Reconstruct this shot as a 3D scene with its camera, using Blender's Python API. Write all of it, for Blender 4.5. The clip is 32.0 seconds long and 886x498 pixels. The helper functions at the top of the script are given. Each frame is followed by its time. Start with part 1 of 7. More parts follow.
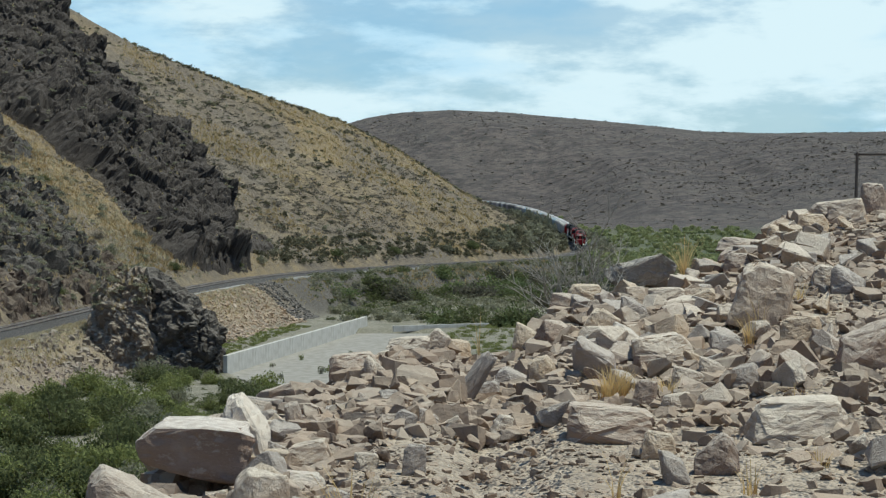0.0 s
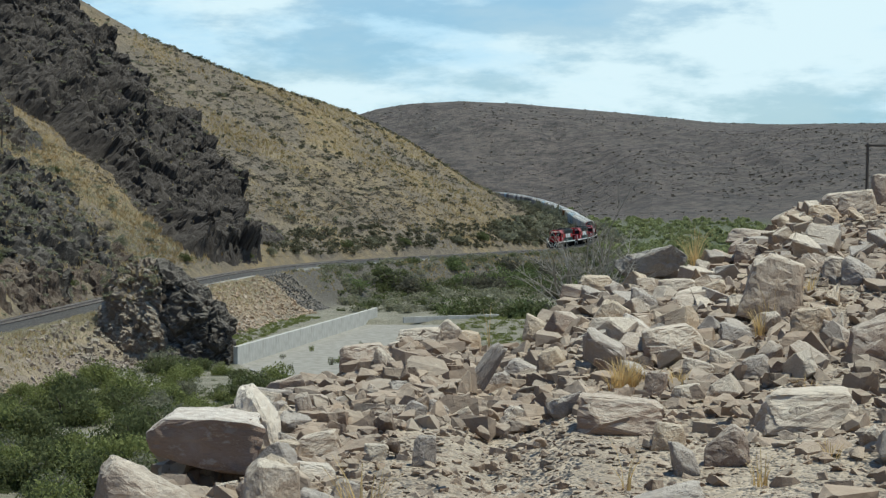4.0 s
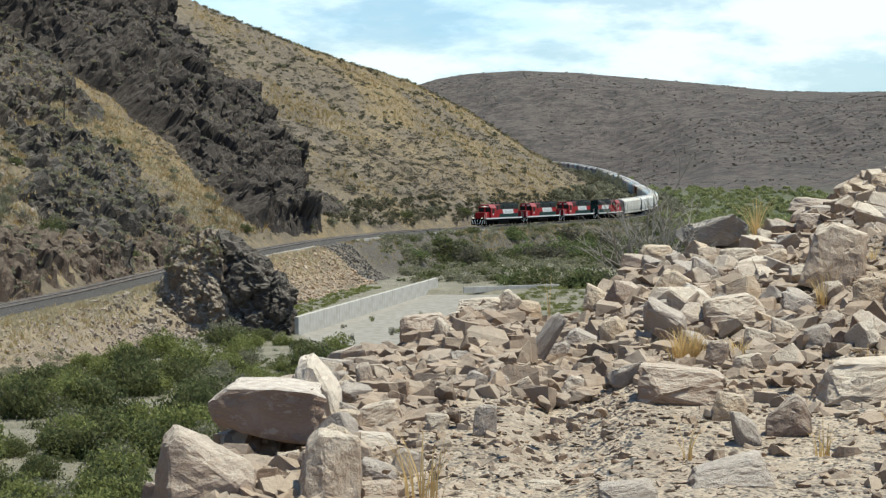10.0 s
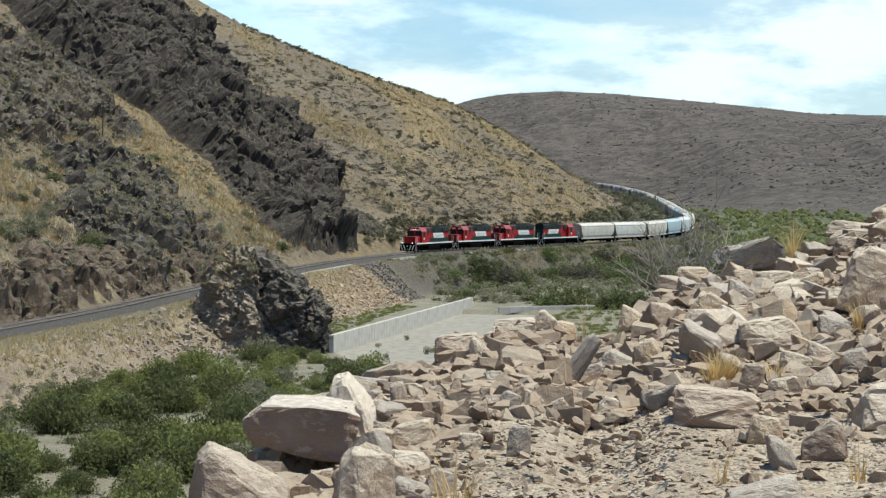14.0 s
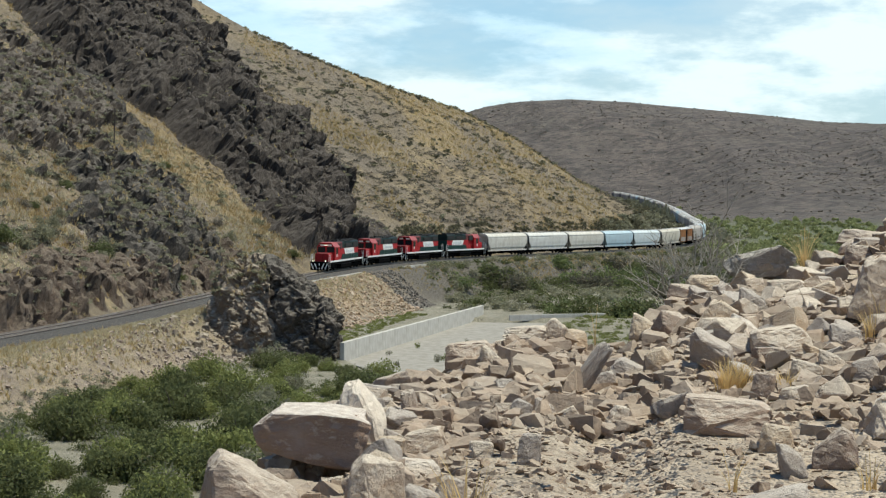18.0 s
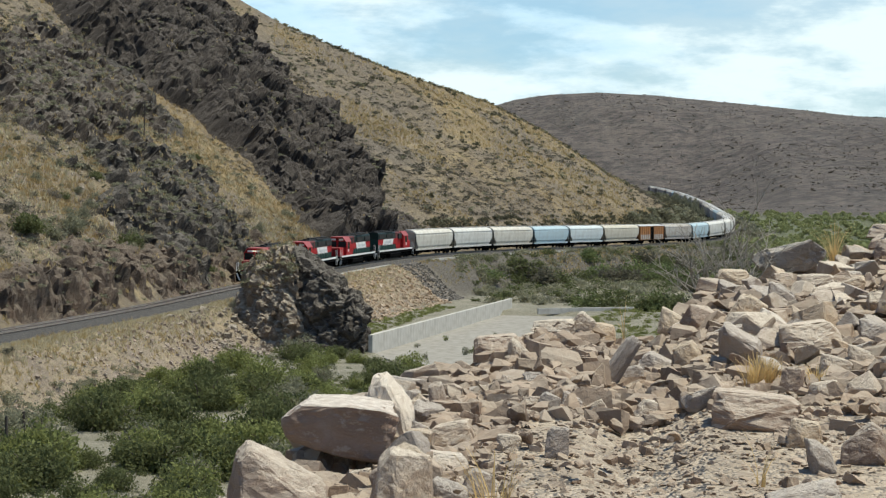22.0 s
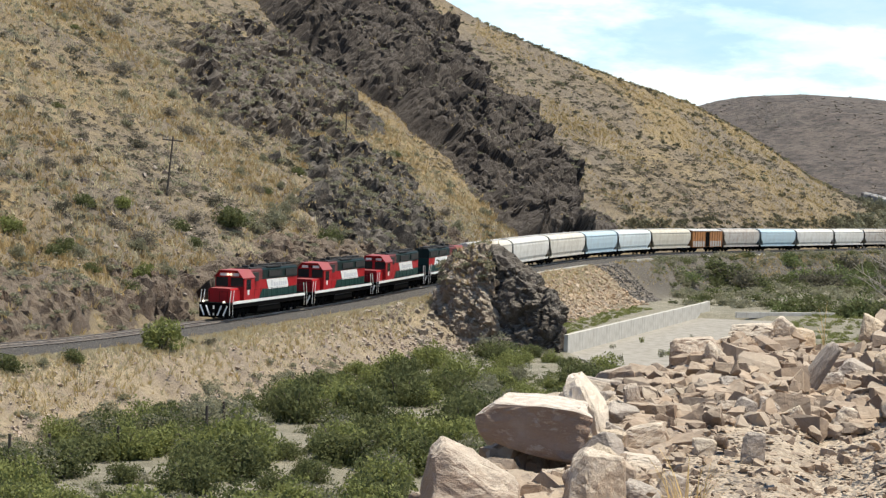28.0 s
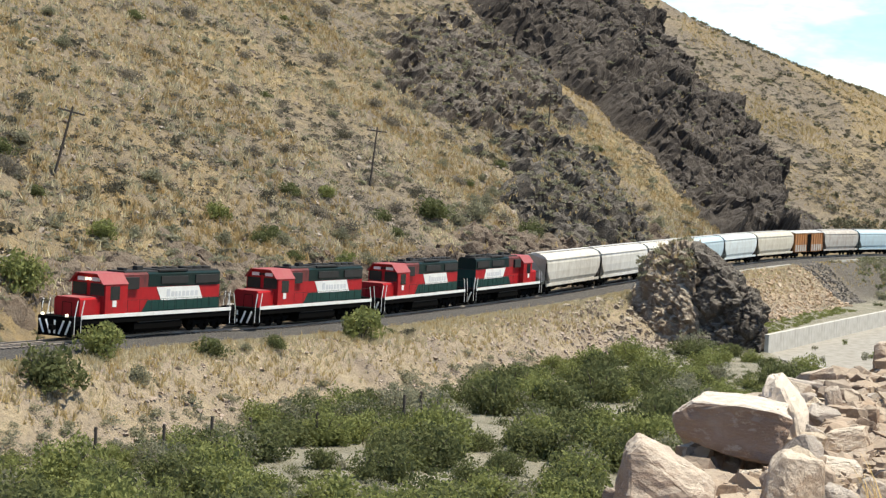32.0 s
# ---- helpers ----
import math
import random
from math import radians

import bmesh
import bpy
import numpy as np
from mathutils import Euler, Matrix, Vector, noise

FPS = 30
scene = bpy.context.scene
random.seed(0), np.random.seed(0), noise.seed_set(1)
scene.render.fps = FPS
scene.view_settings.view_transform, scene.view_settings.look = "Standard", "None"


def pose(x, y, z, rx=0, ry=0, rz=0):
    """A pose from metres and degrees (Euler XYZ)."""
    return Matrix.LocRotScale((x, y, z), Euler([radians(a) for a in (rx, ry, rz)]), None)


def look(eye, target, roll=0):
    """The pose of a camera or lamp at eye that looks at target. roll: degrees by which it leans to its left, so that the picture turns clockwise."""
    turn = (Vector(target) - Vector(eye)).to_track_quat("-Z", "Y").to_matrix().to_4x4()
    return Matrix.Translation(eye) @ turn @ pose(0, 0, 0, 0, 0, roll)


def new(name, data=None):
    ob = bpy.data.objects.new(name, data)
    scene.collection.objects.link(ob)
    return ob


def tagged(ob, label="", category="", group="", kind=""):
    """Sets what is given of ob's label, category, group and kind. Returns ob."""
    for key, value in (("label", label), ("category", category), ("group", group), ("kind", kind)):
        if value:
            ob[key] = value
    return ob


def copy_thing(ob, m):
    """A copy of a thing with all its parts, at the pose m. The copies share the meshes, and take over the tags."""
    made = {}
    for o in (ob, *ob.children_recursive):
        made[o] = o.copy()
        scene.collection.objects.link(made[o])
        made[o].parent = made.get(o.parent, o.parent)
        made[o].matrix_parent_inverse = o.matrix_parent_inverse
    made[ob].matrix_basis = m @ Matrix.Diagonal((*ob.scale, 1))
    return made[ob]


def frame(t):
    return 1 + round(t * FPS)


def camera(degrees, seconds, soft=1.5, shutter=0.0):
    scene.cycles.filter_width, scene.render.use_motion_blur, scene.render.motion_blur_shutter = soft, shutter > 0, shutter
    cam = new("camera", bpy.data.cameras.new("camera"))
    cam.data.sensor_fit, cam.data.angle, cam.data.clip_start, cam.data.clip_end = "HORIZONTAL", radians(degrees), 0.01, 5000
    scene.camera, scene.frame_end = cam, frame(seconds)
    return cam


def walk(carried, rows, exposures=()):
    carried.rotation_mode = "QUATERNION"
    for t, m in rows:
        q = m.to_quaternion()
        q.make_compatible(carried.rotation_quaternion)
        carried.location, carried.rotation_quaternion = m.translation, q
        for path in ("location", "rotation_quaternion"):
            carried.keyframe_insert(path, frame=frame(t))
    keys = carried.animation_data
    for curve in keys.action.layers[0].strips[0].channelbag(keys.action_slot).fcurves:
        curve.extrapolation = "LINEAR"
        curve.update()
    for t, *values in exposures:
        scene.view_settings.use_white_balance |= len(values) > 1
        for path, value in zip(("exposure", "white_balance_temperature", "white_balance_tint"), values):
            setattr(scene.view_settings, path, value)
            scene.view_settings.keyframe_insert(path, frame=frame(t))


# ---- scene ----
# A railway cutting above a dry river: the eye stands on a rubble bank, 13.5 m above the rails, and pans with a freight train.
EYE = (0.0, 0.0, 13.5)
cam = camera(27.0, 32.0, soft=1.3)
ROWS = [
    (0, -1.399, -0.341, -2.842), (0.5, -1.426, -0.332, -2.713), (1, -1.426, -0.333, -2.709), (1.5, -1.452, -0.314, -2.710),
    (2, -1.445, -0.287, -2.710), (2.5, -1.426, -0.333, -2.709), (4.5, -1.810, -0.285, -2.342), (5, -2.050, -0.057, -1.996),
    (5.5, -2.691, 0.044, -1.924), (6, -3.160, 0.481, -1.935), (6.5, -2.803, 0.168, -1.805), (7, -2.727, 0.144, -1.636),
    (7.5, -2.633, 0.152, -1.598), (8, -2.589, 0.114, -1.654), (8.5, -2.544, 0.135, -1.584), (9, -2.610, -0.145, -1.020),
    (9.5, -2.664, -0.102, -0.757), (10, -2.611, -0.111, -0.670), (10.5, -2.610, -0.279, -0.250), (11, -2.631, -0.303, 0.207),
    (11.5, -2.183, -0.339, 0.220), (12, -2.105, -0.409, 0.155), (12.5, -2.068, -0.625, 0.139), (13, -1.947, -0.458, 0.016),
    (13.5, -1.969, -0.492, 0.092), (14, -2.011, -0.641, 0.460), (14.5, -1.980, -0.569, 0.704), (16.5, -1.803, -0.798, 0.778),
    (17, -1.796, -0.797, 0.793), (17.5, -1.828, -0.799, 0.797), (18, -1.772, -0.751, 0.800), (18.5, -1.762, -0.748, 0.814),
    (19, -1.813, -0.756, 0.827), (19.5, -1.761, -0.697, 0.829), (20, -1.760, -0.836, 0.801), (20.5, -1.762, -0.820, 0.781),
    (21, -1.812, -0.826, 0.837), (21.5, -1.849, -0.748, 0.974), (22, -2.009, -0.995, 1.700), (22.5, -2.191, -1.199, 3.179),
    (23, -2.420, -1.301, 4.004), (23.5, -2.476, -1.383, 4.450), (24, -2.440, -1.550, 5.585), (24.5, -2.346, -1.631, 6.395),
    (25, -2.376, -1.792, 7.346), (25.5, -2.269, -1.891, 7.832), (27.5, -2.198, -1.984, 7.819), (28, -2.189, -1.879, 7.856),
    (28.5, -2.166, -2.003, 7.801), (29, -2.127, -1.973, 7.809), (29.5, -2.149, -1.982, 7.847), (30, -2.108, -1.960, 7.845),
    (30.5, -2.108, -2.035, 7.840), (31, -2.141, -2.012, 7.846), (31.5, -2.281, -2.445, 10.586), (32, -2.653, -2.949, 14.116),
]
walk(cam, [(t, pose(*EYE, 90 + pitch, roll, yaw)) for t, pitch, roll, yaw in ROWS],
     exposures=[(0, -0.21, 6100, 0), (2.5, -0.21, 6100, 0), (4.5, -0.16, 6100, 0), (5.5, 0.03, 6500, 4), (7, 0.16, 6500, 4), (13, 0.15, 6450, 3), (19, 0.04, 6550, 3), (22, 0.02, 6550, 4), (24, 0.21, 6600, 7), (28, 0.40, 6850, 9), (31, 0.43, 6850, 9), (32, 0.58, 6900, 8)])

# ---- light: high sun from the right, a little ahead of the eye, broken cloud ----
SUN_EL, SUN_AZ = 71.0, 86.0  # degrees above the horizon; clockwise from straight ahead
world = bpy.data.worlds.new("sky")
scene.world = world
world.use_nodes = True


def make_sky():
    nt = world.node_tree
    nt.nodes.clear()
    out = nt.nodes.new("ShaderNodeOutputWorld")
    bg = nt.nodes.new("ShaderNodeBackground")
    sky = nt.nodes.new("ShaderNodeTexSky")
    sky.sky_type = "NISHITA"
    sky.sun_disc = False
    sky.sun_elevation, sky.sun_rotation = radians(SUN_EL), radians(SUN_AZ)
    sky.air_density, sky.dust_density, sky.ozone_density = 1.0, 0.6, 1.2
    co = nt.nodes.new("ShaderNodeTexCoord")
    mp = nt.nodes.new("ShaderNodeMapping")
    mp.inputs["Scale"].default_value = (1.0, 1.0, 3.2)
    nt.links.new(co.outputs["Generated"], mp.inputs[0])

    def layer(scale, detail, lo, hi, shift):
        n = nt.nodes.new("ShaderNodeTexNoise")
        n.inputs["Scale"].default_value, n.inputs["Detail"].default_value, n.inputs["Roughness"].default_value = scale, detail, 0.58
        sh = nt.nodes.new("ShaderNodeVectorMath")
        sh.operation = "ADD"
        sh.inputs[1].default_value = shift
        nt.links.new(mp.outputs[0], sh.inputs[0])
        nt.links.new(sh.outputs[0], n.inputs["Vector"])
        r = nt.nodes.new("ShaderNodeMapRange")
        r.interpolation_type = "SMOOTHSTEP"
        r.inputs[1].default_value, r.inputs[2].default_value = lo, hi
        nt.links.new(n.outputs["Fac"], r.inputs[0])
        return r.outputs[0]

    def mixed(fac, a, b):
        m = nt.nodes.new("ShaderNodeMix")
        m.data_type = "RGBA"
        nt.links.new(fac, m.inputs[0])
        for v, i in ((a, 6), (b, 7)):
            if isinstance(v, tuple):
                m.inputs[i].default_value = v
            else:
                nt.links.new(v, m.inputs[i])
        return m.outputs[2]

    # cumulus stands thick towards the horizon and thin overhead
    sep = nt.nodes.new("ShaderNodeSeparateXYZ")
    nt.links.new(co.outputs["Generated"], sep.inputs[0])
    thin = nt.nodes.new("ShaderNodeMapRange")
    for i, v in enumerate((.15, .28, 1.0, .06)):
        thin.inputs[i + 1].default_value = v
    nt.links.new(sep.outputs[2], thin.inputs[0])
    cover = layer(10.5, 9.0, 0.40, 0.56, (3.1, 0.4, 0.9))
    part_cover = nt.nodes.new("ShaderNodeMath")
    part_cover.operation = "MULTIPLY"
    veil = nt.nodes.new("ShaderNodeMapRange")
    for i, v in enumerate((0, 1, .52, 1.0)):
        veil.inputs[i + 1].default_value = v
    nt.links.new(cover, veil.inputs[0])
    nt.links.new(veil.outputs[0], part_cover.inputs[0])
    nt.links.new(thin.outputs[0], part_cover.inputs[1])
    shade = layer(5.0, 6.0, 0.48, 0.66, (0.3, 5.2, 2.6))
    cloud = mixed(shade, (14.0, 16.0, 17.0, 1), (10.2, 13.8, 16.6, 1))
    tint = nt.nodes.new("ShaderNodeMix")
    tint.data_type, tint.blend_type = "RGBA", "MULTIPLY"
    tint.inputs[0].default_value = 1.0
    tint.inputs[7].default_value = (.68, 1.2, 1.66, 1)
    nt.links.new(sky.outputs[0], tint.inputs[6])
    nt.links.new(mixed(part_cover.outputs[0], tint.outputs[2], cloud), bg.inputs["Color"])
    bg.inputs["Strength"].default_value = 0.064
    nt.links.new(bg.outputs[0], out.inputs[0])


make_sky()
sun = new("sun", bpy.data.lights.new("sun", "SUN"))
sun.data.energy, sun.data.angle, sun.data.color = 5.0, radians(0.53), (1.0, 0.94, 0.815)
_e, _a = radians(SUN_EL), radians(SUN_AZ)
sun.matrix_world = look((0, 0, 0), (-math.sin(_a) * math.cos(_e), -math.cos(_a) * math.cos(_e), -math.sin(_e)))


# ---- small tools ----
def part(name, bm, material, parent=None, label=""):
    """Links a bmesh as one mesh object, under a thing or a part."""
    me = bpy.data.meshes.new(name)
    bm.to_mesh(me)
    bm.free()
    return part_of(name, me, material, parent, label)


def part_of(name, me, material, parent=None, label=""):
    if material is not None and not me.materials:
        me.materials.append(material)
    ob = new(name, me)
    if parent is not None:
        ob.parent = parent
    return tagged(ob, label)


def add_box(bm, x0, x1, y0, y1, z0, z1, bevel=0.0):
    m = Matrix.Translation(((x0 + x1) / 2, (y0 + y1) / 2, (z0 + z1) / 2)) @ Matrix.Diagonal((x1 - x0, y1 - y0, z1 - z0, 1))
    made = bmesh.ops.create_cube(bm, size=1, matrix=m)["verts"]
    if bevel:
        edges = list({e for v in made for e in v.link_edges})
        bmesh.ops.bevel(bm, geom=edges, offset=bevel, segments=2, affect="EDGES", profile=0.5)


def box(*a, bevel=0.0):
    bm = bmesh.new()
    add_box(bm, *a, bevel=bevel)
    return bm


def add_rod(bm, a, b, r, n=6, r2=None):
    a, b = Vector(a), Vector(b)
    turn = (b - a).to_track_quat("Z", "Y").to_matrix().to_4x4()
    bmesh.ops.create_cone(bm, cap_ends=True, segments=n, radius1=r, radius2=r if r2 is None else r2, depth=(b - a).length,
                          matrix=Matrix.Translation((a + b) / 2) @ turn)


def rod(a, b, r, n=6, r2=None):
    bm = bmesh.new()
    add_rod(bm, a, b, r, n, r2)
    return bm


def prism(profile, y0, y1, taper=None):
    """A closed profile of (x, z) swept from y0 to y1."""
    bm = bmesh.new()
    a = [bm.verts.new((x, y0, z)) for x, z in profile]
    b = [bm.verts.new((x, y1, z)) for x, z in profile]
    n = len(profile)
    for i in range(n):
        bm.faces.new((a[i], a[(i + 1) % n], b[(i + 1) % n], b[i]))
    bm.faces.new(a[::-1])
    bm.faces.new(b)
    bmesh.ops.recalc_face_normals(bm, faces=bm.faces)
    return bm


def raw_mesh(name, verts, faces, smooth=False):
    """verts (n, 3) and faces (m, 3 or 4) as arrays."""
    verts, faces = np.asarray(verts, np.float32), np.asarray(faces, np.int32)
    me = bpy.data.meshes.new(name)
    k = faces.shape[1]
    me.vertices.add(len(verts))
    me.vertices.foreach_set("co", verts.ravel())
    me.loops.add(faces.size)
    me.loops.foreach_set("vertex_index", faces.ravel())
    me.polygons.add(len(faces))
    me.polygons.foreach_set("loop_start", np.arange(0, faces.size, k, dtype=np.int32))
    me.polygons.foreach_set("use_smooth", np.full(len(faces), smooth))
    me.update(calc_edges=True)
    return me


def hash01(ix, iy, iz, seed):
    h = (ix.astype(np.int64) * 374761393 + iy.astype(np.int64) * 668265263 + iz.astype(np.int64) * 2147483647 + seed * 974634777) & 0x7FFFFFFF
    h = ((h ^ (h >> 13)) * 1274126177) & 0x7FFFFFFF
    h = ((h ^ (h >> 16)) * 668265263) & 0x7FFFFFFF
    return ((h ^ (h >> 15)) & 0xFFFFFF) / float(0xFFFFFF)


def vnoise(x, y, seed=0):
    """Smooth value noise in -1..1."""
    x, y = np.asarray(x, float), np.asarray(y, float)
    ix, iy = np.floor(x), np.floor(y)
    u, v = x - ix, y - iy
    u, v = u * u * (3 - 2 * u), v * v * (3 - 2 * v)
    z = np.zeros_like(ix)
    a, b = hash01(ix, iy, z, seed), hash01(ix + 1, iy, z, seed)
    c, d = hash01(ix, iy + 1, z, seed), hash01(ix + 1, iy + 1, z, seed)
    return 2 * ((a * (1 - u) + b * u) * (1 - v) + (c * (1 - u) + d * u) * v) - 1


def fbm(x, y, octaves=4, seed=0, gain=0.5):
    s, a, f = 0.0, 1.0, 1.0
    for k in range(octaves):
        s = s + a * vnoise(x * f, y * f, seed + k)
        a, f = a * gain, f * 2.03
    return s


def blocks(p, size, seed=0):
    """Broken-rock relief: each jittered 3D cell gives a value in 0..1 and its distance falls off to the joint. p is (n, 3)."""
    q = p / np.asarray(size)
    base = np.floor(q)
    best, second, val = np.full(len(q), 9.0), np.full(len(q), 9.0), np.zeros(len(q))
    for dx in (-1, 0, 1):
        for dy in (-1, 0, 1):
            for dz in (-1, 0, 1):
                c = base + (dx, dy, dz)
                j = np.stack([hash01(c[:, 0], c[:, 1], c[:, 2], seed + k) for k in range(3)], 1)
                d = ((q - c - j) ** 2).sum(1)
                v = hash01(c[:, 0], c[:, 1], c[:, 2], seed + 7)
                near = d < best
                second = np.where(near, best, np.minimum(second, d))
                val = np.where(near, v, val)
                best = np.where(near, d, best)
    return val, np.sqrt(second) - np.sqrt(best)


def smooth01(x, lo, hi):
    t = np.clip((np.asarray(x, float) - lo) / (hi - lo), 0, 1)
    return t * t * (3 - 2 * t)


# ---- the line of the railway: x, y and rail height ----
LINE = [(-109.34, -14.29, .4), (-98, 10, .4), (-84, 42, .4), (-72, 72, .25), (-57.0, 111.9, .09), (-53.9, 127.1, -.05), (-48.9, 142.1, -.22),
        (-44.4, 165.8, -.35), (-38.8, 199.7, -.35), (-35.4, 223.3, -.15), (-30.9, 252.0, .14), (-24.9, 284.9, .52), (-16.7, 319.0, .77),
        (-6.1, 350.5, .78), (6.6, 379.4, .6), (21.4, 407.8, .46), (38.6, 441.0, .35), (48.5, 461.4, .3), (64.2, 514, 1.0), (69.5, 586, 2.7),
        (75, 676, 4.4), (82.5, 846, 7.2), (87, 1096, 10.4), (82, 1230, 11.5), (66, 1380, 12.4), (30, 1540, 13.0)]


def smooth_line(pts, n=16):
    p = np.array(pts, float)
    out = []
    for i in range(len(p) - 1):
        a, b, c, d = p[max(i - 1, 0)], p[i], p[i + 1], p[min(i + 2, len(p) - 1)]
        k = np.linalg.norm((c - b)[:2])
        m1, m2 = (c - a) / np.linalg.norm((c - a)[:2]) * k, (d - b) / np.linalg.norm((d - b)[:2]) * k
        for u in np.arange(n) / n:
            out.append((2 * u**3 - 3 * u**2 + 1) * b + (u**3 - 2 * u**2 + u) * m1 + (3 * u**2 - 2 * u**3) * c + (u**3 - u**2) * m2)
    return np.array(out + [p[-1]])


RAIL = smooth_line(LINE)
RAIL_S = np.concatenate([[0], np.cumsum(np.linalg.norm(np.diff(RAIL, axis=0), axis=1))])


def on_line(s):
    return np.stack([np.interp(s, RAIL_S, RAIL[:, k]) for k in range(3)], -1)


def line_frame(s):
    """Place and unit direction (away from the eye) of the line at s; the hill lies to the left of that direction."""
    p, d = on_line(s), on_line(np.asarray(s) + 1.5) - on_line(np.asarray(s) - 1.5)
    return p, d / np.linalg.norm(d, axis=-1, keepdims=True)


def to_line(x, y):
    """Signed distance from the line (hill side positive), arc length and rail height at the foot."""
    x, y = np.asarray(x, float).ravel(), np.asarray(y, float).ravel()
    a, b = RAIL[:-1:6, :2], np.vstack([RAIL[6::6, :2], RAIL[-1:, :2]])[: len(RAIL[:-1:6])]
    sa = RAIL_S[:-1:6]
    d = b - a
    ll = (d**2).sum(1)
    n, s = np.empty(len(x)), np.empty(len(x))
    for i in range(0, len(x), 40000):
        px, py = x[i:i + 40000, None] - a[None, :, 0], y[i:i + 40000, None] - a[None, :, 1]
        u = np.clip((px * d[:, 0] + py * d[:, 1]) / ll, 0, 1)
        ex, ey = px - u * d[:, 0], py - u * d[:, 1]
        k = np.argmin(ex * ex + ey * ey, 1)
        r = np.arange(len(k))
        side = d[k, 0] * ey[r, k] - d[k, 1] * ex[r, k]
        n[i:i + 40000] = np.sign(side) * np.hypot(ex[r, k], ey[r, k])
        s[i:i + 40000] = sa[k] + u[r, k] * np.sqrt(ll[k])
    return n, s, np.interp(s, RAIL_S, RAIL[:, 2])


# ---- the lie of the land ----
BED = -5.5       # river bed
HILL = 0.56      # slope of the hill behind the line
# azimuth (degrees, clockwise from straight ahead) and height angle of the hill's crest and of the far hills
CREST_AZ = [-60, -30, -20, -13, -9.0, -6.6, -3.9, -2.15, -0.4, 1.35, 3.46, 4.34, 5.4, 6.6, 7.6, 9]
CREST_EL = [15, 12.5, 10.2, 7.9, 6.07, 4.76, 3.69, 3.1, 2.56, 1.7, .35, -.05, -.62, -1.2, -2.0, -3.0]
FAR_AZ = [-60, -5, -.04, .49, 1.54, 3.1, 4.86, 7.46, 9.2, 10.9, 12.9, 15.4, 40]
FAR_EL = [2.2, 2.1, 2.47, 2.64, 2.80, 2.88, 2.81, 2.57, 2.39, 2.23, 2.15, 2.19, 2.5]
# the rubble bank under the eye: azimuth, distance and height angle of its edge
EDGE_AZ = [-180, -60, -12, -9.0, -7.5, -6.4, -3.3, -.7, 1.4, 2.8, 4.0, 5.25, 6.65, 8.4, 10.1, 11.8, 13.5, 15.2, 17, 60, 120, 180]
EDGE_D = [6, 6, 8.0, 8.9, 9.4, 10.2, 12.5, 13.8, 15, 15.5, 16, 16.5, 17.5, 18.5, 20, 22, 24, 25, 26, 25, 12, 6]
EDGE_EL = [-12, -12, -13.6, -11.8, -9.8, -8.5, -6.6, -5.6, -4.6, -4.5, -5.2, -4.7, -3.2, -2.9, -2.4, -1.6, -.35, -.1, .2, 4.0, 0, -12]


def apron_z(y):
    """Top of the concrete apron, falling gently up the valley."""
    return BED - .05 - .4 * (y - 206) / 78


def bank_height(az, d):
    """Ground of the rubble bank, the eye's own side of the river."""
    dc = np.interp(az, EDGE_AZ, EDGE_D)
    zc = EYE[2] + dc * np.tan(np.radians(np.interp(az, EDGE_AZ, EDGE_EL)))
    near = 12.0 + smooth01(az, 0, 60) * (1 - smooth01(az, 110, 170)) * 0.3
    k = np.clip((d - 6.0) / np.maximum(dc - 6.0, .1), 0, 1)
    z = near + (zc - near) * k**1.3
    over = d - dc
    z = np.where(over > 0, zc - 0.85 * over - .25 * np.minimum(over, 1), z)
    # hollow under the big slab
    px, py = d * np.sin(np.radians(az)), d * np.cos(np.radians(az))
    return z - .30 * np.exp(-((px + .78) / .26) ** 2 - ((py - 10.15) / .42) ** 2)


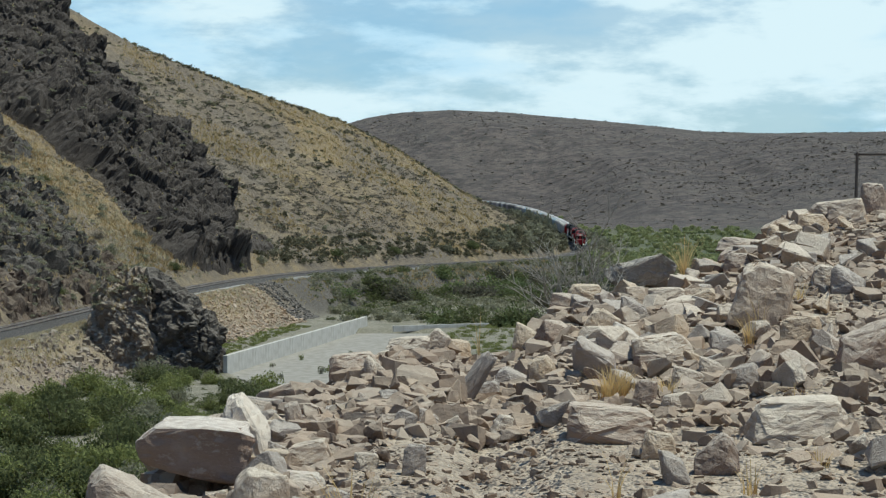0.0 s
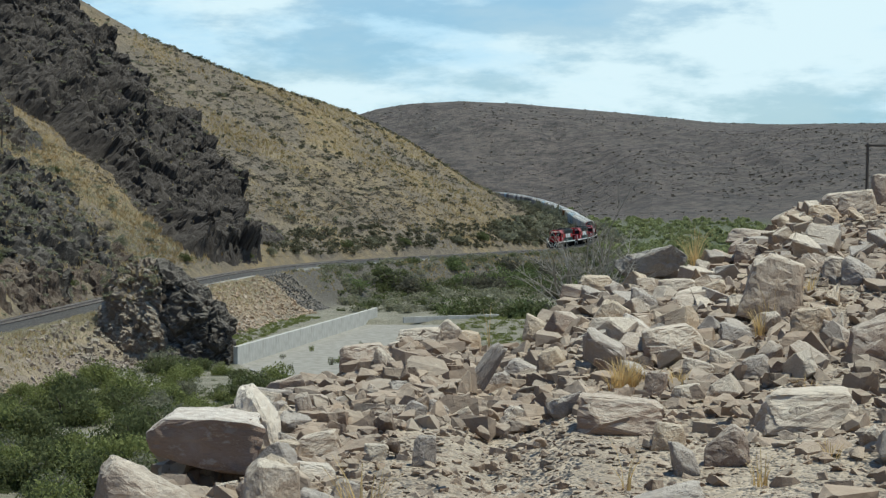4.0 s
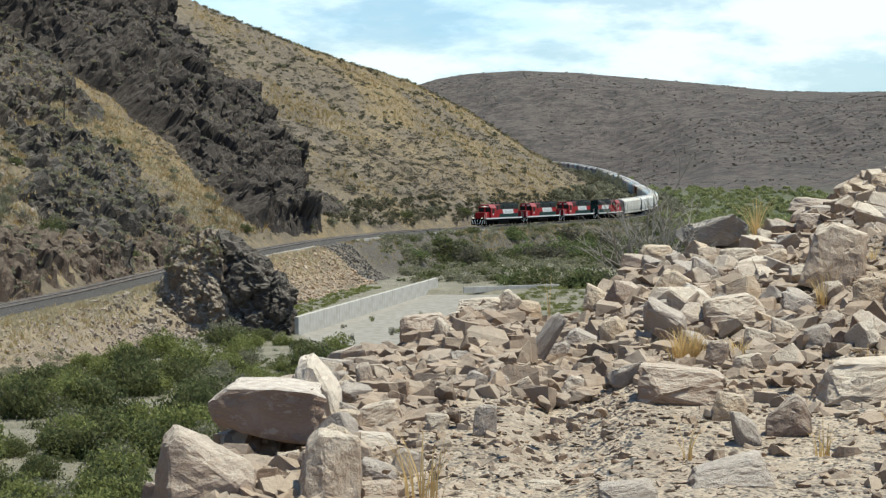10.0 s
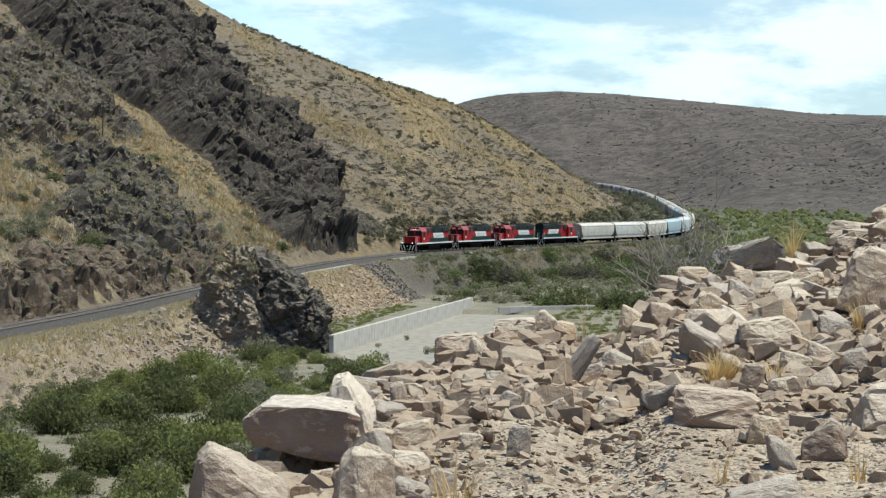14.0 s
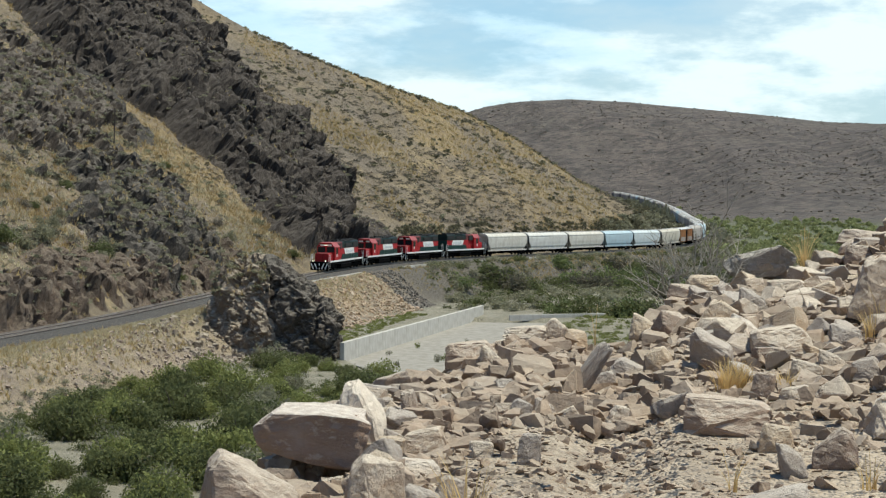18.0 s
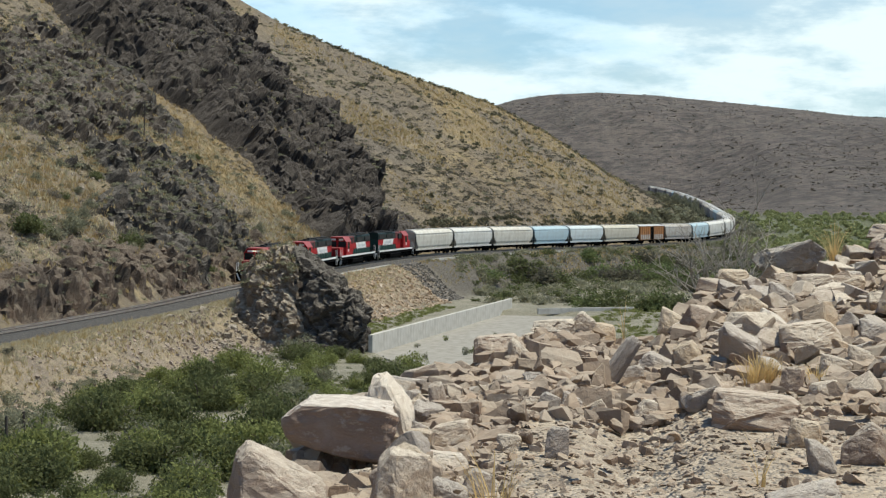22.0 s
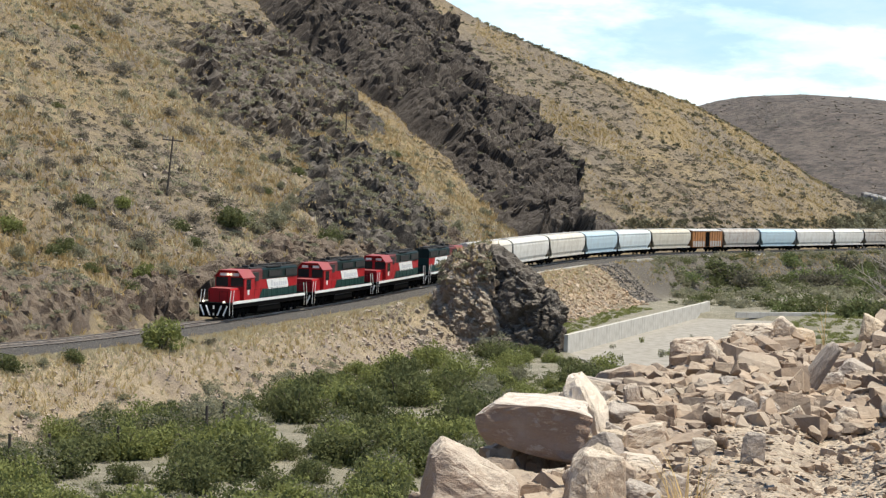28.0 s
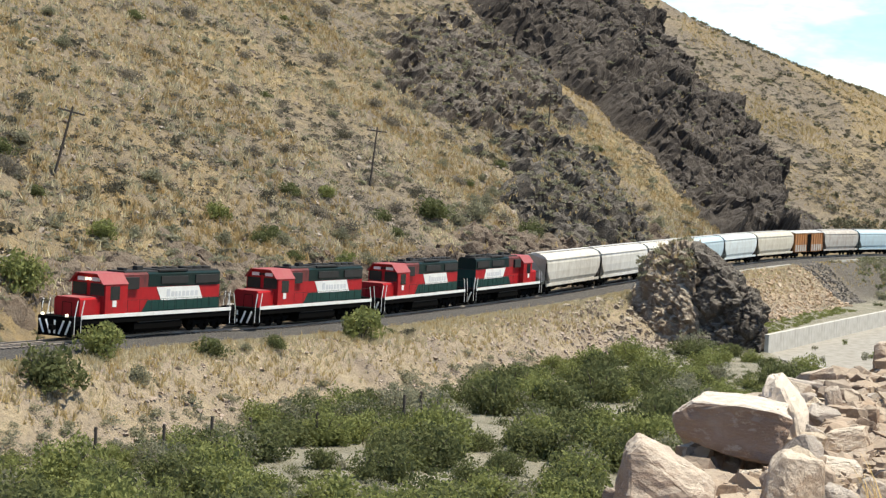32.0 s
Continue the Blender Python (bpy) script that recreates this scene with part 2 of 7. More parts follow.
def land(x, y):
    """Height of the ground, and weights for its material: hill grass, bare rock, gravel bank, river bed, bank rubble, far hill, meadow."""
    x, y = np.asarray(x, float).ravel(), np.asarray(y, float).ravel()
    d, az = np.hypot(x, y), np.degrees(np.arctan2(x, y))
    n, s, zr = to_line(x, y)
    rough = fbm(x * .11, y * .11, 4, 3) * 1.0
    fine = fbm(x * .55, y * .55, 3, 9) * .22
    # hill
    cap = EYE[2] + d * np.tan(np.radians(np.interp(az, CREST_AZ, CREST_EL)))
    up = zr - .8 + HILL * np.maximum(n - 4.2, 0) + smooth01(n, 5, 14) * (rough * .9 + fine) + smooth01(n, 3.5, 7.0) * 1.5
    up = np.where(up > cap, cap - .35 * (up - cap), up)
    # valley floor, rising slowly up the river
    floor = BED + smooth01(y, 380, 1000) * 8.5 + fbm(x * .04, y * .04, 3, 21) * .35
    # the bed is dug out for the concrete apron
    side = np.where(y > 206, -14.65 + (y - 201) * .2042, -13.2 + (206 - y) * .27)
    floor = floor - 1.3 * smooth01(x - side, -.3, .3) * smooth01(x - (y - 150) * .045, 7.6, 6.6) * smooth01(y - (165 - (x + 3) * 1.364), 1, 3) * smooth01(y, 277, 274)
    shelf = zr - .8 - smooth01(-n, 4.3, 13.5) * (zr - .8 - floor) + smooth01(-n, 3.6, 7) * smooth01(-n, 16, 9) * (rough * .5 + fine * 1.8)
    low = np.where(n > 0, np.maximum(up, floor), shelf)
    # far hills
    fe = np.interp(az, FAR_AZ, FAR_EL)
    fold = fbm(az * .30 + d * .0015, d * .0022, 4, 31)
    k = smooth01(d, np.interp(az, [0, 6, 9, 16], [1350, 1200, 940, 850]), 1900)
    far = floor + k * (EYE[2] + 1900 * np.tan(np.radians(fe)) - floor) + k * (1 - k) * fold * 34
    far = np.where(d > 1900, far - (d - 1900) * .03, far)
    low = np.where(d > 850, np.maximum(np.where(np.abs(n) < 14, zr - .8 - smooth01(np.abs(n), 5, 14) * .2, low), np.where(np.abs(n) < 30, far - 12 * smooth01(np.abs(n), 30, 5), far)), low)
    bank = bank_height(az, d) + fine * .3 * smooth01(d, 3, 8)
    z = np.maximum(low, bank)
    is_bank = smooth01(bank - low, -.3, .3)
    w = {
        "grass": smooth01(n, 2.4, 4.5) * (1 - smooth01(d, 700, 900)) * (1 - is_bank),
        "bank": smooth01(-n, 2.4, 3.4) * (1 - smooth01(-n, 11, 15)) * (1 - is_bank) * (1 - smooth01(s, 326, 350)),
        "bed": smooth01(-n, 11, 15) * (1 - smooth01(d, 420, 600)) * (1 - is_bank),
        "rubble": is_bank,
        "far": smooth01(d, 760, 900) * (1 - is_bank),
        "meadow": smooth01(-n, 6, 20) * smooth01(d, 420, 600) * (1 - smooth01(d, 780, 950)) * (1 - is_bank),
    }
    return z, w


# ---- materials ----
class Nodes:
    def __init__(self, name, rough=0.9, metal=0.0):
        self.mat = bpy.data.materials.new(name)
        self.mat.use_nodes = True
        self.nt = self.mat.node_tree
        self.b = self.nt.nodes["Principled BSDF"]
        self.b.inputs["Roughness"].default_value, self.b.inputs["Metallic"].default_value = rough, metal
        self.co = self.nt.nodes.new("ShaderNodeTexCoord").outputs["Object"]

    def put(self, sock, v):
        if isinstance(v, bpy.types.NodeSocket):
            self.nt.links.new(v, sock)
        elif isinstance(v, tuple) and len(v) == 3 and sock.type == "RGBA":
            sock.default_value = (*v, 1)
        else:
            sock.default_value = v

    def noise(self, scale, detail=4.0, rough=0.55, stretch=None, lo=None, hi=None, kind="Fac"):
        n = self.nt.nodes.new("ShaderNodeTexNoise")
        n.inputs["Scale"].default_value, n.inputs["Detail"].default_value, n.inputs["Roughness"].default_value = scale, detail, rough
        co = self.co
        if stretch:
            m = self.nt.nodes.new("ShaderNodeMapping")
            m.inputs["Scale"].default_value = stretch
            self.nt.links.new(co, m.inputs[0])
            co = m.outputs[0]
        self.nt.links.new(co, n.inputs["Vector"])
        out = n.outputs[kind]
        return self.span(out, lo, hi) if lo is not None else out

    def cells(self, scale, out="Distance", lo=None, hi=None, feature="F1", stretch=None):
        n = self.nt.nodes.new("ShaderNodeTexVoronoi")
        n.feature = feature
        n.inputs["Scale"].default_value = scale
        co = self.co
        if stretch:
            m = self.nt.nodes.new("ShaderNodeMapping")
            m.inputs["Scale"].default_value = stretch
            self.nt.links.new(co, m.inputs[0])
            co = m.outputs[0]
        self.nt.links.new(co, n.inputs["Vector"])
        return self.span(n.outputs[out], lo, hi) if lo is not None else n.outputs[out]

    def span(self, v, lo, hi, a=0.0, b=1.0):
        r = self.nt.nodes.new("ShaderNodeMapRange")
        self.nt.links.new(v, r.inputs[0])
        for i, k in enumerate((lo, hi, a, b)):
            r.inputs[i + 1].default_value = k
        return r.outputs[0]

    def mul(self, a, b, op="MULTIPLY"):
        m = self.nt.nodes.new("ShaderNodeMath")
        m.operation = op
        self.put(m.inputs[0], a)
        self.put(m.inputs[1], b)
        return m.outputs[0]

    def mix(self, fac, a, b, how="MIX"):
        m = self.nt.nodes.new("ShaderNodeMix")
        m.data_type, m.blend_type = "RGBA", how
        self.put(m.inputs[0], fac)
        self.put(m.inputs[6], a)
        self.put(m.inputs[7], b)
        return m.outputs[2]

    def attr(self, name):
        a = self.nt.nodes.new("ShaderNodeAttribute")
        a.attribute_name = name
        s = self.nt.nodes.new("ShaderNodeSeparateColor")
        self.nt.links.new(a.outputs["Color"], s.inputs[0])
        return s.outputs

    def random(self):
        return self.nt.nodes.new("ShaderNodeObjectInfo").outputs["Random"]

    def island(self):
        return self.nt.nodes.new("ShaderNodeNewGeometry").outputs["Random Per Island"]

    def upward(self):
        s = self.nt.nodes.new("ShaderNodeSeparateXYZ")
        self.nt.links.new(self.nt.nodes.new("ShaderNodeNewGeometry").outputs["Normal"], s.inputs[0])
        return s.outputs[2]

    def bump(self, h, strength=0.5, dist=0.05):
        n = self.nt.nodes.new("ShaderNodeBump")
        n.inputs["Strength"].default_value, n.inputs["Distance"].default_value = strength, dist
        self.nt.links.new(h, n.inputs["Height"])
        self.nt.links.new(n.outputs[0], self.b.inputs["Normal"])
        return self

    def colour(self, c):
        self.put(self.b.inputs["Base Color"], c)
        return self

    def rough(self, v):
        self.put(self.b.inputs["Roughness"], v)
        return self


def mat_land():
    m = Nodes("ground", 0.95)
    a, b = m.attr("cover_a"), m.attr("cover_b")
    big = m.noise(.045, 4, lo=.38, hi=.62)
    mid = m.noise(.22, 5, .6, lo=.36, hi=.64)
    small = m.noise(1.6, 4, .65, lo=.35, hi=.66)
    grit = m.noise(7.0, 3, .7, lo=.35, hi=.65)
    # hill: straw grass over stony soil
    straw = m.mix(small, (.39, .305, .17), (.265, .207, .12))
    soil = m.mix(small, (.225, .178, .125), (.145, .117, .086))
    soil = m.mix(m.mul(grit, .5), soil, (.10, .082, .064))
    tuft = m.noise(.62, 5, .7, lo=.42, hi=.58)
    hill = m.mix(m.mul(m.mul(m.mul(big, .3, "ADD"), m.mul(mid, .8)), m.span(tuft, 0, 1, .35, 1.1)), soil, straw)
    hill = m.mix(m.mul(m.noise(.021, 4, .6, lo=.45, hi=.60), m.span(tuft, 0, 1, .3, .75)), hill, m.mix(small, (.31, .225, .105), (.235, .172, .085)))
    hill = m.mix(m.mul(m.noise(.034, 4, .6, stretch=(1.3, 1.0, 1.0), lo=.47, hi=.58), .75), hill, m.mix(tuft, (.125, .104, .084), (.19, .157, .12)))
    ground = m.mix(a[0], (.12, .105, .086), hill)
    # gravel slope under the line
    gravel = m.mix(grit, (.35, .282, .21), (.21, .168, .13))
    gravel = m.mix(m.mul(m.noise(.5, 5, .7, lo=.50, hi=.64), .6), gravel, (.15, .115, .095))
    gravel = m.mix(m.mul(mid, .7), gravel, m.mix(small, (.43, .345, .215), (.31, .245, .15)))
    ground = m.mix(a[1], ground, gravel)
    sand = m.mix(mid, (.34, .31, .245), (.23, .21, .155))
    sand = m.mix(m.mul(small, .5), sand, (.15, .145, .09))
    ground = m.mix(a[2], ground, sand)
    rub = m.mix(small, (.55, .455, .35), (.38, .305, .23))
    rub = m.mix(m.mul(m.noise(14.0, 4, .7, lo=.42, hi=.62), .5), rub, (.22, .175, .135))
    ground = m.mix(b[0], ground, rub)
    scrub = m.mix(m.noise(.06, 7, .72, lo=.44, hi=.58), (.128, .102, .088), (.046, .038, .034))
    scrub = m.mix(m.mul(m.noise(.012, 3, lo=.4, hi=.65), .6), scrub, (.118, .096, .081))
    scrub = m.mix(m.mul(m.noise(.035, 6, .75, lo=.52, hi=.62), .55), scrub, (.135, .115, .095))
    scrub = m.mix(m.cells(.42, lo=.10, hi=.42), (.038, .035, .031), scrub)
    dots = m.cells(.15, lo=.16, hi=.46)
    scrub = m.mix(dots, (.036, .034, .030), scrub)
    ground = m.mix(b[1], ground, scrub)
    ground = m.mix(b[2], ground, m.mix(mid, (.085, .10, .05), (.13, .13, .075)))
    m.colour(ground)
    m.bump(m.mul(small, m.mul(grit, .5), "ADD"), .8, .22)
    return m.mat


def mat_rock(name, light, dark, warm, scale=1.0, relief=.05, tops=.0, vary=True, dust_highlight=(.60, .53, .44)):
    """Broken stone: two tones, rusty stains, a pale dusty tone with painted-in sunlight on what faces up, tone
    differing from piece to piece.
    """
    m = Nodes(name, 0.92)
    n1, n2 = m.noise(1.6 * scale, 6, .62, lo=.38, hi=.62), m.noise(6 * scale, 6, .68, lo=.36, hi=.64)
    n3 = m.noise(28 * scale, 4, .72)
    seam = m.noise(.9 * scale, 5, .62, stretch=(1.4, 1.2, 3.2), lo=.46, hi=.56)
    c = m.mix(n1, light, dark)
    c = m.mix(m.mul(seam, .28), c, dark)
    c = m.mix(m.mul(m.noise(.75 * scale, 3, .55, lo=.47, hi=.58), .55), c, warm)
    c = m.mix(m.mul(n2, .4), c, warm)
    c = m.mix(m.mul(m.cells(1.5 * scale, feature="DISTANCE_TO_EDGE", lo=.035, hi=.0), .5 if relief > .1 else .1), c, dark)
    c = m.mix(m.mul(m.noise(3.2 * scale, 6, .75, lo=.56, hi=.64), .4), c, dust_highlight)
    if relief > .1:
        # joint-bounded bodies of bedrock differ in tone
        c = m.mix(m.span(m.cells(.55, "Color", stretch=(1, 1, .55)), .1, .95, 0, .75), c, dark)
        c = m.mix(m.mul(m.noise(.5, 6, .75, lo=.52, hi=.64), .3), c, dust_highlight)
    if vary:
        c = m.mix(m.span(m.island() if vary == "island" else m.random(), 0, 1, 0, .36), c, dark)
        other = m.mul(m.mul(m.island() if vary == "island" else m.random(), 7.31), 0.0, "FRACT")
        c = m.mix(m.span(other, .35, 1, 0, .7), c, warm)
        c = m.mix(m.span(m.mul(m.mul(other, 5.7), 0.0, "FRACT"), .7, 1, 0, .3), c, dust_highlight)
    # lighter colour by upward normal: paints sun highlights over the pale dusty tone
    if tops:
        c = m.mix(m.mul(m.mul(m.span(m.upward(), .2, .75), m.span(n2, 0, 1, 1.25, .5)), tops), c, dust_highlight)
    m.colour(m.mix(m.span(n3, .35, .7, 0, .18), c, dark))
    m.bump(m.mul(m.mul(m.mul(n2, .8), m.mul(n3, .3), "ADD"), m.mul(seam, .3), "ADD"), .8, relief)
    return m.mat


def mat_paint(name, colour, rough=.5, dirt=.35, grime=(.10, .085, .07), streak=True, glow=None):
    m = Nodes(name, rough)
    d = m.noise(.9, 5, .6, lo=.40, hi=.72)
    c = m.mix(m.mul(d, dirt), colour, grime)
    if streak:
        c = m.mix(m.mul(m.noise(1.0, 4, .6, stretch=(3.5, 3.5, .3), lo=.45, hi=.75), dirt * .8), c, grime)
    m.colour(c).rough(m.span(d, 0, 1, rough, min(1, rough + .25)))
    if glow:
        m.b.inputs["Emission Color"].default_value, m.b.inputs["Emission Strength"].default_value = (*glow[:3], 1), glow[3]
    return m.mat


def mat_leaf(name, a, b, c):
    m = Nodes(name, .75)
    col = m.mix(m.island(), a, b)
    col = m.mix(m.noise(.55, 3, lo=.4, hi=.65), col, c)
    m.colour(col)
    # thin leaves let light through
    t, x = m.nt.nodes.new("ShaderNodeBsdfTranslucent"), m.nt.nodes.new("ShaderNodeMixShader")
    m.nt.links.new(col, t.inputs["Color"])
    x.inputs[0].default_value = .45
    m.nt.links.new(m.b.outputs[0], x.inputs[1])
    m.nt.links.new(t.outputs[0], x.inputs[2])
    m.nt.links.new(x.outputs[0], m.nt.nodes["Material Output"].inputs[0])
    m.b.inputs["Specular IOR Level"].default_value = .15
    return m.mat


LAND = mat_land()
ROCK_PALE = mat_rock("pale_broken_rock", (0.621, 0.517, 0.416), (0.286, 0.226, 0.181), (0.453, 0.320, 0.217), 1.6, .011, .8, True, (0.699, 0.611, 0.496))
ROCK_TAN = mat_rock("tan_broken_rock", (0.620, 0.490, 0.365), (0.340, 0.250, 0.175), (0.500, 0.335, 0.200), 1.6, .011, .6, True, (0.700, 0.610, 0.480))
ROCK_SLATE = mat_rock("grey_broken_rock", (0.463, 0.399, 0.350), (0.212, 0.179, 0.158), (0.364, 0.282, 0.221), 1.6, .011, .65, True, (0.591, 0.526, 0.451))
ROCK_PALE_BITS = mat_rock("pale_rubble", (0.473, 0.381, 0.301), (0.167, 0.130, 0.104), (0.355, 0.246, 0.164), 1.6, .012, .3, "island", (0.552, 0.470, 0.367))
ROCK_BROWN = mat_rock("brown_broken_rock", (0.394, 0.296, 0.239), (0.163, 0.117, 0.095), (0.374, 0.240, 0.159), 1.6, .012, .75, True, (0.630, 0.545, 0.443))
ROCK_DARK = mat_rock("dark_cliff_rock", (.062, .054, .047), (.014, .0122, .011), (.062, .046, .036), .8, .14, .28, "island", (.19, .165, .135))
ROCK_GREY = mat_rock("grey_hill_stone", (.30, .265, .235), (.16, .14, .125), (.27, .19, .14), .9, .08, .3, "island")
BALLAST = mat_rock("ballast", (.085, .080, .076), (.046, .0435, .041), (.07, .06, .053), 5.0, .05, 0, False)
STEEL = mat_paint("rail_steel", (.29, .255, .225), .4, .5, (.14, .085, .055), False)
SLEEPER = mat_paint("sleeper_wood", (.10, .085, .075), .9, .3)
CONCRETE = mat_paint("concrete", (.50, .48, .44), .9, .6, (.30, .27, .23))
APRON = mat_paint("apron_concrete", (.295, .275, .24), .95, .8, (.17, .15, .12), False)
WOOD = mat_paint("old_pole_wood", (.075, .06, .05), .9, .4)
LEAF_A = mat_leaf("mesquite_leaves", (.125, .138, .058), (.172, .187, .082), (.086, .098, .044))
LEAF_B = mat_leaf("grey_brush_leaves", (.265, .26, .17), (.21, .21, .14), (.29, .275, .195))
LEAF_C = mat_leaf("young_green_leaves", (.21, .23, .08), (.275, .295, .112), (.16, .178, .064))
LEAF_D = mat_leaf("dark_scrub_leaves", (.135, .125, .085), (.175, .16, .12), (.10, .095, .07))
FAR_LEAF = mat_leaf("far_scrub_leaves", (.125, .11, .09), (.15, .13, .105), (.108, .096, .078))
STRAW = mat_leaf("straw_grass", (.53, .42, .225), (.40, .32, .17), (.48, .36, .165))
TWIG = mat_leaf("grey_twigs", (.40, .37, .33), (.31, .285, .25), (.44, .41, .36))
BARK = mat_paint("bark", (.11, .09, .075), .95, .3)


# ---- ground: one sheet out to the horizon ----
def make_ground():
    az = np.concatenate([np.arange(-180, -32, 4.0), np.arange(-32, 19.5, .125), np.arange(20, 180, 4.0)])
    d = np.concatenate([np.linspace(0, 8, 14), np.arange(8.2, 30, .35), np.arange(30.5, 100, 1.6), np.arange(100, 560, 1.5),
                        np.arange(562, 1200, 7), np.arange(1210, 2100, 22), np.geomspace(2150, 4700, 14)])
    A, D = np.meshgrid(np.radians(az), d, indexing="ij")
    x, y = (D * np.sin(A)).ravel(), (D * np.cos(A)).ravel()
    z, w = land(x, y)
    na, nd = len(az), len(d)
    i, j = np.meshgrid(np.arange(na), np.arange(nd - 1), indexing="ij")
    k = (i + 1) % na
    f = np.stack([i * nd + j, i * nd + j + 1, k * nd + j + 1, k * nd + j], -1).reshape(-1, 4)
    me = raw_mesh("ground", np.stack([x, y, z], 1), f[:, ::-1], True)
    for name, keys in (("cover_a", ("grass", "bank", "bed")), ("cover_b", ("rubble", "far", "meadow"))):
        at = me.color_attributes.new(name, "FLOAT_COLOR", "POINT")
        at.data.foreach_set("color", np.stack([w[q] for q in keys] + [np.ones(len(x))], 1).astype(np.float32).ravel())
    me.materials.append(LAND)
    tagged(new("ground", me), "stony dry hillsides, river bed and rubble bank in one sheet", "ground", kind="structure")


make_ground()


# ---- the railway ----
def sweep(name, profile, s0, s1, step, material, label, closed=False, cat="railway"):
    """A profile of (across, up) carried along the line from s0 to s1."""
    s = np.arange(s0, s1 + step, step)
    p, t = line_frame(s)
    left = np.stack([-t[:, 1], t[:, 0], np.zeros(len(s))], 1)
    left /= np.linalg.norm(left, axis=1, keepdims=True)
    pr = np.array(profile, float)
    v = p[:, None, :] + left[:, None, :] * pr[None, :, 0:1]
    v[:, :, 2] += pr[None, :, 1]
    m = len(pr)
    i, j = np.meshgrid(np.arange(len(s) - 1), np.arange(m if closed else m - 1), indexing="ij")
    q = (j + 1) % m
    f = np.stack([i * m + j, i * m + q, (i + 1) * m + q, (i + 1) * m + j], -1).reshape(-1, 4)
    ob = part_of(name, raw_mesh(name, v.reshape(-1, 3), f), material)
    return tagged(ob, label, cat, kind="structure")


def make_railway():
    sweep("ballast", [(-2.9, -.95), (-1.6, -.22), (1.6, -.22), (2.9, -.95)], 60, 1560, 2.0, BALLAST, "grey crushed-stone ballast bed of the line")
    head = [(-.07, -.17), (-.07, -.14), (-.012, -.12), (-.012, -.045), (-.036, -.035), (-.036, 0), (.036, 0), (.036, -.035), (.012, -.045), (.012, -.12), (.07, -.14), (.07, -.17)]
    for k in (-.7525, .7525):
        sweep("rail", [(a + k, b) for a, b in head], 60, 1500, 2.5, STEEL, "worn steel running rail on wooden sleepers", True)
    v, f = [], []
    cube = np.array([(a, b, c) for a in (-1, 1) for b in (-1, 1) for c in (-1, 1)], float)
    quads = np.array([(0, 1, 3, 2), (4, 6, 7, 5), (0, 4, 5, 1), (2, 3, 7, 6), (0, 2, 6, 4), (1, 5, 7, 3)])
    for k, s in enumerate(np.arange(70, 520, .6)):
        p, t = line_frame(s)
        left = np.array([-t[1], t[0], 0])
        c = cube * (1.28, .115, .07)
        v.append(p + c[:, :1] * left + c[:, 1:2] * t + np.stack([0 * c[:, 0], 0 * c[:, 0], c[:, 2] - .215], 1))
        f.append(quads + 8 * k)
    ob = part_of("sleepers", raw_mesh("sleepers", np.vstack(v), np.vstack(f)), SLEEPER)
    tagged(ob, "dark weathered wooden sleepers under the rails", "sleepers", kind="stuff")


make_railway()


# ---- the train ----
RED = mat_paint("red_loco_paint", (.40, .013, .018), .4, .28, (.10, .025, .022))
GREEN = mat_paint("dark_green_loco_paint", (.009, .046, .039), .4, .3, (.03, .04, .035))
UPPER_GREEN = mat_paint("blackish_green_loco_paint", (.005, .019, .017), .4, .3, (.025, .025, .023))
WHITE = mat_paint("white_paint", (.80, .80, .78), .45, .2, (.35, .32, .28))
BLACK = mat_paint("black_underframe", (.0035, .0035, .0035), .95, .3, (.008, .007, .0065))
BLACK.node_tree.nodes["Principled BSDF"].inputs["Specular IOR Level"].default_value = .05
for _m in (RED, GREEN, UPPER_GREEN):
    _m.node_tree.nodes["Principled BSDF"].inputs["Specular IOR Level"].default_value = .2
ROOFBLK = mat_paint("sooty_roof", (.014, .014, .014), .8, .3, (.035, .032, .03))
GLASS = mat_paint("dark_cab_glass", (.012, .016, .02), .08, .0)
LOGO = mat_paint("grey_lettering", (.60, .61, .63), .6, .1)
LAMP = mat_paint("lit_headlight", (.9, .88, .8), .3, .0, glow=(1.0, .86, .6, 1.1))
DITCH = mat_paint("lit_ditch_light", (.9, .9, .85), .3, .0, glow=(1.0, .93, .7, 1.3))
SOOT_RED = mat_paint("sooty_red_paint", (.17, .022, .022), .6, .6, (.03, .025, .022))
# paler copy of the red: sunlight painted onto cab roof and nose top
PINK = mat_paint("sunlit_red_roof", (.30, .055, .06), .6, .3, (.3, .15, .13))
HOPPER_PAINTS = {
    "cream": mat_paint("cream_hopper_paint", (.60, .575, .515), .6, .45, (.32, .27, .21)),
    "white": mat_paint("white_hopper_paint", (.62, .61, .575), .6, .45, (.36, .33, .28)),
    "blue": mat_paint("pale_blue_hopper_paint", (.40, .52, .58), .6, .35, (.36, .38, .38)),
    "pale": mat_paint("faded_blue_white_hopper_paint", (.56, .62, .63), .6, .4, (.38, .37, .35)),
    "grey": mat_paint("worn_grey_hopper_paint", (.43, .41, .38), .7, .6, (.25, .19, .15)),
    "dark": mat_paint("dark_grey_hopper_paint", (.13, .125, .12), .7, .5, (.16, .12, .09)),
    "tan": mat_paint("tan_hopper_paint", (.54, .505, .425), .6, .4, (.34, .28, .20)),
}
RUST = mat_paint("rusty_orange_boxcar_paint", (.42, .17, .045), .75, .6, (.17, .10, .07))
GALV = mat_paint("galvanised_roof", (.50, .50, .49), .55, .5, (.33, .29, .25))


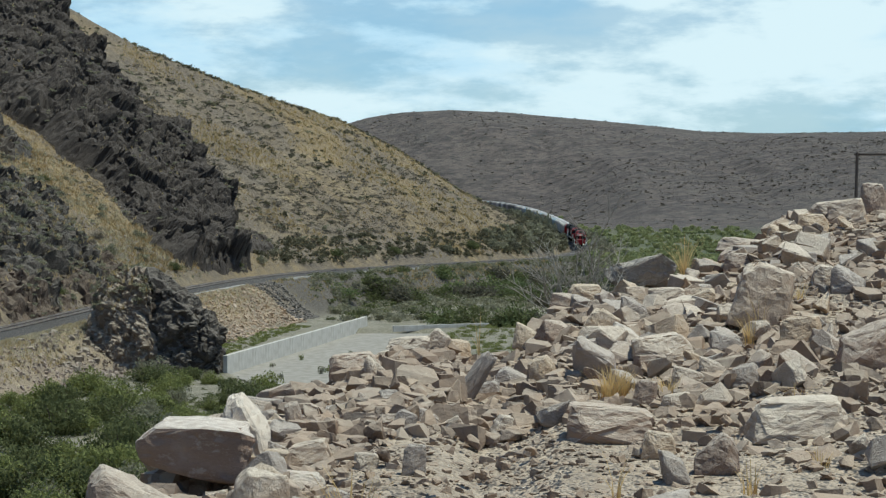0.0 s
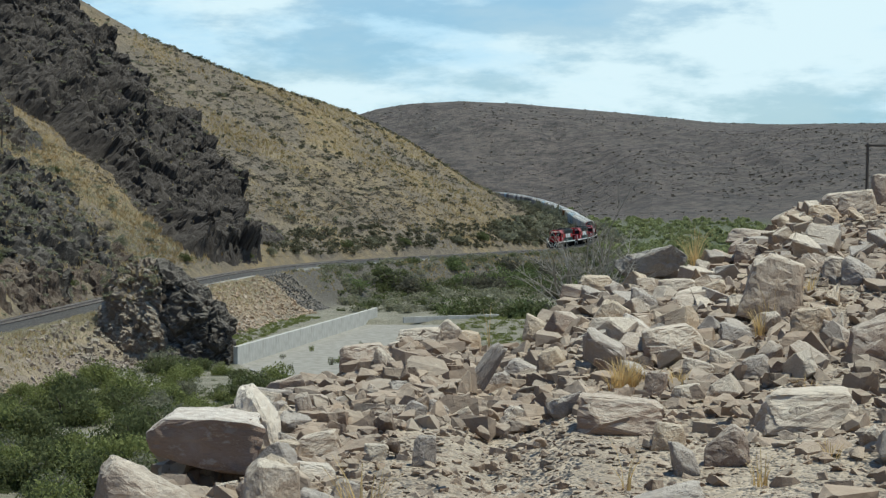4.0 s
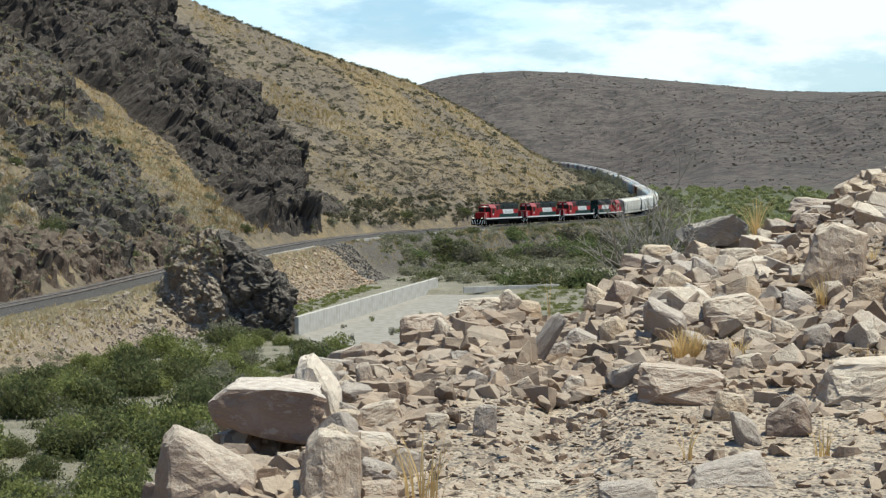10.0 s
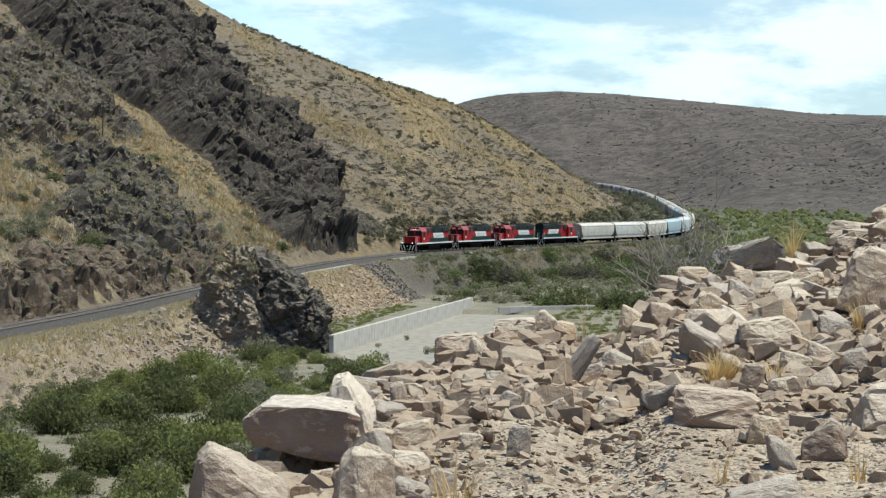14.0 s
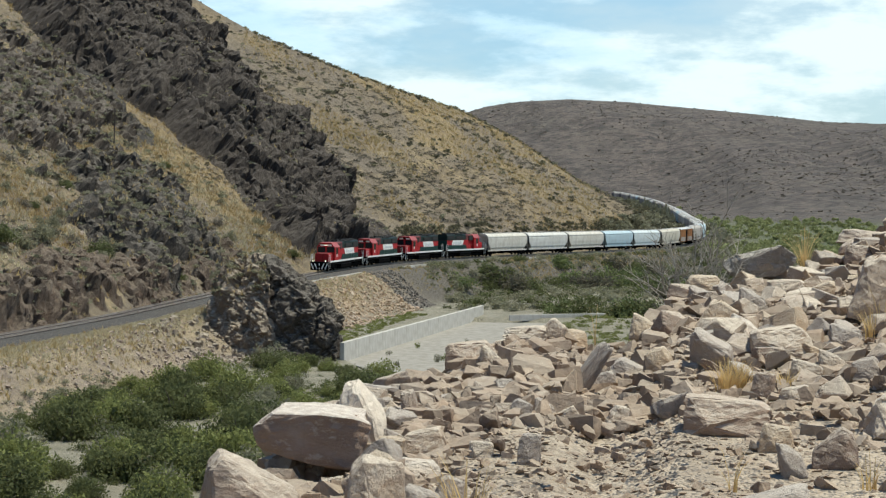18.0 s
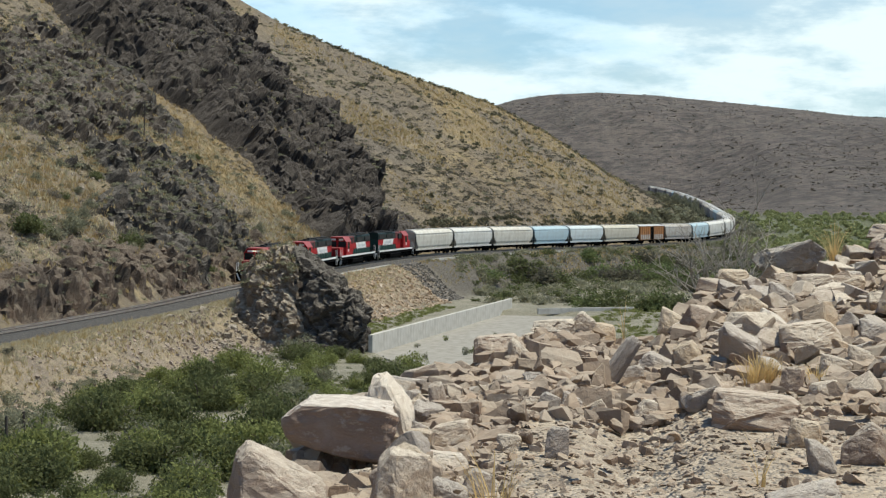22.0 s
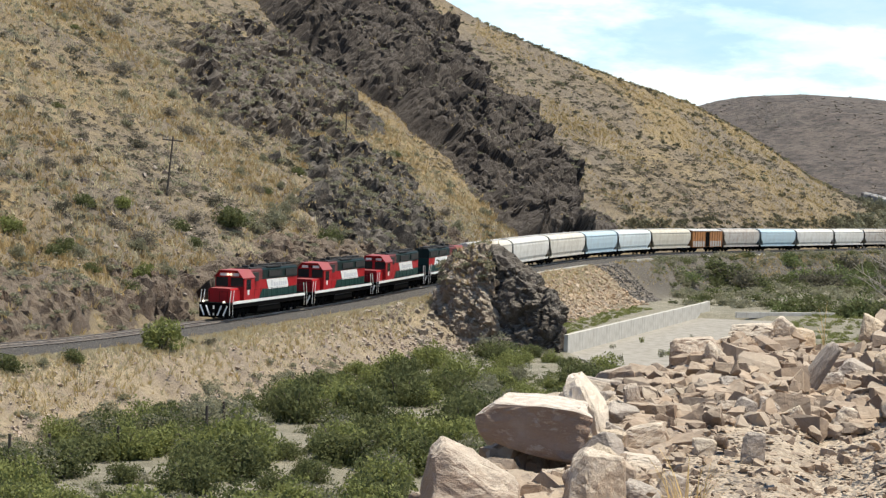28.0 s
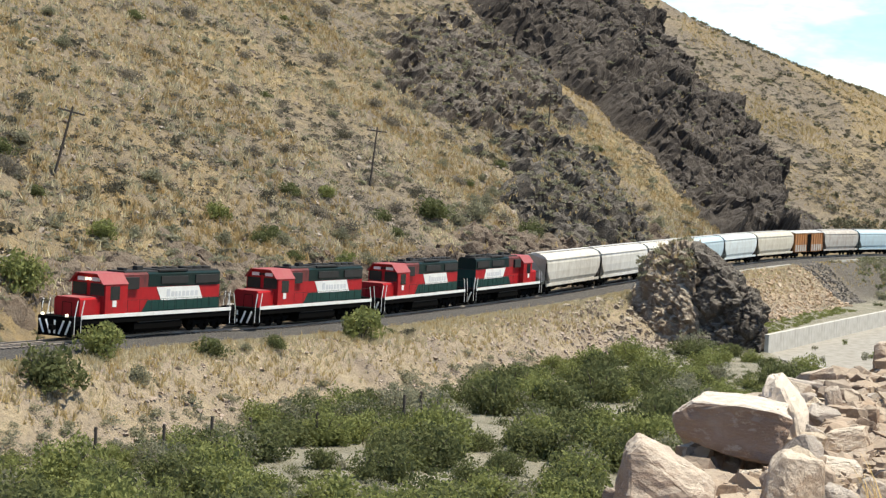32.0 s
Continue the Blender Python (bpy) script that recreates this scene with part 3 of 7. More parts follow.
def cut_corner(w, z0, z1, c):
    """Upright box profile with chamfered upper corners."""
    return [(-w, z0), (w, z0), (w, z1 - c), (w - c, z1), (-w + c, z1), (-w, z1 - c)]


def prism_side(x0, x1, outline):
    """A plate between x0 and x1 with an outline of (y, z)."""
    bm = bmesh.new()
    va = [bm.verts.new((x0, y, z)) for y, z in outline]
    vb = [bm.verts.new((x1, y, z)) for y, z in outline]
    n = len(outline)
    for i in range(n):
        bm.faces.new((va[i], va[(i + 1) % n], vb[(i + 1) % n], vb[i]))
    bm.faces.new(va[::-1])
    bm.faces.new(vb)
    bmesh.ops.recalc_face_normals(bm, faces=bm.faces)
    return bm


def truck(parent, y, wheels, pitch):
    half = pitch * (wheels - 1) / 2
    bm = bmesh.new()
    for sx in (-1, 1):
        add_box(bm, sx * 1.02 - .09, sx * 1.02 + .09, y - half - .75, y + half + .75, .52, .82, .04)
        for k in range(wheels):
            yy = y - half + k * pitch
            add_box(bm, sx * 1.05 - .14, sx * 1.05 + .14, yy - .24, yy + .24, .33, .72, .04)
        for k in range(wheels - 1):
            add_box(bm, sx * 1.06 - .13, sx * 1.06 + .13, y - half + (k + .5) * pitch - .26, y - half + (k + .5) * pitch + .26, .25, .60, .05)
    add_box(bm, -1.0, 1.0, y - .35, y + .35, .50, .95)
    frame_ob = part("truck", bm, BLACK, parent, "black truck frame")
    for k in range(wheels):
        bm = bmesh.new()
        yy = y - half + k * pitch
        for sx in (-.76, .76):
            bmesh.ops.create_cone(bm, cap_ends=True, segments=20, radius1=.50, radius2=.50, depth=.13,
                                  matrix=Matrix.Translation((sx, yy, .50)) @ Matrix.Rotation(radians(90), 4, "Y"))
        add_rod(bm, (-.8, yy, .5), (.8, yy, .5), .09)
        part("wheelset", bm, BLACK, frame_ob, "dark steel wheelset")


def make_loco(name, soot):
    root = new(name)
    L = 10.0
    body = part("underframe", box(-1.5, 1.5, -L + .25, L - .25, 1.05, 1.50, bevel=.03), BLACK, root)
    for sx in (-1, 1):
        part("sill_stripe", box(sx * 1.53 - .025, sx * 1.53 + .025, -L + .95, L - .95, 1.46, 1.72), WHITE, root, "white stripe along the sill")
    part("walkway", box(-1.5, 1.5, -L + .3, L - .3, 1.503, 1.60), BLACK, root)
    tank = prism([(-1.42, .95), (-1.42, .5), (-1.15, .22), (1.15, .22), (1.42, .5), (1.42, .95)], -2.9, 2.9)
    part("fuel_tank", tank, BLACK, root, "black fuel tank")
    for sx in (-1, 1):
        part("air_reservoir", rod((sx * 1.30, -2.6, 1.02), (sx * 1.30, 2.6, 1.02), .14, 10), ROOFBLK, root, "sooty air tank")
    for y in (-6.5, 6.5):
        truck(root, y, 3, 1.7)
    # hood
    hood = part("long_hood", prism([(-.98, 1.6), (.98, 1.6), (.98, 3.46), (-.98, 3.46)], -8.15, 3.95), RED, root, "red engine hood")
    part("hood_crown", prism(cut_corner(.985, 3.46, 4.55, .16), -8.16, .9), UPPER_GREEN, hood, "blackish green upper hood")
    part("front_crown", prism(cut_corner(.98, 3.46, 4.54, .16), .9, 3.95), SOOT_RED, hood, "sooty red upper hood")
    part("hood_end", box(-.985, .985, -8.175, -8.152, 1.62, 3.45), GREEN, hood, "dark green hood end")
    for sx in (-1, 1):
        a, b = (sx * .985, sx * 1.0) if sx > 0 else (sx * 1.0, sx * .985)
        part("green_band", prism_side(a, b, [(-8.12, 1.66), (1.6, 1.66), (.9, 2.50), (-8.12, 2.50)]), GREEN, hood, "dark green lower band")
        part("filter_box", box(sx * 1.05 - .14, sx * 1.05 + .14, 2.2, 3.9, 3.35, 4.22, bevel=.02), ROOFBLK, hood, "black air intake")
        bm = bmesh.new()
        x = sx * 1.012
        ys = [(-.1, 3.43), (-.7, 2.46), (-5.9, 2.46), (-5.4, 3.43)]
        va = [bm.verts.new((x, y, z)) for y, z in ys]
        vb = [bm.verts.new((x - sx * .02, y, z)) for y, z in ys]
        bm.faces.new(va)
        for i in range(4):
            bm.faces.new((va[i], va[(i + 1) % 4], vb[(i + 1) % 4], vb[i]))
        bmesh.ops.recalc_face_normals(bm, faces=bm.faces)
        logo = part("logo_panel", bm, WHITE, hood, "white slanted panel with grey lettering")
        for k, (y0, w, h) in enumerate(((-1.35, .42, .62), (-1.95, .36, .42), (-2.45, .26, .42), (-2.85, .26, .42), (-3.3, .36, .42), (-3.8, .38, .42), (-4.35, .4, .42), (-4.9, .38, .42))):
            part("lettering_bar", box(min(x, x + sx * .012), max(x, x + sx * .012), y0 - w, y0, 2.70, 2.70 + h * .9), LOGO, logo)
        for k in range(8):
            y = -7.9 + k * 1.07
            part("engine_door", box(sx * 1.008 - .012, sx * 1.008 + .012, y, y + 1.0, 1.74, 2.40), GREEN, hood)
        # radiator grilles
        part("radiator", box(sx * 1.03 - .05, sx * 1.03 + .05, -7.9, -4.9, 3.62, 4.26, bevel=.02), ROOFBLK, hood, "black radiator grille")
        part("brake_grille", box(sx * 1.03 - .04, sx * 1.03 + .04, -3.9, -.6, 3.66, 4.22, bevel=.02), ROOFBLK, hood, "black grille")
        # handrail
        bm = bmesh.new()
        for k in range(10):
            y = -8.9 + k * 1.42
            add_rod(bm, (sx * 1.48, y, 1.6), (sx * 1.48, y, 2.62), .013, 5)
        add_rod(bm, (sx * 1.48, -8.9, 2.62), (sx * 1.48, 3.9, 2.62), .013, 5)
        part("handrail", bm, ROOFBLK, root, "thin dark side handrail")
    roof = part("hood_roof", prism([(-.84, 4.54), (.84, 4.54), (.80, 4.64), (-.80, 4.64)], -8.1, 3.5), ROOFBLK, root, "sooty roof")
    for y in (-7.3, -6.1, -4.9, -2.9, -1.6):
        bm = bmesh.new()
        bmesh.ops.create_cone(bm, cap_ends=True, segments=18, radius1=.56, radius2=.54, depth=.22, matrix=Matrix.Translation((0, y, 4.72)))
        part("roof_fan", bm, ROOFBLK, roof, "round black roof fan")
    part("brake_hatch", box(-.95, .95, -4.0, -.4, 4.545, 4.72, bevel=.04), ROOFBLK, roof, "raised black hatch")
    part("exhaust_stack", box(-.22, .22, .6, 1.3, 4.6, 4.94, bevel=.03), ROOFBLK, roof, "exhaust stack")
    # cab
    cab = part("cab", prism([(-1.5, 1.6), (1.5, 1.6), (1.5, 3.82), (.95, 4.48), (-.95, 4.48), (-1.5, 3.82)], 3.95, 6.45), RED, root, "red cab")
    for sx in (-1, 1):
        pr = [(sx * 1.515, 3.80), (sx * .96, 4.50), (sx * .96, 4.52), (sx * 1.54, 3.80)]
        part("roof_slope", prism(pr, 3.9, 6.82), PINK, cab, "sloping roof edge in a paler red that paints in sunlight")
        part("side_window", box(sx * 1.505 - .012, sx * 1.505 + .012, 4.85, 5.9, 2.70, 3.66), GLASS, cab, "dark side window")
        part("cab_mark", box(sx * 1.507 - .012, sx * 1.507 + .012, 5.2, 5.65, 2.2, 2.65), WHITE, cab, "small white mark")
        part("cab_door", box(sx * .95 - .38, sx * .95 + .38, 6.455, 6.475, 1.75, 3.6), RED, cab)
        part("windshield", box(sx * .77 - .62, sx * .77 + .62, 6.48, 6.50, 2.98, 3.84), GLASS, cab, "dark windscreen")
        part("number_board", box(sx * .62 - .34, sx * .62 + .34, 6.47, 6.56, 3.98, 4.24), WHITE, cab, "white number board")
    part("cab_roof", box(-.96, .96, 3.9, 6.82, 4.48, 4.54, bevel=.02), PINK, cab)
    head = bmesh.new()
    for sx in (-.14, .14):
        bmesh.ops.create_cone(head, cap_ends=True, segments=14, radius1=.11, radius2=.11, depth=.08, matrix=Matrix.Translation((sx, 6.56, 4.12)) @ Matrix.Rotation(radians(90), 4, "X"))
    part("headlight", head, LAMP if not soot else GLASS, cab, "twin headlight" if soot else "lit twin headlight")
    nose = part("short_hood", prism(cut_corner(1.12, 1.6, 2.88, .12), 6.45, 8.75), RED, root, "red short hood")
    part("hood_top", box(-1.0, 1.0, 6.5, 8.7, 2.88, 2.91), PINK, nose, "hood top in a paler red that paints in sunlight")
    for sy in (1, -1):
        y = sy * (L - .05)
        plough = part("pilot", prism([(-1.45, .25), (1.45, .25), (1.5, 1.6), (-1.5, 1.6)], min(y, y - sy * .22), max(y, y - sy * .22)), BLACK, root, "black pilot with white slanted stripes")
        for k in range(-2, 3):
            bm = bmesh.new()
            x = k * .58
            lean = .2 if k > 0 else -.2 if k < 0 else 0
            add_rod(bm, (x - lean, y + sy * .012, .42), (x + lean, y + sy * .012, 1.35), .085, 4)
            part("stripe", bm, WHITE, plough)
        part("coupler", box(-.16, .16, min(y, y + sy * .5), max(y, y + sy * .5), .68, 1.02, bevel=.04), BLACK, root, "knuckle coupler")
        for sx in (-1, 1):
            for k in range(4):
                part("step", box(sx * 1.42 - .16, sx * 1.42 + .16, min(y - sy * .35, y - sy * .85), max(y - sy * .35, y - sy * .85), .4 + k * .32, .44 + k * .32), BLACK, root)
            bm = bmesh.new()
            for yy in (y - sy * .25, y - sy * .95):
                add_rod(bm, (sx * 1.5, yy, .45), (sx * 1.5, yy, 1.6), .03, 5)
                add_rod(bm, (sx * 1.5, yy, 1.6), (sx * 1.5, yy - sy * .28, 2.75), .035, 5)
            part("grab_rail", bm, WHITE, root, "white grab rail")
            if sy > 0 and not soot:
                bm = bmesh.new()
                bmesh.ops.create_cone(bm, cap_ends=True, segments=12, radius1=.1, radius2=.1, depth=.12, matrix=Matrix.Translation((sx * 1.05, y + .06, 1.72)) @ Matrix.Rotation(radians(90), 4, "X"))
                part("ditch_light", bm, DITCH, plough, "lit ditch light")
        for a, b in ((-1.3, -.5), (.5, 1.3)):
            bm = bmesh.new()
            for x in (a, b):
                add_rod(bm, (x, y - sy * .1, 1.6), (x, y - sy * .1, 2.65), .022, 5)
            add_rod(bm, (a, y - sy * .1, 2.65), (b, y - sy * .1, 2.65), .022, 5)
            part("end_rail", bm, BLACK, root, "dark end handrail")
    part("horn", box(-.3, .3, 2.6, 3.0, 4.62, 4.84, bevel=.03), ROOFBLK, roof)
    return root


def make_hopper(length, paint):
    root = new("covered_hopper")
    h = length / 2 - .45
    prof = [(-1.42, 1.15), (-1.42, 1.35), (-1.58, 1.75), (-1.62, 2.6), (-1.60, 3.5), (-1.50, 3.95), (-1.25, 4.28), (-.75, 4.50), (0, 4.56)]
    prof = prof + [(-x, z) for x, z in prof[-2::-1]]
    bm = bmesh.new()
    ys = [-h, -h + .02, -h + 1.9, h - 1.9, h - .02, h]
    rings = []
    for k, y in enumerate(ys):
        ring = []
        for x, z in prof:
            yy, zz = y, z
            if k in (0, 1, 4, 5) and z < 2.7:
                yy = y - math.copysign(1.6 * (2.7 - z) / 1.5, y)
            if k in (0, 5):
                x *= .985
            ring.append(bm.verts.new((x, yy, zz)))
        rings.append(ring)
    n = len(prof)
    for a, b in zip(rings, rings[1:]):
        for i in range(n):
            bm.faces.new((a[i], a[(i + 1) % n], b[(i + 1) % n], b[i]))
    bm.faces.new(rings[0][::-1])
    bm.faces.new(rings[-1])
    bmesh.ops.recalc_face_normals(bm, faces=bm.faces)
    paint_mat = HOPPER_PAINTS[paint]
    body = part("body", bm, paint_mat, root)
    bm = bmesh.new()
    for sx in (-1, 1):
        add_box(bm, sx * 1.5 - .06, sx * 1.5 + .06, -h + .1, h - .1, 1.02, 1.30)
    part("side_sill", bm, paint_mat, root, "pale side sill")
    bm = bmesh.new()
    for sx in (-1, 1):
        add_box(bm, sx * 1.545 - .05, sx * 1.545 + .05, -h, h, 3.84, 3.95)
    part("roof_rail", bm, paint_mat, body)
    bm = bmesh.new()
    add_box(bm, -.36, .36, -h, h, 4.60, 4.66)
    for k in range(int(2 * h / 1.5)):
        y = -h + .6 + k * 1.5
        add_box(bm, -.3, .3, y, y + .06, 4.5, 4.6)
    part("running_board", bm, GALV, root, "galvanised roof walkway")
    for k in range(4):
        y = -h + 2.6 + k * (2 * h - 5.2) / 3
        part("roof_hatch", box(.42, .95, y - .9, y + .9, 4.40, 4.57, bevel=.03), GALV, body, "roof hatch")
    for k in range(3):
        y = (k - 1) * (2 * h - 6.4) / 3
        w = (2 * h - 6.4) / 6 - .1
        bm = bmesh.new()
        top = [bm.verts.new((sx * 1.3, y + sy * w, 1.14)) for sx, sy in ((-1, -1), (1, -1), (1, 1), (-1, 1))]
        low = [bm.verts.new((sx * .5, y + sy * .35, .42)) for sx, sy in ((-1, -1), (1, -1), (1, 1), (-1, 1))]
        bm.faces.new(low[::-1])
        for i in range(4):
            bm.faces.new((top[i], top[(i + 1) % 4], low[(i + 1) % 4], low[i]))
        bmesh.ops.recalc_face_normals(bm, faces=bm.faces)
        part("discharge_chute", bm, BLACK, root, "dark discharge chute")
    for sy in (-1, 1):
        bm = bmesh.new()
        add_box(bm, -1.4, 1.4, min(sy * (h - .3), sy * h), max(sy * (h - .3), sy * h), 1.02, 1.28)
        for sx in (-1, 1):
            add_rod(bm, (sx * 1.3, sy * (h - .15), 1.2), (sx * 1.45, sy * (h - .1), 3.6), .05, 5)
            add_rod(bm, (sx * .5, sy * (h - 1.2), 1.6), (sx * .5, sy * (h - .1), 1.2), .07, 5)
        part("end_frame", bm, BLACK, root, "dark end frame")
        part("coupler", box(-.14, .14, min(sy * h, sy * (h + .42)), max(sy * h, sy * (h + .42)), .7, 1.0, bevel=.03), BLACK, root)
        for sx in (-1, 1):
            bm = bmesh.new()
            for k in range(7):
                add_rod(bm, (sx * 1.5, sy * (h - .12), 1.3 + k * .38), (sx * 1.5, sy * (h - .62), 1.3 + k * .38), .018, 4)
            for q in (.12, .62):
                add_rod(bm, (sx * 1.5, sy * (h - q), 1.2), (sx * 1.5, sy * (h - q), 3.7), .018, 4)
            part("ladder", bm, BLACK, root)
    part("centre_sill", box(-.3, .3, -h, h, .75, 1.1), BLACK, root)
    for sy in (-1, 1):
        truck(root, sy * (h - 1.75), 2, 1.75)
    return root


def make_boxcar(length):
    root = new("boxcar")
    h = length / 2 - .5
    body = part("body", prism([(-1.5, 1.05), (1.5, 1.05), (1.5, 4.2), (0, 4.5), (-1.5, 4.2)], -h, h), RUST, root, "rusty orange body")
    part("roof", prism([(-1.56, 4.17), (-1.56, 4.26), (0, 4.58), (1.56, 4.26), (1.56, 4.17), (0, 4.50)], -h - .05, h + .05), GALV, root, "pale metal roof")
    for sx in (-1, 1):
        part("door", box(sx * 1.54 - .04, sx * 1.54 + .04, -.85, .85, 1.1, 4.0), BLACK, root, "dark sliding door")
        for y0, y1 in ((-h + .5, -1.3), (1.3, h - .5)):
            part("lower_patch", box(sx * 1.512 - .01, sx * 1.512 + .01, y0, y1, 1.15, 2.25), HOPPER_PAINTS["grey"], root, "patch of worn grey paint")
        for k in range(13):
            y = -h + .12 + k * (2 * h - .24) / 12
            if abs(y) > 1.0:
                part("rib", box(sx * 1.535 - .045, sx * 1.535 + .045, y - .05, y + .05, 1.08, 4.15), RUST, body)
    bm = bmesh.new()
    add_box(bm, -.3, .3, -h - .45, h + .45, .7, 1.045)
    part("centre_sill", bm, BLACK, root)
    for sy in (-1, 1):
        truck(root, sy * (h - 1.7), 2, 1.75)
    return root


TRAIN = []  # thing, length, distance of its middle behind the train's front


def make_train():
    at = 0.0

    def hitch(ob, length):
        nonlocal at
        TRAIN.append((ob, length, at + length / 2))
        at += length

    far = Matrix.Identity(4)
    lead = tagged(make_loco("diesel_locomotive", False), "red and green diesel locomotive with lit headlights, leading the train", "locomotive", "locomotives of the train")
    mid = tagged(make_loco("diesel_locomotive", True), "red and green diesel locomotive in the middle of the consist", "locomotive", "locomotives of the train")
    last = tagged(copy_thing(mid, far), "red and green diesel locomotive running cab to the rear", "locomotive", "locomotives of the train")
    hitch(lead, 20.98)
    hitch(mid, 20.98)
    hitch(copy_thing(mid, far), 20.98)
    hitch(last, 20.98)
    last["turned"] = 1
    words = {"cream": "long cream covered hopper car with dusty sides", "white": "long white covered hopper car with grey roof",
             "blue": "short pale blue covered hopper car", "pale": "short faded blue-white covered hopper car", "grey": "worn grey covered hopper car with rusty stains", "dark": "dark grey covered hopper car with rusty stains", "tan": "long tan covered hopper car with dusty sides"}
    first = {}
    order = list("CWCbpTxgbWwgWCbWgTgdddgdWdwggdbgWdTggdgCd")
    kinds = {"C": ("cream", 20.0), "W": ("white", 20.0), "T": ("tan", 20.0), "b": ("blue", 17.45), "p": ("pale", 17.45), "g": ("grey", 17.6), "d": ("dark", 17.6), "w": ("white", 17.45)}
    for k in order:
        if k == "x":
            hitch(tagged(make_boxcar(15.3), "rusty orange boxcar with grey patches and a dark door", "boxcar", "cars of the train"), 15.3)
            continue
        paint, length = kinds[k]
        if k not in first:
            first[k] = tagged(make_hopper(length, paint), words[paint], "hopper car", "cars of the train")
            hitch(first[k], length)
        else:
            hitch(copy_thing(first[k], far), length)


make_train()
# the front of the train along the line: seconds, metres
FRONT = [(0, 553.5), (6, 476), (9, 437), (13, 385), (19, 306), (23, 255), (28, 192.8), (30, 166.2), (32, 140.6)]


def train_pose(t, length, back, turned):
    s = np.interp(t, [a for a, _ in FRONT], [b for _, b in FRONT]) + back
    a, b = on_line(s - length * .32), on_line(s + length * .32)
    d = Vector(a - b).normalized()
    if turned:
        d = -d
    right = d.cross(Vector((0, 0, 1))).normalized()
    up = right.cross(d)
    m = Matrix((right, d, up)).transposed().to_4x4()
    m.translation = Vector((a + b) / 2)
    return m


# ---- river works ----
def make_river_works():
    wall = new("retaining_wall")
    tagged(wall, "low pale concrete wall along the river apron", "wall", kind="structure")
    a, b = Vector((-13.85, 204.6, BED - .9)), Vector((2.3, 284.0, BED - .9))
    n = 13
    d = (b - a).normalized()
    for k in range(n):
        p, q = a.lerp(b, k / n), a.lerp(b, (k + 1) / n)
        L = (q - p).length
        h = 3.0 - .5 * k / n
        bm = box(-.25, .25, .012, L - .012, 0, h, bevel=.03)
        ob = part("wall_panel", bm, CONCRETE, wall)
        ob.matrix_local = Matrix.Translation(p) @ Vector((d.x, d.y, 0)).to_track_quat("Y", "Z").to_matrix().to_4x4()
    bm = bmesh.new()
    poly = [(-13.7, 206), (2.0, 284), (8, 276), (14, 283), (12, 262), (11, 232), (9.5, 200), (8, 150), (-3, 165), (-9.5, 192)]
    top = [bm.verts.new((x, y, apron_z(y))) for x, y in poly]
    low = [bm.verts.new((x, y, BED - 2.4)) for x, y in poly]
    bm.faces.new(top)
    for i in range(len(poly)):
        bm.faces.new((top[i], low[i], low[(i + 1) % len(poly)], top[(i + 1) % len(poly)]))
    bmesh.ops.recalc_face_normals(bm, faces=bm.faces)
    tagged(part("apron", bm, APRON), "flat grey concrete apron beside the wall", "pavement", kind="structure")
    bm = box(-.2, .2, 0, 16.4, 0, .9, bevel=.03)
    ob = part("weir", bm, CONCRETE)
    ob.matrix_world = Matrix.Translation((6.3, 274.7, BED - .1)) @ Vector((14.5, 7, 0)).to_track_quat("Y", "Z").to_matrix().to_4x4()
    tagged(ob, "low pale concrete weir across the river bed", "weir", kind="structure")


make_river_works()


# ---- stone ----
def finish_rock(bm, name, seed, cut, rough, edge=.034):
    bmesh.ops.bevel(bm, geom=list(bm.edges), offset=edge, segments=1, affect="EDGES", profile=.6)
    bmesh.ops.triangulate(bm, faces=bm.faces)
    for _ in range(cut):
        long = [e for e in bm.edges if e.calc_length() > .14]
        bmesh.ops.subdivide_edges(bm, edges=long, cuts=1)
        bmesh.ops.triangulate(bm, faces=bm.faces)
    for v in bm.verts:
        q = v.co * 3.2 + Vector((seed * 3.7, 0, 0))
        chip = noise.voronoi(q * 1.15)[0]
        v.co += v.normal * (noise.noise(q) * rough * 1.2 + noise.noise(q * 3.5) * rough * .7 - max(0, .25 - (chip[1] - chip[0])) * rough * 5)
    lo = [min(v.co[k] for v in bm.verts) for k in range(3)]
    hi = [max(v.co[k] for v in bm.verts) for k in range(3)]
    for v in bm.verts:
        v.co = Vector([(v.co[k] - lo[k]) / (hi[k] - lo[k]) - .5 for k in range(3)])
    bmesh.ops.recalc_face_normals(bm, faces=bm.faces)
    me = bpy.data.meshes.new(name)
    bm.to_mesh(me)
    bm.free()
    me.materials.append(ROCK_PALE)
    return me


def hull_of(points):
    bm = bmesh.new()
    for p in points:
        bm.verts.new(p)
    got = bmesh.ops.convex_hull(bm, input=bm.verts)
    bmesh.ops.delete(bm, geom=[g for g in got["geom_interior"] if isinstance(g, bmesh.types.BMVert)], context="VERTS")
    bmesh.ops.dissolve_limit(bm, angle_limit=radians(7), verts=bm.verts, edges=bm.edges)
    return bm


def hull_rock(name, seed, points=11, cut=2, rough=.02):
    """A broken angular stone about 1 m across."""
    rnd = random.Random(seed)
    pts = []
    for _ in range(points):
        v = Vector((rnd.gauss(0, 1), rnd.gauss(0, 1), rnd.gauss(0, 1))).normalized()
        v *= .5 * (.5 + .5 / max(abs(v.x), abs(v.y), abs(v.z)) * .75) * rnd.uniform(.8, 1.1)
        pts.append(v)
    return finish_rock(hull_of(pts), name, seed, cut, rough)


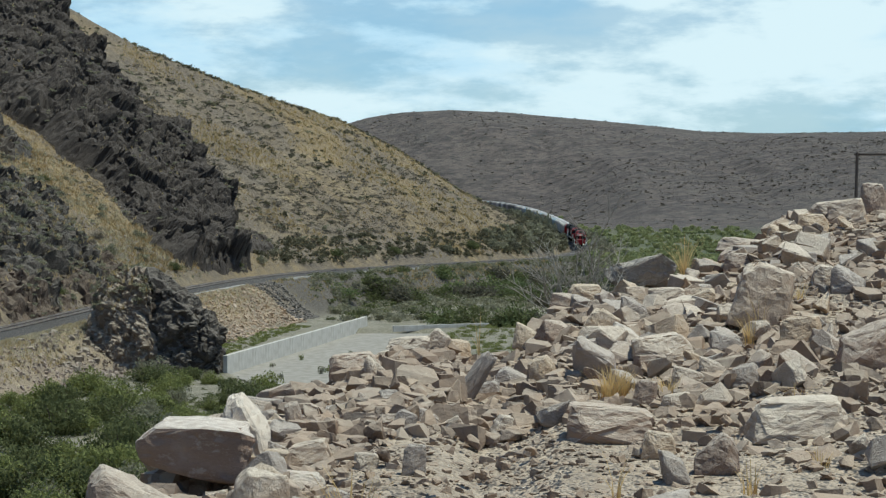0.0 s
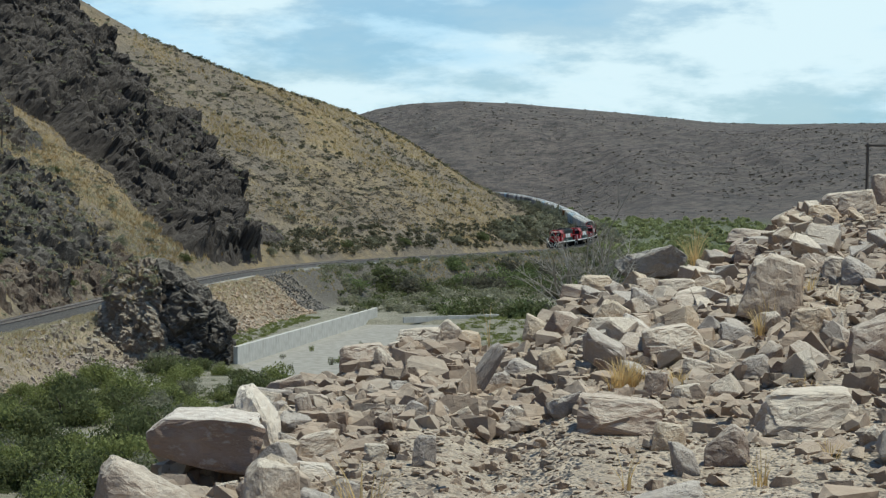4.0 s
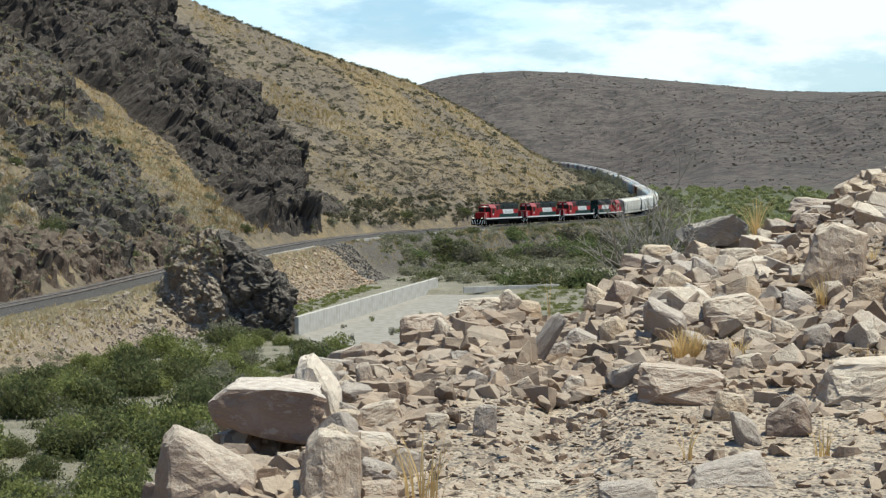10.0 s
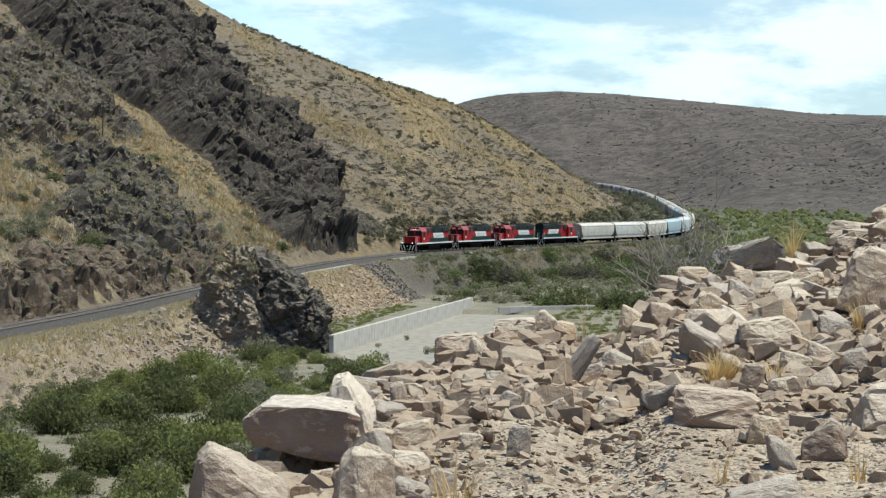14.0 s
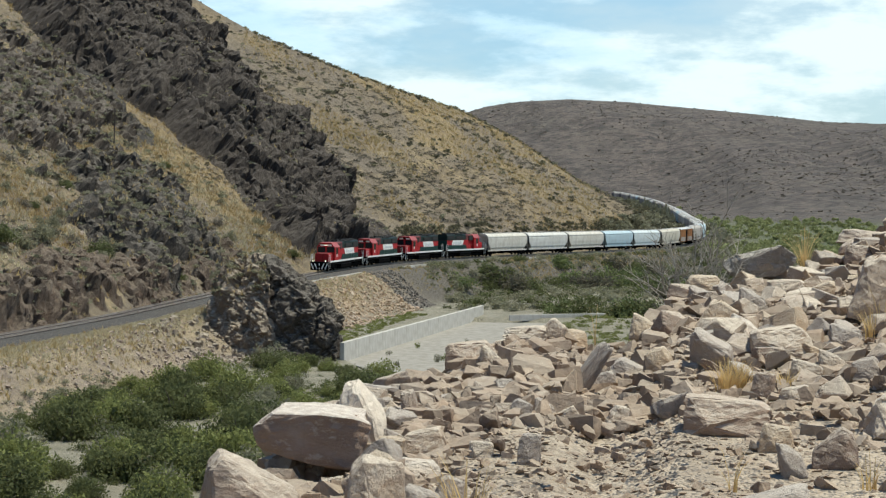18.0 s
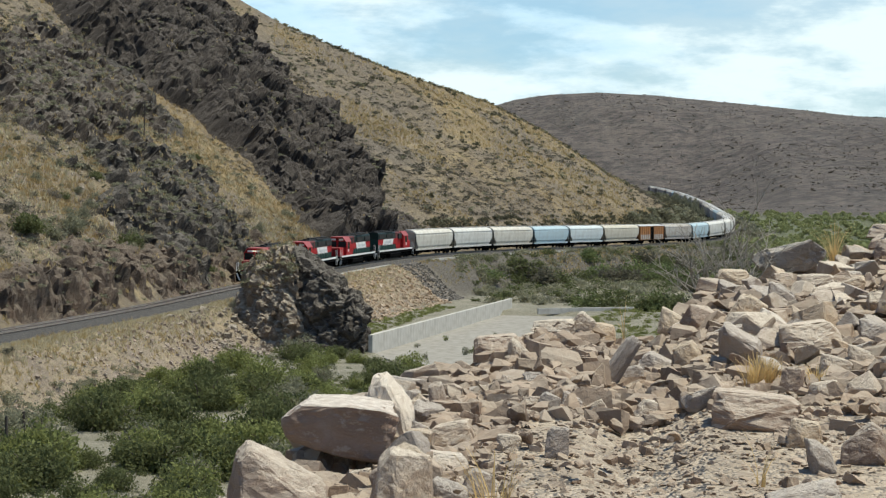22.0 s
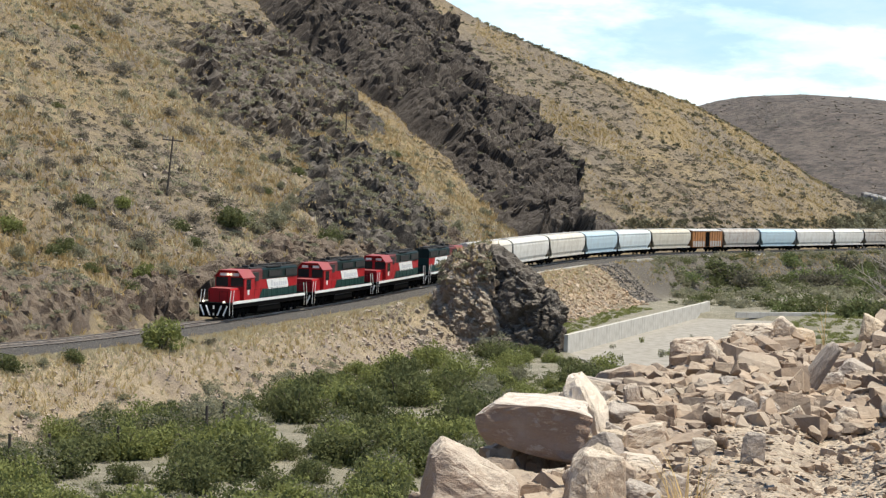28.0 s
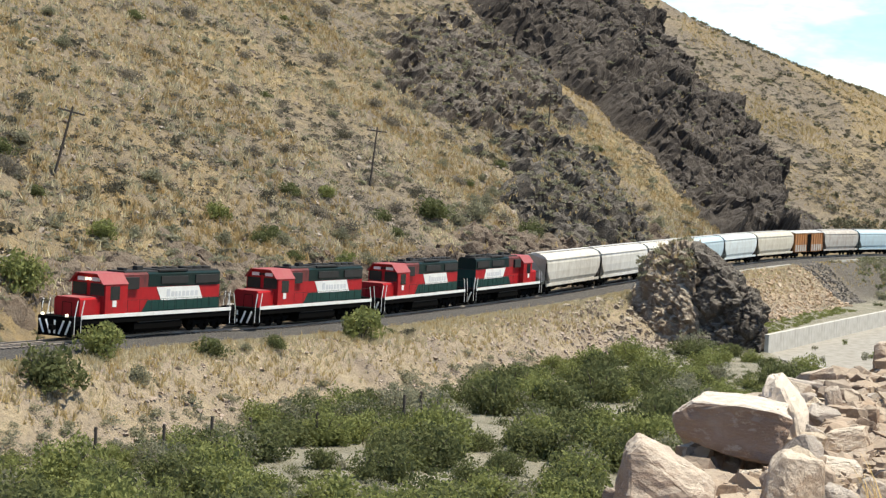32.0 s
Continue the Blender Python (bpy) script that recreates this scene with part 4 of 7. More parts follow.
def mesh_arrays(me):
    v = np.empty(len(me.vertices) * 3, np.float32)
    me.vertices.foreach_get("co", v)
    f = np.array([p.vertices[:] for p in me.polygons], np.int32)
    return v.reshape(-1, 3), f


def scatter(name, variants, places, material, label, category, smooth=False):
    """One object of stuff: variants (vertices, faces) at places (x, y, z, scale x, y, z, turn, tilt)."""
    V, F, off = [], [], 0
    for k, (x, y, z, sx, sy, sz, turn, tilt) in enumerate(places):
        v, f = variants[k % len(variants)]
        c, s = math.cos(turn), math.sin(turn)
        p = v * (sx, sy, sz)
        if tilt:
            ct, st = math.cos(tilt), math.sin(tilt)
            p = np.stack([p[:, 0], p[:, 1] * ct - p[:, 2] * st, p[:, 1] * st + p[:, 2] * ct], 1)
        V.append(np.stack([p[:, 0] * c - p[:, 1] * s + x, p[:, 0] * s + p[:, 1] * c + y, p[:, 2] + z], 1))
        F.append(f + off)
        off += len(v)
    ob = part_of(name, raw_mesh(name, np.vstack(V), np.vstack(F), smooth), material)
    return tagged(ob, label, category, kind="stuff")


RNG = np.random.default_rng(7)


def polar(az, d):
    a = np.radians(az)
    return d * np.sin(a), d * np.cos(a)


def block_rock(name, seed, cuts=4, cut=2, rough=.02):
    """An angular block about 1 m each way, split along a few planes, with chipped edges."""
    rnd = random.Random(seed)
    bm = bmesh.new()
    bmesh.ops.create_cube(bm, size=1)
    for v in bm.verts:
        v.co = Vector([c * rnd.uniform(.72, 1.0) for c in v.co])
    for _ in range(cuts):
        n = Vector((rnd.gauss(0, 1), rnd.gauss(0, 1), rnd.gauss(.25, .9))).normalized()
        got = bmesh.ops.bisect_plane(bm, geom=[*bm.verts, *bm.edges, *bm.faces], plane_co=n * rnd.uniform(.29, .46), plane_no=n, clear_outer=True)
        bmesh.ops.holes_fill(bm, edges=[e for e in bm.edges if e.is_boundary], sides=0)
    bmesh.ops.dissolve_limit(bm, angle_limit=radians(4), verts=bm.verts, edges=bm.edges)
    return finish_rock(bm, name, seed, cut, rough)


def formed_rock(name, kind, seed):
    """An angular stone of a given form, about 1 m each way: block, slab, wedge (low to the right or the left), dome."""
    rnd = random.Random(seed)
    if kind == "dome":
        pts = []
        for _ in range(15):
            v = Vector((rnd.gauss(0, 1), rnd.gauss(0, 1), rnd.gauss(0, .9))).normalized()
            pts.append(v * (.5 / max(abs(v.x), abs(v.y), abs(v.z), .72)) * rnd.uniform(.9, 1.05))
    else:
        pts = [Vector((x * rnd.uniform(.74, 1), y * rnd.uniform(.74, 1), z * rnd.uniform(.8, 1))) * .5 for x in (-1, 1) for y in (-1, 1) for z in (-1, 1)]
        pts += [Vector((rnd.uniform(-.3, .3), -.5, rnd.uniform(-.35, -.1))), Vector((.5 * rnd.choice((-1, 1)), rnd.uniform(-.3, .1), rnd.uniform(-.1, .25))), Vector((rnd.uniform(-.25, .25), rnd.uniform(-.2, .3), .53))]
        for v in pts:
            if v.z > .1:
                v.x, v.y = v.x * .86, v.y * .8 + (.16 if v.y < 0 else 0)
            if kind == "wedge" and v.z > .1:
                v.z -= .62 * max(0, v.x + .28)
            if kind == "wedge_l" and v.z > .1:
                v.z -= .62 * max(0, .28 - v.x)
    bm = hull_of(pts)
    for _ in range(2):
        n = Vector((rnd.choice((-1, 1)) * rnd.uniform(.5, 1), rnd.uniform(-1, .2), rnd.uniform(.1, .9))).normalized()
        far = max(v.co.dot(n) for v in bm.verts)
        bmesh.ops.bisect_plane(bm, geom=[*bm.verts, *bm.edges, *bm.faces], plane_co=n * far * rnd.uniform(.74, .9), plane_no=n, clear_outer=True)
        bmesh.ops.holes_fill(bm, edges=[e for e in bm.edges if e.is_boundary], sides=0)
    return finish_rock(bm, name, seed, 3, .017, .03)


FORMS = {kind: [formed_rock("stone_shape", kind, 100 + 10 * q + k) for k in range(6)] for q, kind in enumerate(("block", "slab", "wedge", "wedge_l", "dome"))}
FORMS["slab_up"] = FORMS["slab"]
SMALL = [(block_rock("small_stone_shape", 900 + k, cuts=3 + k % 3, cut=1) if k % 3 else hull_rock("small_stone_shape", 900 + k, 9 + k % 5, cut=1)) for k in range(24)]


def chip(seed):
    """A small sharp stone: vertices and triangles."""
    r = np.random.default_rng(seed)
    bm = bmesh.new()
    for p in r.normal(size=(9, 3)):
        bm.verts.new(Vector(p).normalized() * r.uniform(.42, .62))
    got = bmesh.ops.convex_hull(bm, input=bm.verts)
    bmesh.ops.delete(bm, geom=[g for g in got["geom_interior"] if isinstance(g, bmesh.types.BMVert)], context="VERTS")
    bmesh.ops.recalc_face_normals(bm, faces=bm.faces)
    me = bpy.data.meshes.new("chip")
    bm.to_mesh(me)
    bm.free()
    got = mesh_arrays(me)
    bpy.data.meshes.remove(me)
    return got


BITS = [chip(300 + k) for k in range(16)]
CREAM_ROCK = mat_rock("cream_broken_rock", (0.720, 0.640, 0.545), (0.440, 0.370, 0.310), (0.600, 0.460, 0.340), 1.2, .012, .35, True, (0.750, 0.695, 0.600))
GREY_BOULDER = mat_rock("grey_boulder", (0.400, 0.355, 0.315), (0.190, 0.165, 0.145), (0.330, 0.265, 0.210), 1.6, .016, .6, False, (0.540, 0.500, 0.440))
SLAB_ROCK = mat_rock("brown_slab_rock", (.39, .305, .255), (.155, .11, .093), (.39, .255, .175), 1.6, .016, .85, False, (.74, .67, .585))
ROCK_WORDS = {"grey_boulder": "low grey boulder at the top of the rubble bank", "brown_slab_rock": "large split brown slab with a pale rough top", "pale_broken_rock": "pale angular rock on the rubble bank", "grey_broken_rock": "grey angular rock on the rubble bank",
              "brown_broken_rock": "brown angular rock with a pale top on the rubble bank", "cream_broken_rock": "cream-white angular rock beside the big slab", "tan_broken_rock": "tan angular rock on the rubble bank"}
PLACED = []


def set_rock(me, m, material):
    ob = new("rock", me)
    ob.material_slots[0].link = "OBJECT"
    ob.material_slots[0].material = material
    ob.matrix_world = m
    return tagged(ob, ROCK_WORDS[material.name], "rock", "rocks of the rubble bank")


def stone(x, y, z, w, d, h, material, form, roll=0):
    """A large rock with its foot at z, rolled about the line of sight."""
    k = len(PLACED)
    PLACED.append((x, y, max(w, d) * .5))
    turn = (k * 37) % 20 - 10 - math.degrees(math.atan2(x, y))
    set_rock(FORMS[form][k % 6], pose(x, y, z + h * .47, -((k * 13) % 13) - 1, roll, turn) @ Matrix.Diagonal((w, d, h, 1)), material)


def make_large_rocks():
    # the big slab, split square in front and hollow beneath
    slab = hull_of([(-.5, -.30, .10), (-.46, -.38, -.16), (-.45, -.44, .22), (-.33, -.42, .40), (.08, -.46, .45), (.36, -.46, .43), (.5, -.32, .33), (.48, -.38, -.30), (.43, -.43, -.46), (.18, -.33, -.5), (-.12, -.42, -.38), (-.40, -.34, -.28), (-.28, .45, .45), (.1, .40, .5), (.44, .46, .44), (.40, .40, -.30), (-.30, .40, -.30)])
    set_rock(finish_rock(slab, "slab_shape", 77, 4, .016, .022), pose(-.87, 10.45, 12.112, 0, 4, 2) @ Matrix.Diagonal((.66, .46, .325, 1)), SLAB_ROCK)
    PLACED.append((-.88, 10.45, .3))
    cap = hull_of([(-.5, -.35, -.5), (.5, -.45, -.5), (.5, .4, -.5), (-.5, .4, -.5), (-.5, -.1, .25), (-.42, .2, .46), (-.06, .15, .5), (-.12, -.22, .40), (.25, .0, .22), (.5, -.2, -.12), (.5, .35, .02), (.2, -.34, .05)])
    set_rock(finish_rock(cap, "cap_shape", 78, 4, .018, .05), pose(-.605, 10.8, 12.175, 0, 0, 0) @ Matrix.Diagonal((.28, .40, .43, 1)), CREAM_ROCK)
    stone(-0.98, 8.40, 11.96, 0.45, 0.34, 0.35, ROCK_BROWN, "wedge", 2)
    stone(-0.40, 8.31, 11.96, 0.29, 0.22, 0.35, ROCK_PALE, "block", 8)
    stone(-1.02, 10.51, 11.87, 0.12, 0.09, 0.11, ROCK_PALE, "dome", 0)
    stone(-0.88, 10.49, 11.80, 0.15, 0.11, 0.11, ROCK_BROWN, "block", 8)
    stone(-0.68, 9.48, 11.92, 0.15, 0.11, 0.10, ROCK_PALE, "block", -12)
    stone(-0.68, 8.91, 11.92, 0.17, 0.12, 0.10, ROCK_PALE, "dome", 0)
    stone(-0.57, 8.39, 11.97, 0.10, 0.08, 0.08, ROCK_PALE, "block", 0)
    stone(-0.48, 11.31, 12.01, 0.18, 0.14, 0.17, ROCK_PALE, "dome", 0)
    stone(-0.36, 11.70, 12.03, 0.12, 0.13, 0.22, ROCK_BROWN, "block", -8)
    stone(-0.40, 10.58, 11.99, 0.16, 0.12, 0.15, ROCK_SLATE, "wedge", 0)
    stone(-0.23, 10.40, 11.99, 0.27, 0.20, 0.17, ROCK_PALE, "block", -12)
    stone(-0.25, 9.70, 11.97, 0.26, 0.20, 0.12, CREAM_ROCK, "block", 4)
    stone(-0.21, 8.92, 11.95, 0.20, 0.15, 0.14, ROCK_SLATE, "wedge", -10)
    stone(-0.06, 8.98, 11.97, 0.16, 0.12, 0.14, ROCK_SLATE, "block", 18)
    stone(-0.20, 8.38, 11.95, 0.20, 0.15, 0.11, ROCK_BROWN, "block", 0)
    stone(-0.60, 12.73, 12.01, 0.19, 0.14, 0.09, ROCK_BROWN, "slab", -4)
    stone(-0.23, 11.75, 12.05, 0.14, 0.11, 0.07, ROCK_SLATE, "slab", 8)
    stone(0.03, 13.97, 12.12, 0.44, 0.33, 0.26, ROCK_BROWN, "block", -7)
    stone(0.18, 13.66, 12.15, 0.18, 0.14, 0.23, ROCK_PALE, "wedge", 0)
    stone(-0.09, 13.39, 12.05, 0.25, 0.19, 0.11, ROCK_BROWN, "slab", -6)
    stone(0.16, 13.17, 12.11, 0.19, 0.14, 0.10, ROCK_PALE, "slab", 4)
    stone(-0.09, 12.47, 12.06, 0.24, 0.18, 0.08, ROCK_SLATE, "slab", -8)
    stone(0.10, 12.35, 12.09, 0.16, 0.12, 0.13, ROCK_BROWN, "wedge", 20)
    stone(0.04, 11.54, 12.09, 0.21, 0.15, 0.04, ROCK_SLATE, "wedge_l", -3)
    stone(0.31, 14.71, 12.23, 0.24, 0.18, 0.11, ROCK_PALE, "slab", -12)
    stone(0.71, 15.12, 12.26, 0.19, 0.17, 0.21, ROCK_PALE, "slab_up", 38)
    stone(0.49, 13.16, 12.14, 0.23, 0.17, 0.16, ROCK_TAN, "block", -12)
    stone(0.26, 12.46, 12.12, 0.15, 0.11, 0.13, ROCK_SLATE, "dome", 0)
    stone(0.35, 9.91, 12.03, 0.14, 0.11, 0.18, ROCK_SLATE, "block", 4)
    stone(0.89, 13.25, 12.00, 0.15, 0.14, 0.48, ROCK_SLATE, "slab_up", 32)
    stone(1.00, 13.59, 12.00, 0.23, 0.17, 0.19, ROCK_SLATE, "block", -20)
    stone(0.34, 11.33, 12.10, 0.15, 0.11, 0.13, ROCK_SLATE, "block", 20)
    stone(0.49, 11.46, 12.10, 0.15, 0.12, 0.13, ROCK_SLATE, "wedge", 0)
    stone(0.24, 11.37, 12.10, 0.14, 0.10, 0.11, ROCK_BROWN, "dome", 0)
    stone(0.64, 11.46, 12.05, 0.16, 0.12, 0.12, ROCK_PALE, "block", -25)
    stone(0.81, 11.76, 11.99, 0.14, 0.11, 0.11, ROCK_PALE, "wedge", -10)
    stone(0.09, 10.16, 12.02, 0.14, 0.11, 0.11, ROCK_PALE, "block", 0)
    stone(1.57, 16.09, 12.21, 0.29, 0.21, 0.25, ROCK_TAN, "wedge", 8)
    stone(1.38, 13.26, 12.18, 0.20, 0.15, 0.23, ROCK_TAN, "block", -20)
    stone(1.23, 14.03, 12.08, 0.28, 0.21, 0.16, ROCK_SLATE, "slab", 24)
    stone(1.04, 11.59, 12.02, 0.30, 0.22, 0.14, ROCK_PALE, "slab", 14)
    stone(1.28, 11.38, 12.13, 0.26, 0.19, 0.17, ROCK_SLATE, "dome", 0)
    stone(1.53, 10.79, 12.09, 0.52, 0.39, 0.24, ROCK_BROWN, "block", 3)
    stone(2.78, 18.38, 12.52, 0.27, 0.20, 0.18, ROCK_PALE, "block", -6)
    stone(2.48, 16.10, 12.46, 0.27, 0.20, 0.25, ROCK_SLATE, "wedge", 0)
    stone(2.04, 14.98, 12.35, 0.29, 0.21, 0.32, ROCK_TAN, "block", 24)
    stone(2.19, 14.43, 12.32, 0.33, 0.25, 0.24, CREAM_ROCK, "wedge", 14)
    stone(2.31, 13.63, 12.27, 0.49, 0.37, 0.28, ROCK_PALE, "block", -10)
    stone(3.04, 17.62, 12.51, 0.36, 0.27, 0.21, ROCK_PALE, "block", -5)
    stone(3.21, 16.75, 12.55, 0.28, 0.21, 0.20, ROCK_TAN, "wedge_l", 0)
    stone(2.90, 14.15, 12.34, 0.28, 0.21, 0.21, ROCK_SLATE, "wedge", -8)
    stone(3.25, 15.68, 12.47, 0.24, 0.18, 0.20, ROCK_PALE, "dome", 0)
    stone(1.90, 11.78, 12.20, 0.15, 0.12, 0.18, ROCK_BROWN, "block", 6)
    stone(2.08, 11.62, 12.19, 0.22, 0.16, 0.12, ROCK_PALE, "slab", -8)
    stone(2.28, 12.37, 12.26, 0.22, 0.16, 0.14, ROCK_PALE, "block", 12)
    stone(2.51, 12.66, 12.30, 0.20, 0.15, 0.16, ROCK_PALE, "wedge", 0)
    stone(2.61, 12.06, 12.29, 0.20, 0.15, 0.17, ROCK_SLATE, "block", -14)
    stone(3.44, 15.23, 12.47, 0.51, 0.38, 0.60, ROCK_PALE, "block", 10)
    stone(3.27, 13.23, 12.44, 0.32, 0.24, 0.27, ROCK_TAN, "block", -6)
    stone(4.25, 20.15, 12.76, 0.33, 0.24, 0.23, ROCK_BROWN, "block", 0)
    stone(4.11, 20.85, 12.73, 0.29, 0.21, 0.18, ROCK_BROWN, "wedge", 0)
    stone(4.25, 16.23, 12.76, 0.31, 0.23, 0.22, ROCK_PALE, "block", 8)
    stone(2.50, 10.26, 12.19, 0.59, 0.44, 0.26, ROCK_PALE, "slab", -4)
    stone(1.90, 9.49, 12.09, 0.24, 0.18, 0.23, ROCK_BROWN, "wedge_l", -8)
    stone(1.65, 9.34, 12.06, 0.14, 0.13, 0.21, ROCK_SLATE, "wedge", -16)
    stone(1.68, 9.97, 12.11, 0.20, 0.15, 0.16, ROCK_TAN, "block", 6)
    stone(1.36, 8.07, 12.09, 0.37, 0.27, 0.14, ROCK_SLATE, "wedge_l", -3)
    stone(0.88, 7.79, 12.06, 0.26, 0.19, 0.10, ROCK_SLATE, "slab", -6)
    stone(0.57, 8.64, 11.96, 0.20, 0.15, 0.06, ROCK_PALE, "slab", 2)
    stone(2.41, 10.42, 12.18, 0.18, 0.14, 0.15, ROCK_SLATE, "block", 4)
    stone(3.40, 13.03, 12.42, 0.25, 0.19, 0.21, ROCK_BROWN, "wedge", 0)
    stone(5.56, 22.03, 13.17, 0.41, 0.31, 0.25, ROCK_TAN, "block", 0)
    stone(5.10, 21.83, 13.08, 0.30, 0.23, 0.21, ROCK_TAN, "wedge", 0)
    stone(6.00, 22.94, 13.29, 0.46, 0.35, 0.29, ROCK_PALE, "block", -10)
    stone(3.50, 12.27, 12.38, 0.43, 0.32, 0.39, ROCK_BROWN, "wedge_l", 4)
    stone(2.45, 10.13, 12.19, 0.19, 0.14, 0.17, ROCK_PALE, "block", 0)
    stone(6.10, 22.45, 13.25, 0.50, 0.37, 0.35, ROCK_PALE, "block", -8)
    stone(6.62, 23.16, 13.35, 0.37, 0.28, 0.47, ROCK_BROWN, "block", 0)
    stone(4.35, 15.97, 12.72, 0.32, 0.24, 0.28, ROCK_SLATE, "wedge", 0)
    stone(0.48, 15.04, 12.30, 0.38, 0.26, 0.14, ROCK_PALE, "wedge_l", 6)
    stone(0.91, 15.60, 12.19, 0.24, 0.17, 0.17, ROCK_TAN, "block", 10)
    stone(2.24, 17.60, 12.55, 0.34, 0.24, 0.20, ROCK_TAN, "slab", 0)
    stone(4.59, 21.63, 12.94, 0.57, 0.40, 0.19, ROCK_BROWN, "slab", 4)
    stone(2.96, 18.80, 12.68, 0.76, 0.50, 0.34, GREY_BOULDER, "dome", 0)


make_large_rocks()


def shard(seed, tall=1.0):
    """A splinter of bedrock with bare flat breaks, about 1 m each way: vertices and triangles."""
    rnd = random.Random(seed)
    bm = bmesh.new()
    bmesh.ops.create_cube(bm, size=1)
    for v in bm.verts:
        v.co = Vector([c * rnd.uniform(.7, 1.1) for c in v.co])
    for _ in range(5):
        n = Vector((rnd.gauss(0, 1), rnd.gauss(0, 1), rnd.gauss(.3, .8))).normalized()
        bmesh.ops.bisect_plane(bm, geom=[*bm.verts, *bm.edges, *bm.faces], plane_co=n * rnd.uniform(.2, .42), plane_no=n, clear_outer=True)
        bmesh.ops.holes_fill(bm, edges=[e for e in bm.edges if e.is_boundary], sides=0)
    bmesh.ops.triangulate(bm, faces=bm.faces)
    bmesh.ops.recalc_face_normals(bm, faces=bm.faces)
    me = bpy.data.meshes.new("shard")
    bm.to_mesh(me)
    bm.free()
    got = mesh_arrays(me)
    bpy.data.meshes.remove(me)
    return got


SHARDS = [shard(1200 + k) for k in range(30)]


BROWN_BITS = mat_rock("brown_rubble", (0.310, 0.240, 0.190), (0.103, 0.078, 0.063), (0.276, 0.179, 0.115), 1.6, .015, .4, "island", (0.542, 0.461, 0.358))


def make_rubble():
    count, things, rest = 0, 0, []
    while count < 520:
        az, k = RNG.uniform(-8, 17.5), RNG.uniform(0, 1) ** .55
        dc = np.interp(az, EDGE_AZ, EDGE_D)
        d = 8.2 + (dc + .25 - 8.2) * k
        x, y = polar(az, d)
        if any(math.hypot(x - a, y - b) < c * .85 for a, b, c in PLACED):
            continue
        clear = math.hypot((x - 1.0) / 1.3, (y - 9.2) / 1.9) < 1
        size = float(np.clip(RNG.lognormal(-1.95, .40), .08, .34)) * (.65 + .55 * k)
        if clear:
            size *= .3
        if -.4 < x < 1.5:
            size = min(size, .125)
        if -1.3 < x < -.5 and 9.2 < y < 10.8:
            continue
        if k > .7:
            size = min(size, .24)
        z = bank_height(np.array([az]), np.array([d]))[0]
        sc = (size * RNG.uniform(.95, 1.45), size * RNG.uniform(.85, 1.15), size * RNG.uniform(.55, 1.0))
        material = (ROCK_PALE, ROCK_TAN, ROCK_SLATE, ROCK_BROWN, ROCK_PALE, ROCK_BROWN, ROCK_SLATE)[count % 7]
        if size > .125 and things < 235:
            set_rock(SMALL[count % len(SMALL)], pose(x, y, z + .36 * sc[2], RNG.normal(0, 22), RNG.normal(0, 22), RNG.uniform(0, 360)) @ Matrix.Diagonal((*sc, 1)), material)
            things += 1
        else:
            rest.append((x, y, z + .25 * sc[2], *sc, RNG.uniform(0, 6.28), RNG.normal(0, .4)))
        count += 1
    for k, (stuff, word) in enumerate(((ROCK_PALE_BITS, "pale"), (BROWN_BITS, "brown"))):
        scatter("small_rocks", [mesh_arrays(me) for me in SMALL], rest[k::2], stuff, word + " fist-sized rocks packed over the rubble bank", "rocks")
    n = 17000
    az = RNG.uniform(-11, 18, n)
    dc = np.interp(az, EDGE_AZ, EDGE_D)
    d = 7.4 + (dc + .9 - 7.4) * RNG.uniform(0, 1, n) ** .8
    x, y = polar(az, d)
    k = np.clip((d - 8) / (dc - 8), 0, 1)
    s = np.clip(RNG.lognormal(-3.05, .6, n), .018, .22) * (.7 + .75 * k)
    bare = np.hypot((x - 1.05) / 1.2, (y - 9.3) / 2.0) < 1
    s = np.where(bare, np.clip(RNG.lognormal(-3.8, .6, n), .012, .08), s)
    z = land(x, y)[0]
    for k, (stuff, word) in enumerate(((ROCK_PALE_BITS, "pale"), (BROWN_BITS, "brown"))):
        scatter("rubble", BITS, [(x[i], y[i], z[i] + .06 * s[i], s[i] * 1.4, s[i], s[i] * (.42 if bare[i] else .75), x[i] * 91, (i % 13 - 6) * .08) for i in range(n) if (i % 5 < 2) == bool(k)],
                stuff, "loose " + word + " rubble and gravel between the rocks", "rubble")
    n = 2600
    az = RNG.uniform(-9, 17.5, n)
    dc = np.interp(az, EDGE_AZ, EDGE_D)
    d = 8.0 + (dc + .4 - 8.0) * RNG.uniform(0, 1, n) ** .7
    x, y = polar(az, d)
    bare = np.hypot((x - 1.05) / 1.2, (y - 9.3) / 2.0) < 1
    s = np.clip(RNG.lognormal(-2.35, .45, n), .05, .26) * np.where(bare, .42, 1)
    z = land(x, y)[0]
    for k, (stuff, word) in enumerate(((ROCK_PALE_BITS, "pale"), (BROWN_BITS, "brown"))):
        scatter("broken_stones", SHARDS, [(x[i], y[i], z[i] + .08 * s[i], s[i] * 1.2, s[i], s[i] * RNG.uniform(.5, 1.0), x[i] * 91, RNG.normal(0, .5)) for i in range(n) if (i % 3 == 2) == bool(k)],
                stuff, word + " sharp-edged broken stones on the rubble bank", "stones")


make_rubble()


